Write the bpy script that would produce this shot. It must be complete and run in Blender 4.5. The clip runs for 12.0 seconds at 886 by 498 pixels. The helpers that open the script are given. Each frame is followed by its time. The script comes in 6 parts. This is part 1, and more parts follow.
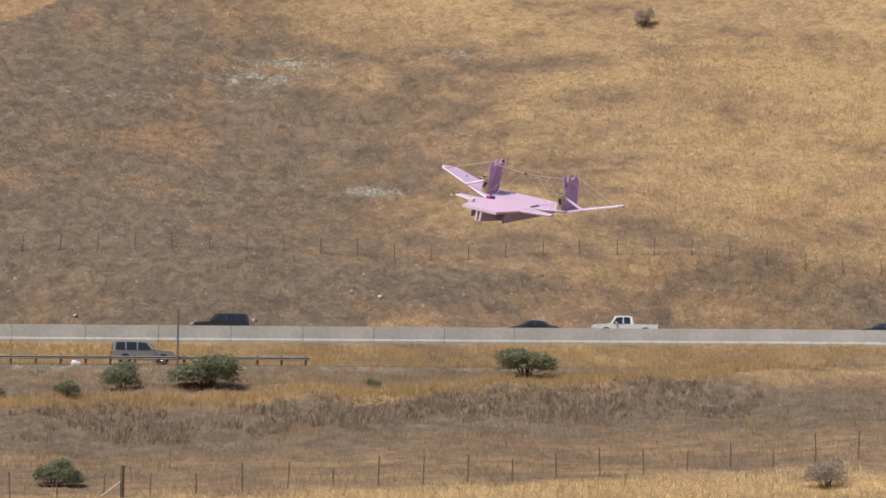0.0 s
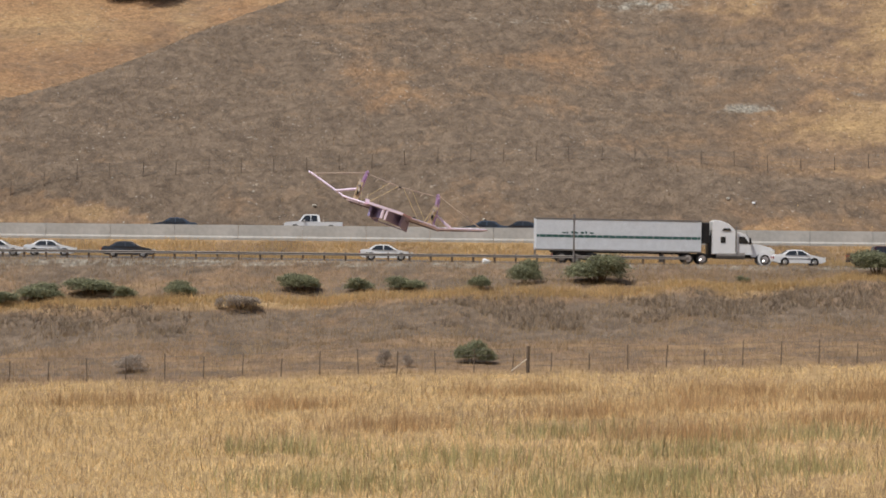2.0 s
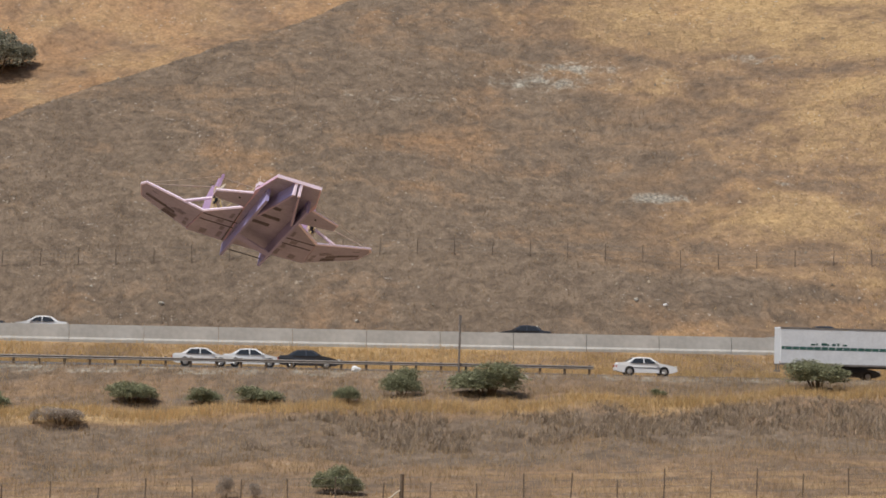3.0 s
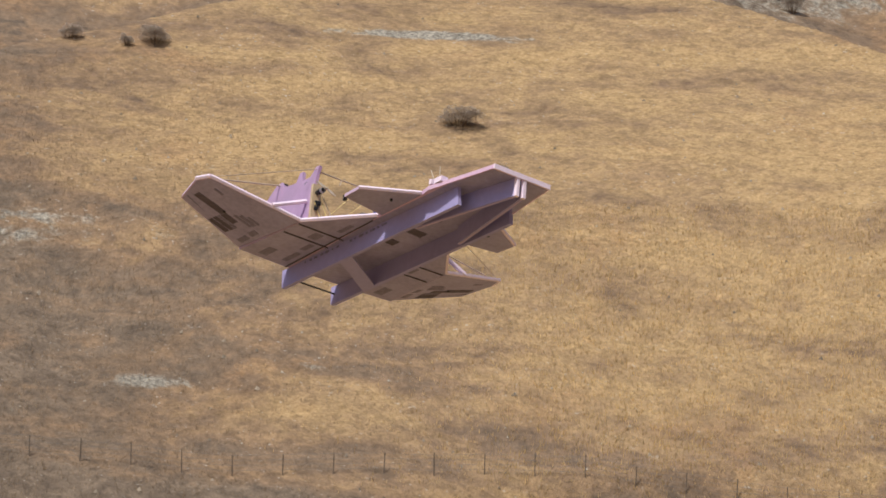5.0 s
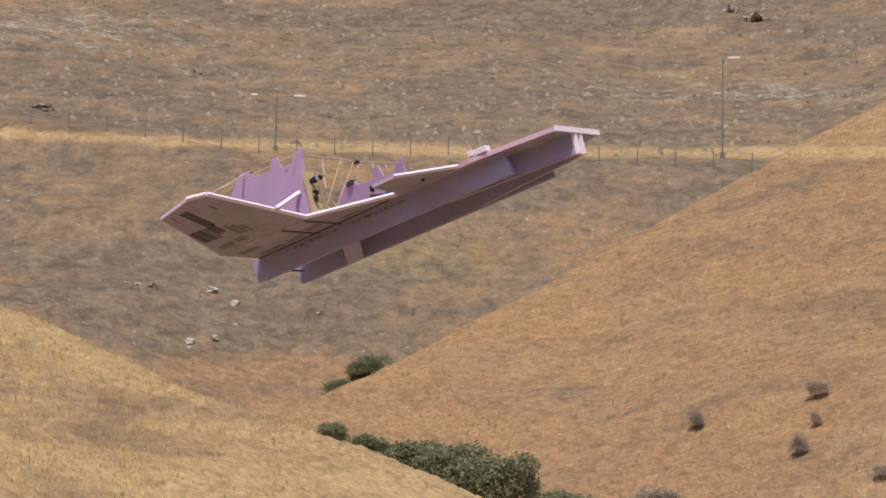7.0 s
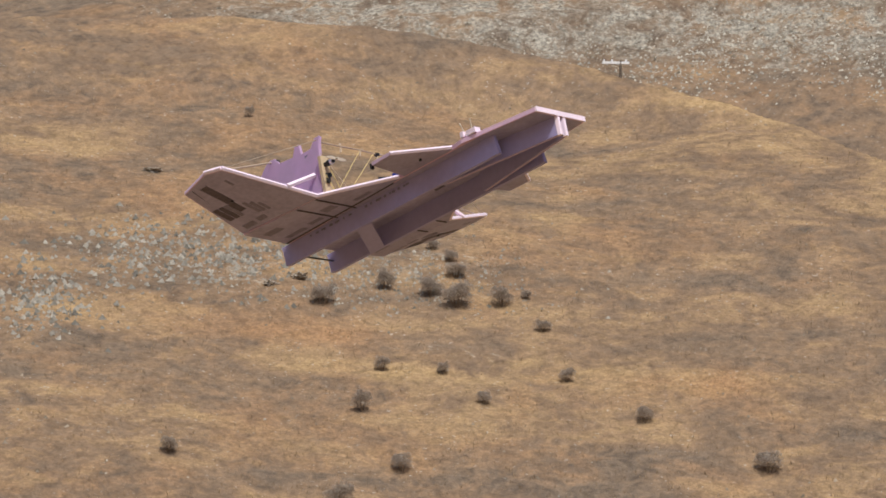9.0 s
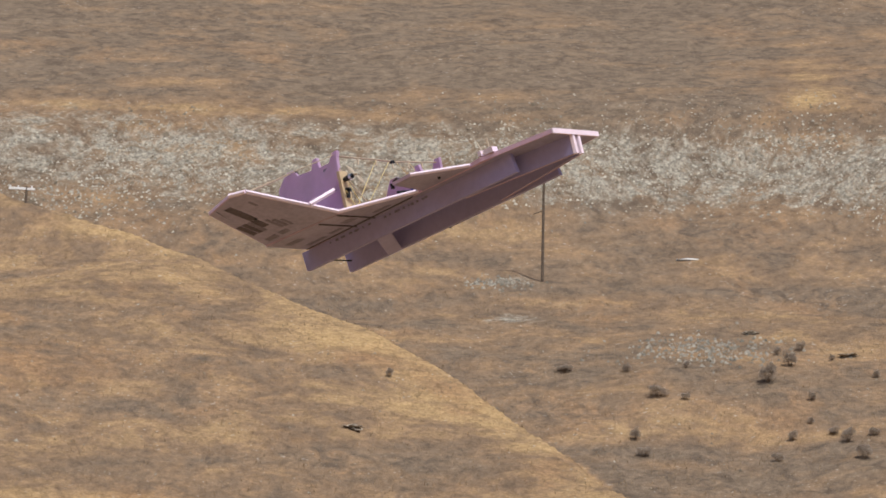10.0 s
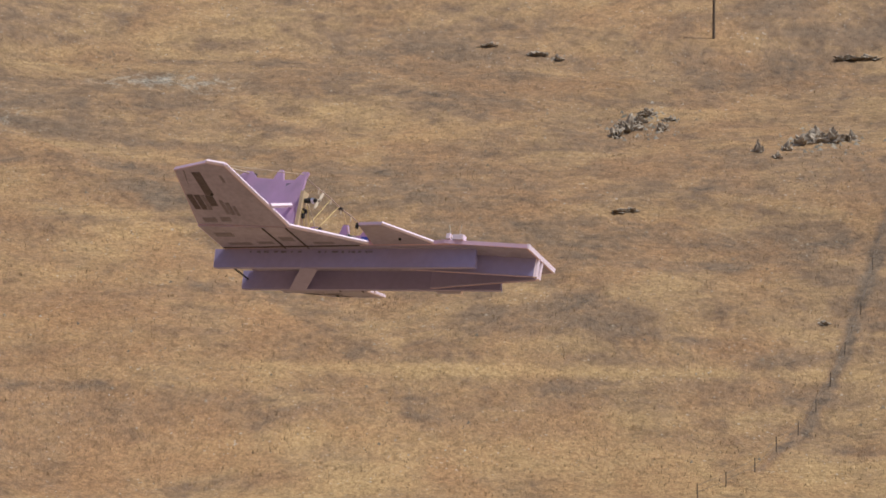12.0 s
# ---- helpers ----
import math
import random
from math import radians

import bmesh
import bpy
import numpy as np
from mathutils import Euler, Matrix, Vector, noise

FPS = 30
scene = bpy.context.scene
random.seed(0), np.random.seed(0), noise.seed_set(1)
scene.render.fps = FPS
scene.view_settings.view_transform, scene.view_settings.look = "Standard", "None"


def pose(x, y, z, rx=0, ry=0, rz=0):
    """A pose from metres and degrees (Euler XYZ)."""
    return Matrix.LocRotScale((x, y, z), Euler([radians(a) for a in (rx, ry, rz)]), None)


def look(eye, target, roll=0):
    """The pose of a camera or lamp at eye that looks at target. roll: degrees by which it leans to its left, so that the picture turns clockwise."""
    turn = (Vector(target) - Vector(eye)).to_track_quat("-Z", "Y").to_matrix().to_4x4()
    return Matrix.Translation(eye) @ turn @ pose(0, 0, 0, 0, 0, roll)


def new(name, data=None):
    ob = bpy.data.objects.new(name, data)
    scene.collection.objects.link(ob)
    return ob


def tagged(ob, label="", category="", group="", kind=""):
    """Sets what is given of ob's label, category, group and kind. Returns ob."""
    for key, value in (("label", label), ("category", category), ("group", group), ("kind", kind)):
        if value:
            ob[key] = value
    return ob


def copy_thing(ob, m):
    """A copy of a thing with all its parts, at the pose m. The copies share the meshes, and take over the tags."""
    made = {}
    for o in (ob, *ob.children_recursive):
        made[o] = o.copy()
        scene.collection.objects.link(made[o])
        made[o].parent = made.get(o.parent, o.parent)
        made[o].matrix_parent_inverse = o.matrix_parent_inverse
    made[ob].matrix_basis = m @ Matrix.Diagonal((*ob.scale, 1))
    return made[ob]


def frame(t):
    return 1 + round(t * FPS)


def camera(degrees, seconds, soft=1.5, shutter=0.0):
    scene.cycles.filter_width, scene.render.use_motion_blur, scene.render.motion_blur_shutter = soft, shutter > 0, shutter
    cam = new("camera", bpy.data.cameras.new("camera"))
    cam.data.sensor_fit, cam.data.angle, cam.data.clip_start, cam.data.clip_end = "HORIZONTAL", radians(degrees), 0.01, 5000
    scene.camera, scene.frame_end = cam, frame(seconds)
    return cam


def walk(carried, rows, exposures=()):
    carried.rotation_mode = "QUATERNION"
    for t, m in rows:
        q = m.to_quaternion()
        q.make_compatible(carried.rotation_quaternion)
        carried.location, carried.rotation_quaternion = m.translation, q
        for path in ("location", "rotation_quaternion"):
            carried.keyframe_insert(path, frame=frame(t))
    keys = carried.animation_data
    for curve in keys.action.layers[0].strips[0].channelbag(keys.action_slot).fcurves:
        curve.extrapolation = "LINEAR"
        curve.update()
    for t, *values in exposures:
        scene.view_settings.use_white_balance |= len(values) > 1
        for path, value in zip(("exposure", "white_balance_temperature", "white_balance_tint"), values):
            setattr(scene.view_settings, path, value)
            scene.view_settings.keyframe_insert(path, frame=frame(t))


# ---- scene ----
def aim(x, y, yaw, pitch, roll):
    """The pose of the camera at eye level over the field, turned yaw degrees to the right of +y and pitched up."""
    a, p = radians(yaw), radians(pitch)
    return look((x, y, 0), (x + math.sin(a) * math.cos(p), y + math.cos(a) * math.cos(p), math.sin(p)), roll)


CAMERA_ROWS = [
    (0.0, -6.28, -71.74, 10.167, 2.164, 0.84),
    (0.1, -6.60, -75.43, 9.490, 1.853, 0.93),
    (0.2, -6.92, -79.11, 8.784, 1.524, 1.03),
    (0.3, -7.25, -82.89, 8.093, 1.205, 1.13),
    (0.4, -7.59, -86.71, 7.459, 0.920, 1.20),
    (0.5, -7.92, -90.54, 6.924, 0.697, 1.25),
    (0.6, -8.26, -94.36, 6.530, 0.545, 1.25),
    (0.7, -8.59, -98.19, 6.245, 0.448, 1.22),
    (0.8, -8.93, -102.01, 6.013, 0.389, 1.17),
    (0.9, -9.26, -105.84, 5.774, 0.355, 1.12),
    (1.0, -9.51, -108.65, 5.469, 0.330, 1.09),
    (1.1, -9.64, -110.14, 5.073, 0.331, 1.06),
    (1.2, -9.69, -110.79, 4.626, 0.368, 1.02),
    (1.3, -9.70, -110.84, 4.164, 0.415, 1.00),
    (1.4, -9.67, -110.51, 3.728, 0.449, 0.98),
    (1.5, -9.63, -110.06, 3.357, 0.445, 0.97),
    (1.6, -9.58, -109.55, 3.043, 0.378, 0.98),
    (1.7, -9.52, -108.85, 2.761, 0.266, 0.99),
    (1.8, -9.43, -107.81, 2.520, 0.144, 1.02),
    (1.9, -9.30, -106.31, 2.331, 0.045, 1.05),
    (2.0, -9.12, -104.21, 2.204, 0.005, 1.09),
    (2.1, -8.86, -101.26, 2.131, 0.016, 1.12),
    (2.2, -8.52, -97.43, 2.106, 0.057, 1.16),
    (2.3, -8.19, -93.60, 2.140, 0.135, 1.20),
    (2.4, -7.85, -89.78, 2.242, 0.264, 1.25),
    (2.5, -7.52, -85.95, 2.423, 0.452, 1.30),
    (2.6, -7.19, -82.13, 2.725, 0.719, 1.35),
    (2.7, -6.85, -78.30, 3.142, 1.059, 1.41),
    (2.8, -6.53, -74.59, 3.609, 1.442, 1.47),
    (2.9, -6.20, -70.88, 4.063, 1.837, 1.53),
    (3.0, -5.88, -67.17, 4.440, 2.216, 1.60),
    (3.1, -5.55, -63.47, 4.724, 2.581, 1.67),
    (3.2, -5.23, -59.79, 5.004, 2.940, 1.75),
    (3.3, -4.90, -56.08, 5.303, 3.261, 1.81),
    (3.4, -4.54, -52.26, 5.586, 3.536, 1.85),
    (3.5, -4.16, -48.44, 5.864, 3.771, 1.88),
    (3.6, -3.78, -44.62, 6.146, 3.974, 1.91),
    (3.7, -3.39, -40.80, 6.442, 4.152, 1.92),
    (3.8, -3.00, -36.98, 6.762, 4.313, 1.92),
    (3.9, -2.62, -33.16, 7.115, 4.462, 1.92),
    (4.0, -2.24, -29.44, 7.512, 4.608, 1.92),
    (4.1, -1.89, -25.83, 7.962, 4.757, 1.92),
    (4.2, -1.57, -22.36, 8.476, 4.917, 1.92),
    (4.3, -1.27, -19.03, 9.061, 5.094, 1.92),
    (4.4, -1.02, -15.89, 9.730, 5.297, 1.93),
    (4.5, -0.80, -12.95, 10.491, 5.531, 1.95),
    (4.6, -0.64, -10.23, 11.353, 5.805, 1.98),
    (4.7, -0.53, -7.78, 12.328, 6.125, 2.03),
    (4.8, -0.49, -5.60, 13.425, 6.499, 2.08),
    (4.9, -0.55, -3.61, 14.632, 6.984, 2.18),
    (5.0, -0.54, -1.89, 15.904, 7.350, 2.23),
    (5.1, -0.22, -0.56, 17.247, 7.284, 2.09),
    (5.2, 0.11, 0.33, 18.589, 7.162, 1.90),
    (5.3, 0.17, 0.53, 19.832, 7.347, 1.76),
    (5.4, 0.08, 0.25, 21.020, 7.679, 1.64),
    (5.5, 0.01, 0.02, 22.205, 7.974, 1.55),
    (5.6, -0.00, 0.00, 23.363, 8.191, 1.52),
    (5.7, 0.01, 0.03, 24.518, 8.373, 1.51),
    (5.8, 0.09, 0.19, 25.794, 8.460, 1.44),
    (5.9, 0.38, 0.69, 27.257, 8.446, 1.19),
    (6.0, 0.49, 0.89, 28.792, 8.313, 1.00),
    (6.1, -0.11, -0.12, 30.319, 7.921, 1.12),
    (6.2, -0.76, -1.21, 31.872, 7.581, 1.33),
    (6.3, -0.74, -1.19, 33.482, 7.706, 1.52),
    (6.4, -0.39, -0.62, 35.120, 8.081, 1.69),
    (6.5, -0.15, -0.21, 36.718, 8.366, 1.76),
    (6.6, -0.31, -0.35, 38.268, 8.360, 1.62),
    (6.7, -0.59, -0.66, 39.777, 8.265, 1.38),
    (6.8, -0.58, -0.67, 41.190, 8.346, 1.20),
    (6.9, -0.00, -0.03, 42.464, 8.778, 1.19),
    (7.0, 0.53, 0.55, 43.696, 9.220, 1.17),
    (7.1, 0.41, 0.43, 44.967, 9.385, 0.99),
    (7.2, 0.11, 0.11, 46.247, 9.465, 0.79),
    (7.3, 0.13, -0.01, 47.533, 9.557, 0.66),
    (7.4, 0.51, 0.04, 48.826, 9.617, 0.59),
    (7.5, 1.17, 0.20, 50.126, 9.649, 0.58),
    (7.6, 2.03, 0.47, 51.433, 9.659, 0.61),
    (7.7, 3.02, 0.79, 52.748, 9.649, 0.69),
    (7.8, 4.06, 1.15, 54.071, 9.624, 0.79),
    (7.9, 5.07, 1.52, 55.404, 9.588, 0.92),
    (8.0, 5.97, 1.86, 56.746, 9.546, 1.07),
    (8.1, 6.70, 2.14, 58.098, 9.501, 1.23),
    (8.2, 7.16, 2.34, 59.462, 9.458, 1.38),
    (8.3, 7.29, 2.42, 60.837, 9.421, 1.54),
    (8.4, 7.00, 2.36, 62.224, 9.393, 1.68),
    (8.5, 6.22, 2.12, 63.624, 9.380, 1.79),
    (8.6, 4.87, 1.68, 65.036, 9.386, 1.88),
    (8.7, 2.87, 1.00, 66.463, 9.413, 1.94),
    (8.8, 0.05, 0.03, 67.905, 9.468, 1.95),
    (8.9, -3.57, -1.26, 69.387, 9.555, 1.92),
    (9.0, -7.21, -2.46, 70.826, 9.623, 1.90),
    (9.1, -10.92, -3.48, 72.057, 9.547, 1.92),
    (9.2, -14.65, -4.38, 73.107, 9.341, 1.97),
    (9.3, -18.41, -5.17, 74.100, 9.130, 2.04),
    (9.4, -22.20, -5.79, 75.159, 9.036, 2.08),
    (9.5, -24.30, -5.88, 76.405, 9.185, 2.07),
    (9.6, -24.67, -5.37, 77.901, 9.624, 2.01),
    (9.7, -24.09, -4.52, 79.504, 10.222, 1.92),
    (9.8, -23.48, -3.71, 81.030, 10.836, 1.77),
    (9.9, -23.10, -3.08, 82.393, 11.465, 1.52),
    (10.0, -22.70, -2.49, 83.736, 12.012, 1.30),
    (10.1, -22.25, -1.90, 85.142, 12.294, 1.30),
    (10.2, -21.89, -1.31, 86.587, 12.469, 1.30),
    (10.3, -21.78, -0.75, 88.031, 12.676, 1.10),
    (10.4, -21.87, -0.19, 89.519, 12.850, 0.80),
    (10.5, -22.13, 0.46, 91.200, 12.907, 0.60),
    (10.6, -22.46, 1.20, 93.096, 12.833, 0.60),
    (10.7, -22.96, 2.05, 95.184, 12.641, 0.70),
    (10.8, -23.86, 3.16, 97.552, 12.291, 0.82),
    (10.9, -25.80, 4.78, 100.292, 11.797, 0.97),
    (11.0, -27.04, 6.33, 103.182, 11.093, 1.12),
    (11.1, -25.06, 7.04, 106.037, 9.953, 1.22),
    (11.2, -22.99, 7.87, 108.896, 8.856, 1.30),
    (11.3, -24.13, 9.84, 111.730, 8.376, 1.35),
    (11.4, -26.92, 12.47, 114.549, 8.242, 1.38),
    (11.5, -29.31, 15.17, 117.356, 8.098, 1.42),
    (11.6, -30.43, 17.63, 120.178, 7.836, 1.55),
    (11.7, -31.14, 20.15, 122.987, 7.564, 1.68),
    (11.8, -32.01, 23.01, 125.706, 7.244, 1.66),
    (11.9, -33.26, 26.36, 128.288, 6.852, 1.36),
    (12.0, -34.59, 29.88, 130.824, 6.437, 0.99),
]
cam = camera(17.83, 12.0, soft=1.7)
walk(cam, [(t, aim(x, y, yaw, pitch, roll)) for t, x, y, yaw, pitch, roll in CAMERA_ROWS])

# ---- light ----
SUN_AZ, SUN_EL = 235.0, 62.0
world = bpy.data.worlds.new("world")
scene.world = world
world.use_nodes = True
sky = world.node_tree.nodes.new("ShaderNodeTexSky")
sky.sky_type, sky.sun_disc = "NISHITA", False
sky.sun_elevation, sky.sun_rotation = radians(SUN_EL), radians(SUN_AZ)
sky.dust_density = 2.0
world.node_tree.links.new(sky.outputs["Color"], world.node_tree.nodes["Background"].inputs["Color"])
world.node_tree.nodes["Background"].inputs["Strength"].default_value = 0.11
sun = new("sun", bpy.data.lights.new("sun", "SUN"))
sun.data.energy, sun.data.angle, sun.data.color = 3.6, radians(0.6), (1.0, 0.96, 0.90)
sun_way = Vector((math.sin(radians(SUN_AZ)) * math.cos(radians(SUN_EL)), math.cos(radians(SUN_AZ)) * math.cos(radians(SUN_EL)), math.sin(radians(SUN_EL))))
sun.matrix_world = look(sun_way * 400, (0, 0, 0))
scene.view_settings.exposure = 0.0


# ---- materials ----
def nodes_of(name):
    m = bpy.data.materials.new(name)
    m.use_nodes = True
    t = m.node_tree
    return m, t, t.nodes["Principled BSDF"], lambda a, b: t.links.new(a, b)


def material(name, color, rough=0.6, metal=0.0, spread=0.15, scale=6.0, bump=0.0, spec=0.4, coat=0.0, random_tone=0.0, through_light=0.0):
    """A surface whose tone varies at two scales, with a fine relief."""
    m, t, b, link = nodes_of(name)
    at = t.nodes.new("ShaderNodeTexCoord")
    n1, n2 = t.nodes.new("ShaderNodeTexNoise"), t.nodes.new("ShaderNodeTexNoise")
    n1.inputs["Scale"].default_value, n2.inputs["Scale"].default_value = scale, scale * 7
    for n in (n1, n2):
        n.inputs["Detail"].default_value = 3
        link(at.outputs["Object"], n.inputs["Vector"])
    add = t.nodes.new("ShaderNodeMath")
    add.operation = "ADD"
    link(n1.outputs["Fac"], add.inputs[0])
    link(n2.outputs["Fac"], add.inputs[1])
    ramp = t.nodes.new("ShaderNodeMapRange")
    ramp.inputs[1].default_value, ramp.inputs[2].default_value = 0.6, 1.4
    ramp.inputs[3].default_value, ramp.inputs[4].default_value = 1 - spread, 1 + spread
    link(add.outputs[0], ramp.inputs[0])
    mul = t.nodes.new("ShaderNodeMix")
    mul.data_type, mul.blend_type = "RGBA", "MULTIPLY"
    mul.inputs["Factor"].default_value = 1.0
    mul.inputs["A"].default_value = (*color, 1)
    tone = ramp.outputs[0]
    if random_tone:
        info = t.nodes.new("ShaderNodeObjectInfo") if random_tone > 0 else t.nodes.new("ShaderNodeNewGeometry")
        rr = t.nodes.new("ShaderNodeMapRange")
        rr.inputs[3].default_value, rr.inputs[4].default_value = 1 - abs(random_tone), 1 + abs(random_tone)
        link(info.outputs["Random" if random_tone > 0 else "Random Per Island"], rr.inputs[0])
        mm = t.nodes.new("ShaderNodeMath")
        mm.operation = "MULTIPLY"
        link(tone, mm.inputs[0])
        link(rr.outputs[0], mm.inputs[1])
        tone = mm.outputs[0]
    link(tone, mul.inputs["B"])
    link(mul.outputs["Result"], b.inputs["Base Color"])
    b.inputs["Roughness"].default_value, b.inputs["Metallic"].default_value = rough, metal
    b.inputs["Specular IOR Level"].default_value = spec
    b.inputs["Coat Weight"].default_value = coat
    if bump:
        bp = t.nodes.new("ShaderNodeBump")
        bp.inputs["Strength"].default_value, bp.inputs["Distance"].default_value = bump, 0.05
        link(n2.outputs["Fac"], bp.inputs["Height"])
        link(bp.outputs["Normal"], b.inputs["Normal"])
    if through_light:
        leaf, both = t.nodes.new("ShaderNodeBsdfTranslucent"), t.nodes.new("ShaderNodeMixShader")
        link(mul.outputs["Result"], leaf.inputs["Color"])
        both.inputs["Fac"].default_value = through_light
        link(b.outputs["BSDF"], both.inputs[1])
        link(leaf.outputs["BSDF"], both.inputs[2])
        link(both.outputs["Shader"], t.nodes["Material Output"].inputs["Surface"])
    return m


def land_material():
    """Dry grass, from grey-brown stubble to golden straw, with pale stony ground, over the tones kept on the land."""
    m, t, b, link = nodes_of("dry_grass_land")
    flow, tones = t.nodes.new("ShaderNodeAttribute"), t.nodes.new("ShaderNodeAttribute")
    flow.attribute_name, tones.attribute_name = "flow", "cover"
    warm = t.nodes.new("ShaderNodeAttribute")
    warm.attribute_name = "rust"
    place = t.nodes.new("ShaderNodeNewGeometry")
    split = t.nodes.new("ShaderNodeSeparateXYZ")
    link(tones.outputs["Vector"], split.inputs[0])

    def noise_at(vector, stretch, scale, detail=5.0, rough=0.6, distort=0.0):
        mp = t.nodes.new("ShaderNodeMapping")
        mp.inputs["Scale"].default_value = stretch
        link(vector, mp.inputs["Vector"])
        n = t.nodes.new("ShaderNodeTexNoise")
        n.inputs["Scale"].default_value, n.inputs["Detail"].default_value = scale, detail
        n.inputs["Roughness"].default_value, n.inputs["Distortion"].default_value = rough, distort
        link(mp.outputs[0], n.inputs["Vector"])
        return n.outputs["Fac"]

    def calc(op, a, c):
        n = t.nodes.new("ShaderNodeMath")
        n.operation = op
        for k, v in enumerate((a, c)):
            if isinstance(v, (int, float)):
                n.inputs[k].default_value = v
            else:
                link(v, n.inputs[k])
        return n.outputs[0]

    def spread(v, lo, hi, a, c):
        n = t.nodes.new("ShaderNodeMapRange")
        for k, val in enumerate((lo, hi, a, c)):
            n.inputs[k + 1].default_value = val
        link(v, n.inputs[0])
        return n.outputs[0]

    def mix(f, a, c, kind="MIX"):
        n = t.nodes.new("ShaderNodeMix")
        n.data_type, n.blend_type = "RGBA", kind
        for key, v in (("Factor", f), ("A", a), ("B", c)):
            if isinstance(v, tuple):
                n.inputs[key].default_value = (*v, 1)
            elif isinstance(v, (int, float)):
                n.inputs[key].default_value = v
            else:
                link(v, n.inputs[key])
        return n.outputs["Result"]

    streak = noise_at(flow.outputs["Vector"], (0.04, 0.14, 0.14), 1.0, 6, 0.58, 0.8)
    patch = noise_at(flow.outputs["Vector"], (0.14, 0.24, 0.24), 1.0, 5, 0.62, 0.9)
    tuft = noise_at(flow.outputs["Vector"], (0.62, 0.9, 0.9), 0.8, 6, 0.68, 1.1)
    fine = noise_at(flow.outputs["Vector"], (0.85, 1.0, 1.0), 3.6, 4, 0.72)
    clump = noise_at(flow.outputs["Vector"], (0.7, 1.0, 1.0), 1.6, 4, 0.65, 0.6)
    terrace = noise_at(flow.outputs["Vector"], (0.022, 0.5, 0.5), 1.0, 4, 0.55, 0.35)
    speck = noise_at(flow.outputs["Vector"], (0.8, 1.1, 1.1), 3.6, 2, 0.5)
    gold = calc("ADD", split.outputs[0], calc("MULTIPLY", calc("SUBTRACT", streak, 0.5), 1.8))
    gold = calc("ADD", gold, calc("MULTIPLY", calc("SUBTRACT", patch, 0.5), 1.15))
    gold = calc("ADD", gold, calc("MULTIPLY", calc("SUBTRACT", tuft, 0.5), 0.9))
    gold = calc("ADD", gold, calc("MULTIPLY", calc("SUBTRACT", terrace, 0.5), 0.55))
    grey = mix(spread(tuft, 0.38, 0.62, 0, 1), (0.142, 0.107, 0.078), (0.222, 0.167, 0.118))
    brown = mix(spread(patch, 0.35, 0.65, 0, 1), (0.21, 0.142, 0.091), (0.288, 0.191, 0.115))
    straw = mix(spread(fine, 0.3, 0.7, 0, 1), (0.36, 0.24, 0.117), (0.47, 0.325, 0.168))
    low = mix(spread(gold, 0.0, 0.45, 0, 1), grey, brown)
    cover = mix(spread(gold, 0.4, 1.0, 0, 1), low, straw)
    hue = noise_at(flow.outputs["Vector"], (0.09, 0.12, 0.12), 1.0, 5, 0.6, 0.5)
    rust = calc("ADD", warm.outputs["Fac"], calc("ADD", calc("MULTIPLY", calc("SUBTRACT", hue, 0.5), 2.2), calc("MULTIPLY", calc("SUBTRACT", tuft, 0.5), 0.9)))
    cover = mix(spread(rust, 0.15, 0.85, 0, 0.8), cover, mix(spread(fine, 0.3, 0.7, 0, 1), (0.275, 0.155, 0.084), (0.405, 0.238, 0.118)))
    stone = mix(spread(fine, 0.38, 0.62, 0, 1), (0.185, 0.165, 0.135), (0.40, 0.365, 0.295))
    stony = calc("ADD", split.outputs[1], calc("MULTIPLY", calc("SUBTRACT", tuft, 0.5), 1.6))
    cover = mix(spread(stony, 0.35, 0.65, 0, 1), cover, stone)
    green = mix(spread(fine, 0.3, 0.7, 0, 1), (0.09, 0.12, 0.03), (0.24, 0.23, 0.07))
    cover = mix(split.outputs[2], cover, green)
    cover = mix(0.75, cover, spread(fine, 0.25, 0.75, 0.66, 1.08), "MULTIPLY")
    cover = mix(1.0, cover, spread(clump, 0.40, 0.70, 1.14, 0.74), "MULTIPLY")
    loose = calc("MULTIPLY", spread(speck, 0.66, 0.73, 0, 0.75), spread(patch, 0.42, 0.62, 0.1, 1))
    cover = mix(loose, cover, (0.46, 0.42, 0.36))
    link(cover, b.inputs["Base Color"])
    b.inputs["Roughness"].default_value, b.inputs["Specular IOR Level"].default_value = 0.95, 0.08
    bp = t.nodes.new("ShaderNodeBump")
    bp.inputs["Strength"].default_value, bp.inputs["Distance"].default_value = 0.6, 0.25
    link(calc("ADD", calc("ADD", fine, tuft), clump), bp.inputs["Height"])
    link(bp.outputs["Normal"], b.inputs["Normal"])
    return m


LAND = land_material()
STRAW = material("straw", (0.60, 0.43, 0.21), 0.8, spread=0.2, scale=0.05, spec=0.15, random_tone=-0.35, through_light=0.35)
STUBBLE = material("stubble", (0.31, 0.225, 0.135), 0.85, spread=0.25, scale=0.05, spec=0.1, random_tone=-0.4, through_light=0.35)
FIELD_STRAW = material("field_straw", (0.80, 0.59, 0.30), 0.8, spread=0.2, scale=0.05, spec=0.15, random_tone=-0.3, through_light=0.15)
BANK_STRAW = material("bank_straw", (0.46, 0.335, 0.195), 0.85, spread=0.25, scale=0.05, spec=0.1, random_tone=-0.35, through_light=0.35)
RUSTY = material("rusty_weed", (0.54, 0.36, 0.19), 0.85, spread=0.25, scale=0.1, spec=0.1, random_tone=-0.35, through_light=0.35)
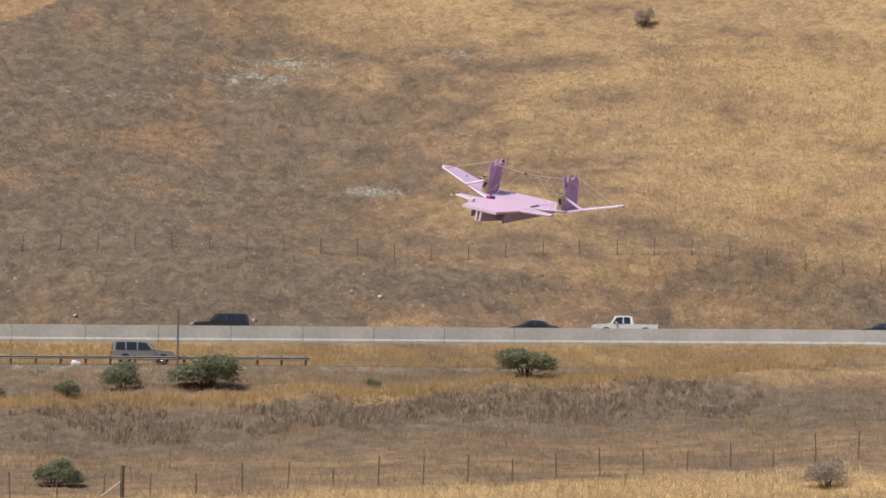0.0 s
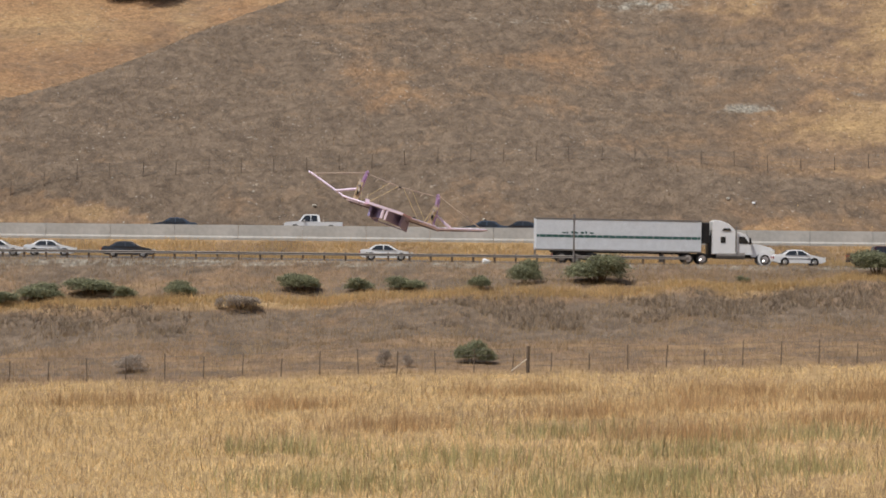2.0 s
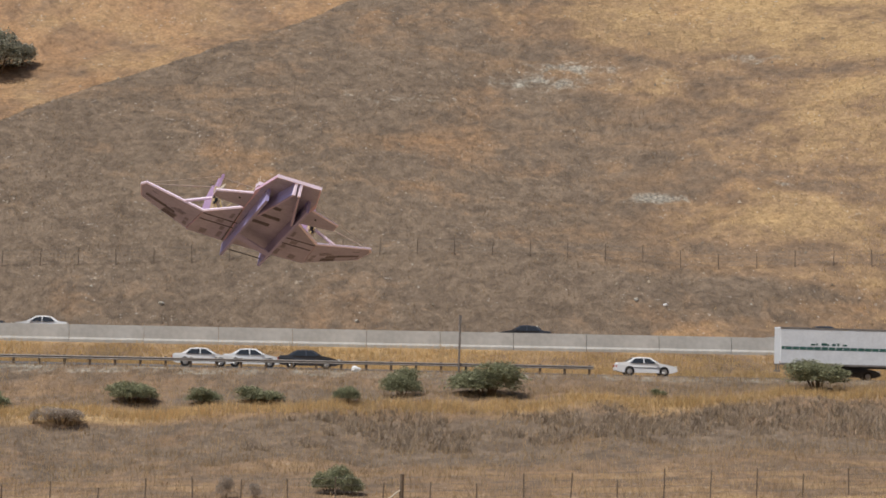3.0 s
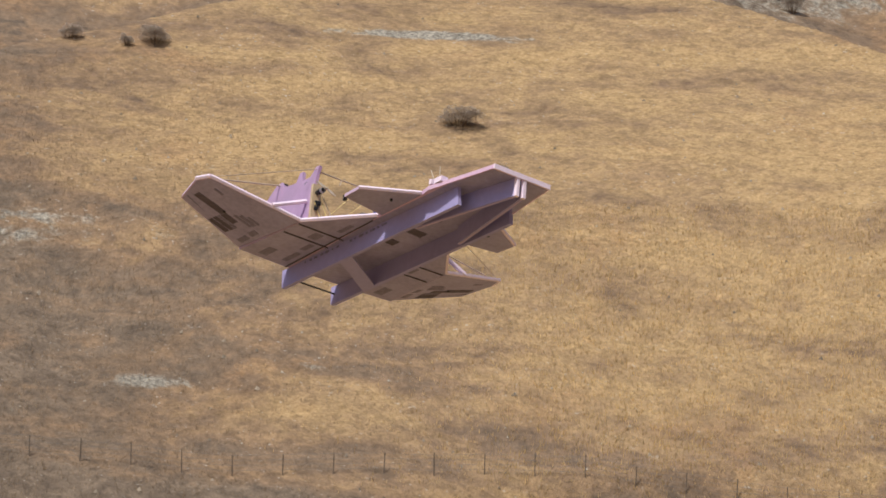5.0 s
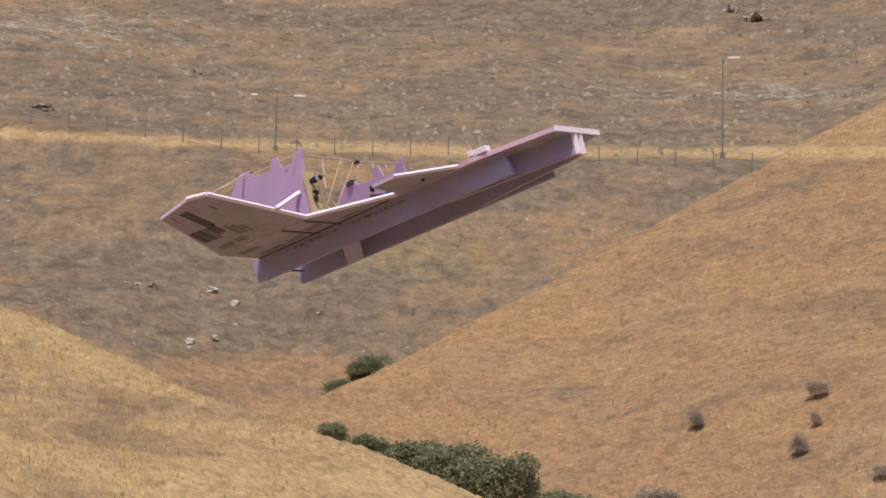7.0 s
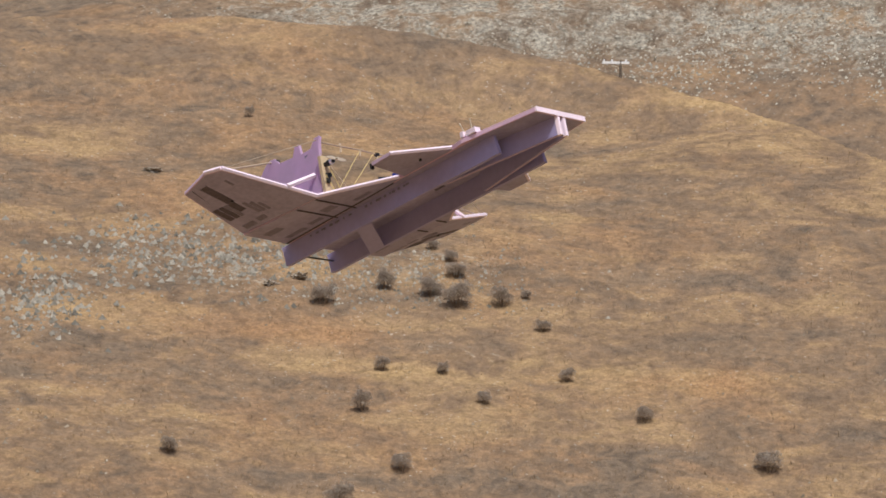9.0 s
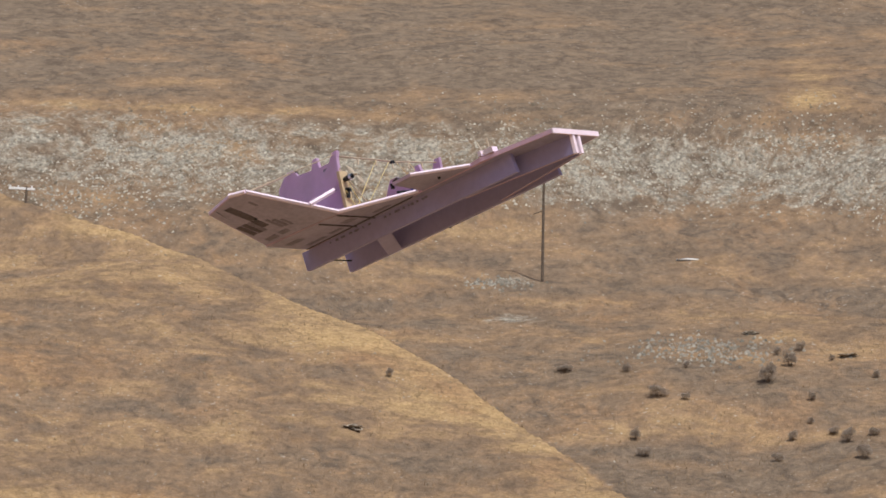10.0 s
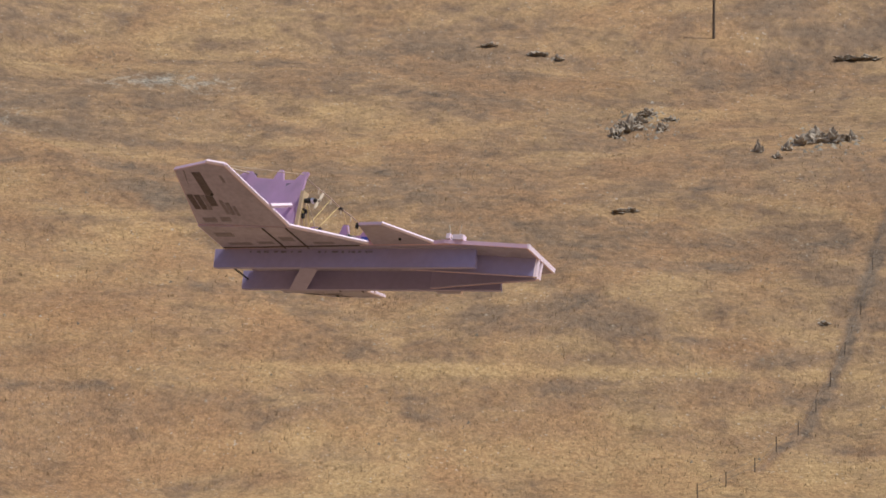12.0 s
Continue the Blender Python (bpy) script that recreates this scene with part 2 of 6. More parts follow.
GREEN_GRASS = material("green_grass", (0.42, 0.38, 0.18), 0.8, spread=0.2, scale=0.1, spec=0.2, random_tone=-0.35, through_light=0.35)
LEAF_DARK = material("oak_leaf", (0.30, 0.29, 0.215), 0.6, spread=0.3, scale=0.6, spec=0.3, random_tone=-0.45, through_light=0.42)
LEAF_GREEN = material("shrub_leaf", (0.27, 0.275, 0.165), 0.65, spread=0.3, scale=0.8, spec=0.25, random_tone=-0.4, through_light=0.42)
LEAF_GREY = material("sage_leaf", (0.43, 0.365, 0.30), 0.85, spread=0.25, scale=0.8, spec=0.05, random_tone=-0.15, through_light=0.42)
BARK = material("bark", (0.09, 0.07, 0.055), 0.9, spread=0.35, scale=4, bump=0.5, spec=0.15)
TWIG = material("dry_twig", (0.17, 0.12, 0.08), 0.9, spread=0.3, scale=4, spec=0.1)
ASPHALT = material("asphalt", (0.13, 0.12, 0.11), 0.9, spread=0.25, scale=0.5, bump=0.2, spec=0.2)
CONCRETE = material("barrier_concrete", (0.44, 0.425, 0.39), 0.9, spread=0.2, scale=0.35, bump=0.2, spec=0.15)
STEEL = material("galvanised_steel", (0.22, 0.20, 0.18), 0.6, 0.4, spread=0.3, scale=2)
WOOD_POST = material("weathered_wood", (0.14, 0.11, 0.085), 0.9, spread=0.4, scale=3, bump=0.4, spec=0.1)
PALE_WOOD = material("pale_wood", (0.55, 0.48, 0.38), 0.85, spread=0.2, scale=3)
WIRE = material("fence_wire", (0.16, 0.14, 0.12), 0.7, 0.4, spread=0.2)
ROCK_PALE = material("pale_rock", (0.45, 0.42, 0.36), 0.9, spread=0.35, scale=2, bump=0.6, spec=0.15)
ROCK_DARK = material("dark_rock", (0.36, 0.31, 0.25), 0.95, spread=0.5, scale=2, bump=0.7, spec=0.1)
# Pink foam of the hull boards, made darker and bluer for their shade.
SHADED_PINK = material("shaded_pink_foam", (0.345, 0.31, 0.54), 0.75, spread=0.08, scale=3, spec=0.2)
FIN_FOAM = material("fin_foam", (0.60, 0.43, 0.62), 0.75, spread=0.06, scale=3, spec=0.25, through_light=0.4)
WING_FOAM = material("wing_foam", (0.57, 0.43, 0.57), 0.8, spread=0.08, scale=5, spec=0.15)
# Wing foam darkened and greyed, for the shade beneath wings and deck.
UNDERSIDE_SHADE = material("underside_shade", (0.335, 0.30, 0.46), 0.6, spread=0.2, scale=4, spec=0.25)
PINK = material("pink_foam", (0.63, 0.43, 0.56), 0.75, spread=0.06, scale=3, spec=0.25)
FOAM_EDGE = material("cut_foam_edge", (0.82, 0.69, 0.80), 0.8, spread=0.06, scale=5, spec=0.2)
PRINT = material("grey_print", (0.10, 0.08, 0.11), 0.8, spread=0.35, scale=30)
FAINT_PRINT = material("faint_print", (0.20, 0.175, 0.25), 0.8, spread=0.3, scale=26)
TAPE = material("dark_tape", (0.06, 0.045, 0.05), 0.6, spread=0.2, scale=10)
PLY = material("plywood", (0.52, 0.40, 0.25), 0.7, spread=0.2, scale=8)
BLACK = material("black_metal", (0.03, 0.03, 0.032), 0.4, 0.5, spread=0.2)
SILVER = material("silver_metal", (0.6, 0.6, 0.62), 0.3, 0.9, spread=0.1)
YELLOW_CORD = material("yellow_cord", (0.66, 0.52, 0.22), 0.8, spread=0.15)
CORD = material("tan_cord", (0.42, 0.33, 0.24), 0.8, spread=0.15)
RED = material("red_wire", (0.45, 0.03, 0.03), 0.6)
BLUE = material("blue_pack", (0.04, 0.06, 0.30), 0.6)
WHITE_PAINT = material("white_paint", (0.78, 0.78, 0.77), 0.35, spread=0.05, scale=1, coat=0.3)
TRAILER_WHITE = material("trailer_white", (0.66, 0.68, 0.69), 0.5, spread=0.12, scale=1.5)
TRAILER_GREEN = material("trailer_stripe", (0.03, 0.10, 0.085), 0.5, spread=0.3, scale=3)
SILVER_PAINT = material("silver_paint", (0.33, 0.33, 0.33), 0.35, 0.4, spread=0.08, coat=0.4)
DARK_PAINT = material("dark_paint", (0.045, 0.05, 0.06), 0.3, 0.2, spread=0.1, coat=0.5)
WINE_PAINT = material("wine_paint", (0.045, 0.015, 0.018), 0.3, 0.2, spread=0.1, coat=0.5)
BLUE_PAINT = material("blue_paint", (0.06, 0.08, 0.11), 0.3, 0.3, spread=0.1, coat=0.5)
GLASS = material("dark_glass", (0.02, 0.023, 0.026), 0.08, spread=0.1, spec=0.6)
RUBBER = material("rubber", (0.025, 0.025, 0.025), 0.85, spread=0.2)
RIM = material("wheel_rim", (0.45, 0.45, 0.45), 0.35, 0.8, spread=0.1)
LAMP_CLEAR = material("lamp_lens", (0.7, 0.68, 0.62), 0.15, spread=0.05)
LAMP_RED = material("tail_lens", (0.35, 0.02, 0.02), 0.2, spread=0.05)


# ---- meshes ----
def mesh_object(name, bm, mat, smooth=False):
    me = bpy.data.meshes.new(name)
    bm.to_mesh(me)
    bm.free()
    me.materials.append(mat)
    if smooth:
        me.shade_smooth()
    return new(name, me)


def part(name, bm, mat, parent, label="", smooth=False):
    """One mesh under a thing or a part."""
    ob = mesh_object(name, bm, mat, smooth)
    ob.parent = parent
    if label:
        ob["label"] = label
    return ob


def arrays_mesh(name, verts, faces, mat):
    """A mesh from arrays: faces all of one corner count."""
    me = bpy.data.meshes.new(name)
    k = faces.shape[1]
    me.vertices.add(len(verts))
    me.vertices.foreach_set("co", np.ascontiguousarray(verts, dtype=np.float32).ravel())
    me.loops.add(faces.size)
    me.loops.foreach_set("vertex_index", np.ascontiguousarray(faces, dtype=np.int32).ravel())
    me.polygons.add(len(faces))
    me.polygons.foreach_set("loop_start", np.arange(0, faces.size, k, dtype=np.int32))
    me.update(calc_edges=True)
    me.materials.append(mat)
    return me


def box(bm, x0, x1, y0, y1, z0, z1, turn=None):
    vs = [bm.verts.new((x, y, z)) for x in (x0, x1) for y in (y0, y1) for z in (z0, z1)]
    for f in ((0, 1, 3, 2), (4, 6, 7, 5), (0, 4, 5, 1), (2, 3, 7, 6), (0, 2, 6, 4), (1, 5, 7, 3)):
        bm.faces.new([vs[k] for k in f])
    if turn:
        for v in vs:
            v.co = turn @ v.co
    return vs


def tube(bm, a, b, r0, r1=None, sides=6):
    a, b = Vector(a), Vector(b)
    r1 = r0 if r1 is None else r1
    q = (b - a).to_track_quat("Z", "Y")
    rings = []
    for p, r in ((a, r0), (b, r1)):
        rings.append([bm.verts.new(p + q @ Vector((r * math.cos(k * math.tau / sides), r * math.sin(k * math.tau / sides), 0))) for k in range(sides)])
    for k in range(sides):
        bm.faces.new((rings[0][k], rings[0][(k + 1) % sides], rings[1][(k + 1) % sides], rings[1][k]))
    bm.faces.new(rings[0][::-1])
    bm.faces.new(rings[1])


def slab(bm, outline, thick):
    """A board: a flat outline of points in space, thickened along its normal to both sides."""
    pts = [Vector(p) for p in outline]
    n = Vector((0, 0, 0))
    for k in range(len(pts)):
        n += (pts[k] - pts[0]).cross(pts[(k + 1) % len(pts)] - pts[0])
    n = n.normalized() * thick / 2
    up = [bm.verts.new(p + n) for p in pts]
    dn = [bm.verts.new(p - n) for p in pts]
    bm.faces.new(up)
    bm.faces.new(dn[::-1])
    for k in range(len(pts)):
        j = (k + 1) % len(pts)
        bm.faces.new((dn[k], dn[j], up[j], up[k]))


def thing(name, label, category, group="", at=None):
    ob = new(name)
    ob.empty_display_size = 0.2
    if at is not None:
        ob.matrix_basis = at
    return tagged(ob, label, category, group)


# ---- shape of the land: heights over azimuth (degrees from +y towards +x) and distance ----
BASE_D = [0, 88, 96, 121, 132, 140, 145, 147, 158, 161, 166, 168, 178, 180, 192]
BASE_Z = [-9.8, -9.7, -9.1, -6.3, -3.6, -2.5, -1.3, -1.15, -1.1, -0.95, 0.7, 1.3, 1.4, 1.7, 2.6]
TILT_D = [0, 100, 134, 145, 158, 165, 178, 195]
TILT = [0.02, 0.04, 0.05, 0.008, 0.004, 0.009, 0.009, 0.0]
RIDGE_A = ([-60, -30, -20, -15, -11, -7, -3.5, 0, 2.7, 7, 12, 20, 22.2, 24.2, 26.2, 28.5, 31.3, 34.9, 38, 40.8, 42.7, 45.7, 50, 60],
           [1.0, 1.5, 3.0, 3.9, 4.9, 6.3, 7.5, 8.6, 9.8, 11.2, 12.5, 13.0, 12.6, 12.0, 11.3, 10.6, 9.2, 7.8, 6.72, 5.82, 5.15, 3.9, 2.0, -2.0])
RIDGE_B = ([30, 36, 38, 40.4, 42.7, 45, 47.3, 50, 52.1, 55.2, 58.6, 62, 66, 70, 73, 76, 78, 80.3, 84, 86.3, 88.2, 90, 93, 100],
           [-1.0, 3.4, 4.7, 5.95, 6.95, 8.3, 9.4, 10.85, 12.15, 13.4, 13.9, 14.25, 14.5, 14.35, 14.05, 13.35, 12.85, 11.95, 10.45, 9.0, 7.7, 6.2, 4.0, -1.0])
RIDGE_C = ([90, 98, 100.8, 102.9, 105.5, 108, 111, 112.7, 114.3, 116.2, 119, 122, 126, 132, 140],
           [-2.0, 2.0, 3.9, 5.0, 6.5, 7.75, 8.85, 9.4, 10.7, 11.45, 10.9, 9.6, 7.0, 2.0, -6.0])
BACK_AZ = [-60, -14, 2, 20, 28, 40, 52, 66, 82, 100, 118, 128, 150, 200]
BACK_R = [140, 175, 205, 240, 285, 350, 385, 398, 520, 700]
BACK_EL = [[-6.0, -1, 1, 2, 4, 6, 8, 8.3, 10, 11],
           [-6.0, -1, 1, 3, 6, 8, 9, 9.3, 11, 12],
           [-6.0, -1, 1, 4, 8, 11.5, 13, 13.5, 15.5, 17],
           [-6.0, -1, 1, 4, 9, 13, 14.5, 15, 17, 19],
           [-6.0, -1, 2, 6, 8, 10.6, 12.0, 12.3, 15.5, 19],
           [-6.0, -1, 0, 2.6, 7.4, 9.9, 11.1, 11.15, 14.5, 18],
           [-6.0, -1, 1, 4, 8, 10, 11.1, 11.15, 14.5, 18],
           [-2.0, 0, 4, 6.5, 9, 12.5, 14.5, 15.2, 18, 21],
           [-2.0, 0.2, 4.4, 8.4, 11.3, 13.9, 15.8, 16.2, 19, 22],
           [-2.0, 0.2, 4.4, 8.4, 11.3, 13.9, 15.8, 16.2, 19, 22],
           [-2.2, 1.7, 5.6, 8.9, 11.3, 14.2, 15.8, 16.2, 19, 22],
           [-2.2, 1.7, 5.6, 8.9, 11.5, 14.4, 15.6, 16, 19, 22],
           [-2.2, 1.7, 5.6, 8.9, 11.5, 14.4, 15.6, 16, 19, 22],
           [-2.0, 1, 2, 3, 4, 5, 6, 6, 8, 9]]


def smooth_interp(x, xs, ys):
    """Interpolation with rounded knots."""
    return sum(np.interp(x + d, xs, ys) * w for d, w in ((-0.9, 0.25), (0, 0.5), (0.9, 0.25)))


def soft_max(a, b, k):
    return np.maximum(a, b) + k * np.log1p(np.exp(-np.abs(a - b) / k))


def hill(az, r, ridge, foot, front, back, round_off):
    tan_el = np.tan(np.radians(smooth_interp(az, *ridge)))
    top = foot / (1 - tan_el / front)
    d = r - top
    return top * tan_el - np.where(d < 0, -front * d, back * d) - round_off * np.exp(-np.abs(d) / 6)


def bend(az):
    """The angle by which the road, straight ahead of the field, has turned at azimuth az."""
    a = np.abs(az)
    return np.where(a < 14, a, 14 + 8 * (1 - np.exp(-np.maximum(a - 14, 0) / 8)))


def across(az, r):
    """Distance measured square to the road."""
    return r * np.cos(np.radians(bend(az)))


def verge(az):
    """Distance, square to the road, at which the hills begin."""
    return np.interp(az, [55, 70], [178.5, 130])


def land(az, r):
    """Height of the land, without its small bumps, at azimuth az and distance r."""
    az, r = np.asarray(az, float), np.asarray(r, float)
    d = across(az, r)
    x = np.clip(r * np.sin(np.radians(az)), -70, 70)
    base = np.interp(d, BASE_D, BASE_Z) + x * np.interp(d, TILT_D, TILT)
    rows = np.stack([smooth_interp(az, BACK_AZ, [row[k] for row in BACK_EL]) for k in range(len(BACK_R))])
    crest = np.interp(az, [98, 104, 108.5, 112.6, 116], [292, 302, 301, 284, 272])
    dip = 1.5 * np.interp(az, [97, 103, 112, 116], [0, 1, 1, 0]) * np.exp(-((r - crest - 15) / 10) ** 2)
    back = np.full(np.broadcast(az, r).shape, -60.0)
    for k in range(len(BACK_R) - 1):
        u = (r - BACK_R[k]) / (BACK_R[k + 1] - BACK_R[k])
        if k == len(BACK_R) - 2:
            u = np.minimum(u, 1)
        el = rows[k] + (rows[k + 1] - rows[k]) * u
        el = el - dip * (r > crest - 4)
        back = np.where((u >= 0) & (u <= 1), r * np.tan(np.radians(el)), back)
    z = soft_max(base, back, 0.6)
    z = np.where(d < verge(az), base, z)
    for ridge, foot, front, steep in ((RIDGE_A, 177, 0.6, 0.25), (RIDGE_B, np.interp(az, [47, 57], [198, 172]), 0.55, 0.3), (RIDGE_C, 165, 0.5, 0.3)):
        h = hill(az, r, ridge, foot, front, steep, 0.5)
        z = z + (soft_max(z, h, 0.35) - z) * np.clip((d - verge(az)) / 6, 0, 1)
    return z + 2.6 * np.exp(-((az - 116.3) / 1.4) ** 2 - ((r - 270) / 8) ** 2)

LATTICE = np.random.RandomState(7).rand(256, 256)


def value_noise(x, y):
    xi, yi = np.floor(x).astype(int), np.floor(y).astype(int)
    u, v = x - xi, y - yi
    u, v = u * u * (3 - 2 * u), v * v * (3 - 2 * v)
    g = lambda i, j: LATTICE[(xi + i) % 256, (yi + j) % 256]
    return (g(0, 0) * (1 - u) + g(1, 0) * u) * (1 - v) + (g(0, 1) * (1 - u) + g(1, 1) * u) * v - 0.5


def ground_z(az, r):
    """The land with its bumps."""
    az, r = np.asarray(az, float), np.asarray(r, float)
    x, y = r * np.sin(np.radians(az)), r * np.cos(np.radians(az))
    d = across(az, r)
    hilly = np.interp(d - verge(az), [0.5, 7.5], [0, 1])
    bank = np.interp(d, [104, 112, 130, 138], [0, 1, 1, 0])
    z = land(az, r)
    z = z + hilly * (1.1 * value_noise(x / 19, y / 19) + 0.55 * value_noise(x / 6.3 + 9, y / 6.3) + 0.22 * value_noise(x / 2.1, y / 2.1 + 5))
    z = z + bank * (0.9 * value_noise(x / 5 + 3, y / 9) + 0.4 * value_noise(x / 2, y / 3))
    flat = np.interp(d, [144, 147, 178.5, 180], [1, 0, 0, 1])
    return z + flat * (1 - hilly) * 0.18 * value_noise(x / 3.1, y / 3.1)


def on_land(az, r, sink=0.0, turn=0.0):
    a = radians(az)
    return pose(r * math.sin(a), r * math.cos(a), float(ground_z(az, r)) - sink, 0, 0, turn)


HILL_PATCHES = [(6.6, 7.3, 2.2, 0.16, 0, 0.42, 0), (9.9, 4.4, 0.9, 0.10, 0, 0.6, 0), (3.0, 6.8, 2.4, 0.2, -0.15, 0.34, 0), (8.0, 7.7, 1.6, 0.12, 0, 0.4, 0), (12.3, 8.0, 1.4, 0.2, 0, 0.35, 0), (0.5, 6.3, 2.0, 0.25, -0.1, 0.25, 0), (13.5, 3.9, 2.6, 0.5, 0.4, 0, 0.1),
                (2.5, 4.6, 2.4, 0.25, 0.3, 0, 0.2), (4.0, 5.8, 3.0, 0.25, 0.3, 0, 0.2), (-4.5, 5.7, 3.0, 0.6, -0.25, 0, 0), (-4.6, 3.4, 4.0, 0.3, -0.2, 0.1, 0), (1.0, 1.5, 9.0, 0.6, -0.25, 0.12, 0),
                (-2.9, 6.8, 2.5, 0.3, 0.2, 0, 0), (13.2, 4.2, 1.8, 0.5, 0.08, 0, 0.15), (10.3, 5.3, 1.6, 0.3, 0.12, 0, 0.1), (7.5, 3.4, 2.5, 0.2, 0.08, 0, 0.2)]
MOUND_PATCHES = [(116.0, 11.0, 0.6, 0.25, 0, 0.75, -0.4), (115.2, 10.55, 0.5, 0.2, 0, 0.9, -0.4), (114.5, 10.1, 0.5, 0.2, 0, 0.9, -0.4), (113.6, 9.5, 0.5, 0.2, 0, 0.8, -0.3), (119.5, 10.4, 2.0, 0.5, -0.2, 0.15, -0.3)]
FAR_PATCHES = [(40.5, 6.7, 3.0, 0.3, 0.2, 0, 0.5), (37.0, 8.9, 4.0, 0.4, -0.2, 0.12, -0.3), (35.6, 13.4, 3.0, 0.5, 0, 0.3, 0), (50.2, 12.4, 3.5, 0.25, 0, 0.25, 0), (76.7, 7.3, 1.2, 0.2, 0.3, 0, 0.5), (67.8, 8.1, 2.5, 0.25, 0.2, 0, 0.6),
               (80, 8.2, 5, 0.5, -0.15, 0.08, -0.2)]
# The strip at azimuth 121.8 is a shadow, put in as greyer cover.
LOWER_PATCHES = [(116.3, 7.3, 1.1, 0.3, -0.4, 0, -0.4), (111, 5.7, 3.5, 0.6, 0.1, 0, 0.4), (133, 4.9, 8, 0.16, 0.6, 0, -0.1), (121.8, 4.3, 2.0, 0.12, -0.4, 0, -0.3), (134.7, 4.6, 0.8, 0.12, -0.3, 0, -0.2), (136, 2.4, 7, 1.0, 0.6, 0, 0.1),
                 (86.4, 16.6, 4.0, 0.5, -0.25, 0, -0.2), (81, 15.5, 8.0, 0.12, 0.35, 0, 0.1), (77.6, 16, 1.5, 0.15, 0.3, 0, 0), (85.2, 11.45, 1.0, 0.12, 0, 0.6, 0), (110.4, 13.7, 3, 0.4, -0.2, 0.1, -0.2)]


def build_land():
    az = np.unique(np.concatenate([np.arange(-180, -24, 6), np.arange(-24, -16, 0.6), np.arange(-16, 27, 0.15), np.arange(27, 146, 0.17), np.arange(146, 160, 1.0), np.arange(160, 180, 5)]))
    r = np.concatenate([[0.4, 4], np.arange(8, 88, 2.5), np.arange(88, 180, 0.8), np.arange(180, 300, 0.85), np.arange(300, 420, 1.6), np.arange(420, 700, 5), [720, 800, 950, 1200, 1600, 2200, 3000, 4200]])
    a, rr = np.meshgrid(az, r, indexing="ij")
    z = ground_z(a, rr)
    rad = np.radians(a)
    co = np.stack([rr * np.sin(rad), rr * np.cos(rad), z], -1)
    na, nr = a.shape
    i = np.arange(na * nr).reshape(na, nr)
    j = np.roll(i, -1, axis=0)
    quads = np.stack([i[:, :-1], i[:, 1:], j[:, 1:], j[:, :-1]], -1).reshape(-1, 4)
    me = arrays_mesh("ground", co.reshape(-1, 3), quads, LAND)
    # tone of the cover: straw, stones, green
    d = across(a, rr)
    el = np.degrees(np.arctan2(z, rr))
    surf = [hill(a, rr, q, f, s, t, 0.5) for q, f, s, t in ((RIDGE_A, 177, 0.6, 0.25), (RIDGE_B, np.interp(a, [47, 57], [198, 172]), 0.55, 0.3), (RIDGE_C, 165, 0.5, 0.3))]
    on = [np.abs(land(a, rr) - s) < 1.2 for s in surf]
    gold = np.interp(a, [-30, 28, 32, 58, 66, 80, 110, 120, 140], [0.34, 0.30, 0.12, 0.14, 0.24, 0.25, 0.30, 0.46, 0.48])
    gold = np.where(on[2], np.interp(el, [4, 9, 11], [0.6, 0.55, 0.3]), gold)
    gold = np.where(on[1], np.interp(a, [40, 50, 60, 80, 88], [0.52, 0.46, 0.38, 0.40, 0.5]), gold)
    gold = np.where(on[0], np.interp(a, [-16, 0, 7, 11, 15, 19, 24, 45], [0.06, 0.04, 0.12, 0.36, 0.60, 0.74, 0.82, 0.9]) - 0.35 * np.interp(el, [2.2, 3.0], [1, 0]) - 0.2 * np.interp(el, [5, 9], [1, 0]) * np.interp(a, [12, 19], [1, 0])
                    + 0.34 * np.interp(el, [6.8, 8.5], [0, 1]) * np.interp(a, [3, 8, 13, 18], [0, 1, 1, 0.3]), gold)
    gold = np.where((a < 2) & (rr > 230) & ~on[0], 0.5, gold)
    gold = np.where(d < verge(a), np.interp(d, [0, 96, 100, 112, 117, 127, 129, 132, 134, 143, 146, 157, 161, 178], [0.95, 0.95, 0.4, 0.35, -0.05, -0.1, 0.5, 0.85, 0.2, 0.1, 0.3, 0.4, 0.62, 0.6]), gold)
    crest = sum(np.exp(-((a - np.interp(el, e, z2)) / 1.6) ** 2) * (el > e[0]) * (el < e[-1]) for e, z2 in (([5.5, 9, 12, 13.8], [89.5, 86, 81, 75]),))
    gold = gold + 0.45 * crest * on[1]
    gold = np.where((a > 60) & (el > 15.2) & (rr > 330), gold - 0.2, gold)
    track = np.exp(-((el - np.interp(a, [112.5, 113.5, 116.9, 119.5], [12.8, 13.0, 13.6, 14.3])) / 0.13) ** 2) * (a > 113) * (a < 119.7)
    ditch = np.exp(-((a - np.interp(rr, [175.3, 179.6, 189.3, 203.2, 236.8], [137.5, 138.8, 140.0, 140.8, 141.6])) / 0.14) ** 2) * (rr < 245) * (rr > 180)
    plume = np.exp(-((a - 91.8) / 0.9) ** 2 - ((el - 16.2) / 0.5) ** 2)
    bench = np.exp(-((el - 11.22) / 0.12) ** 2) * (a > 29) * (a < 53)
    brow = np.interp(a, [98, 104, 108.5, 112.6, 116], [292, 302, 301, 284, 272])
    brow = np.exp(-((rr - brow + 4) / 6) ** 2) * np.interp(a, [97, 102, 112, 116], [0, 1, 1, 0])
    gold = gold + 0.4 * brow + 1.0 * track - 0.9 * ditch + 0.6 * plume + 0.9 * bench
    stony = np.full(a.shape, 0.02)
    rust = np.interp(a, [20, 34, 40, 60, 90, 112, 120, 145], [0.1, 0.2, 0.25, 0.1, 0.02, 0.08, 0.22, 0.3])
    rust = np.where(on[0], 0.0, rust)
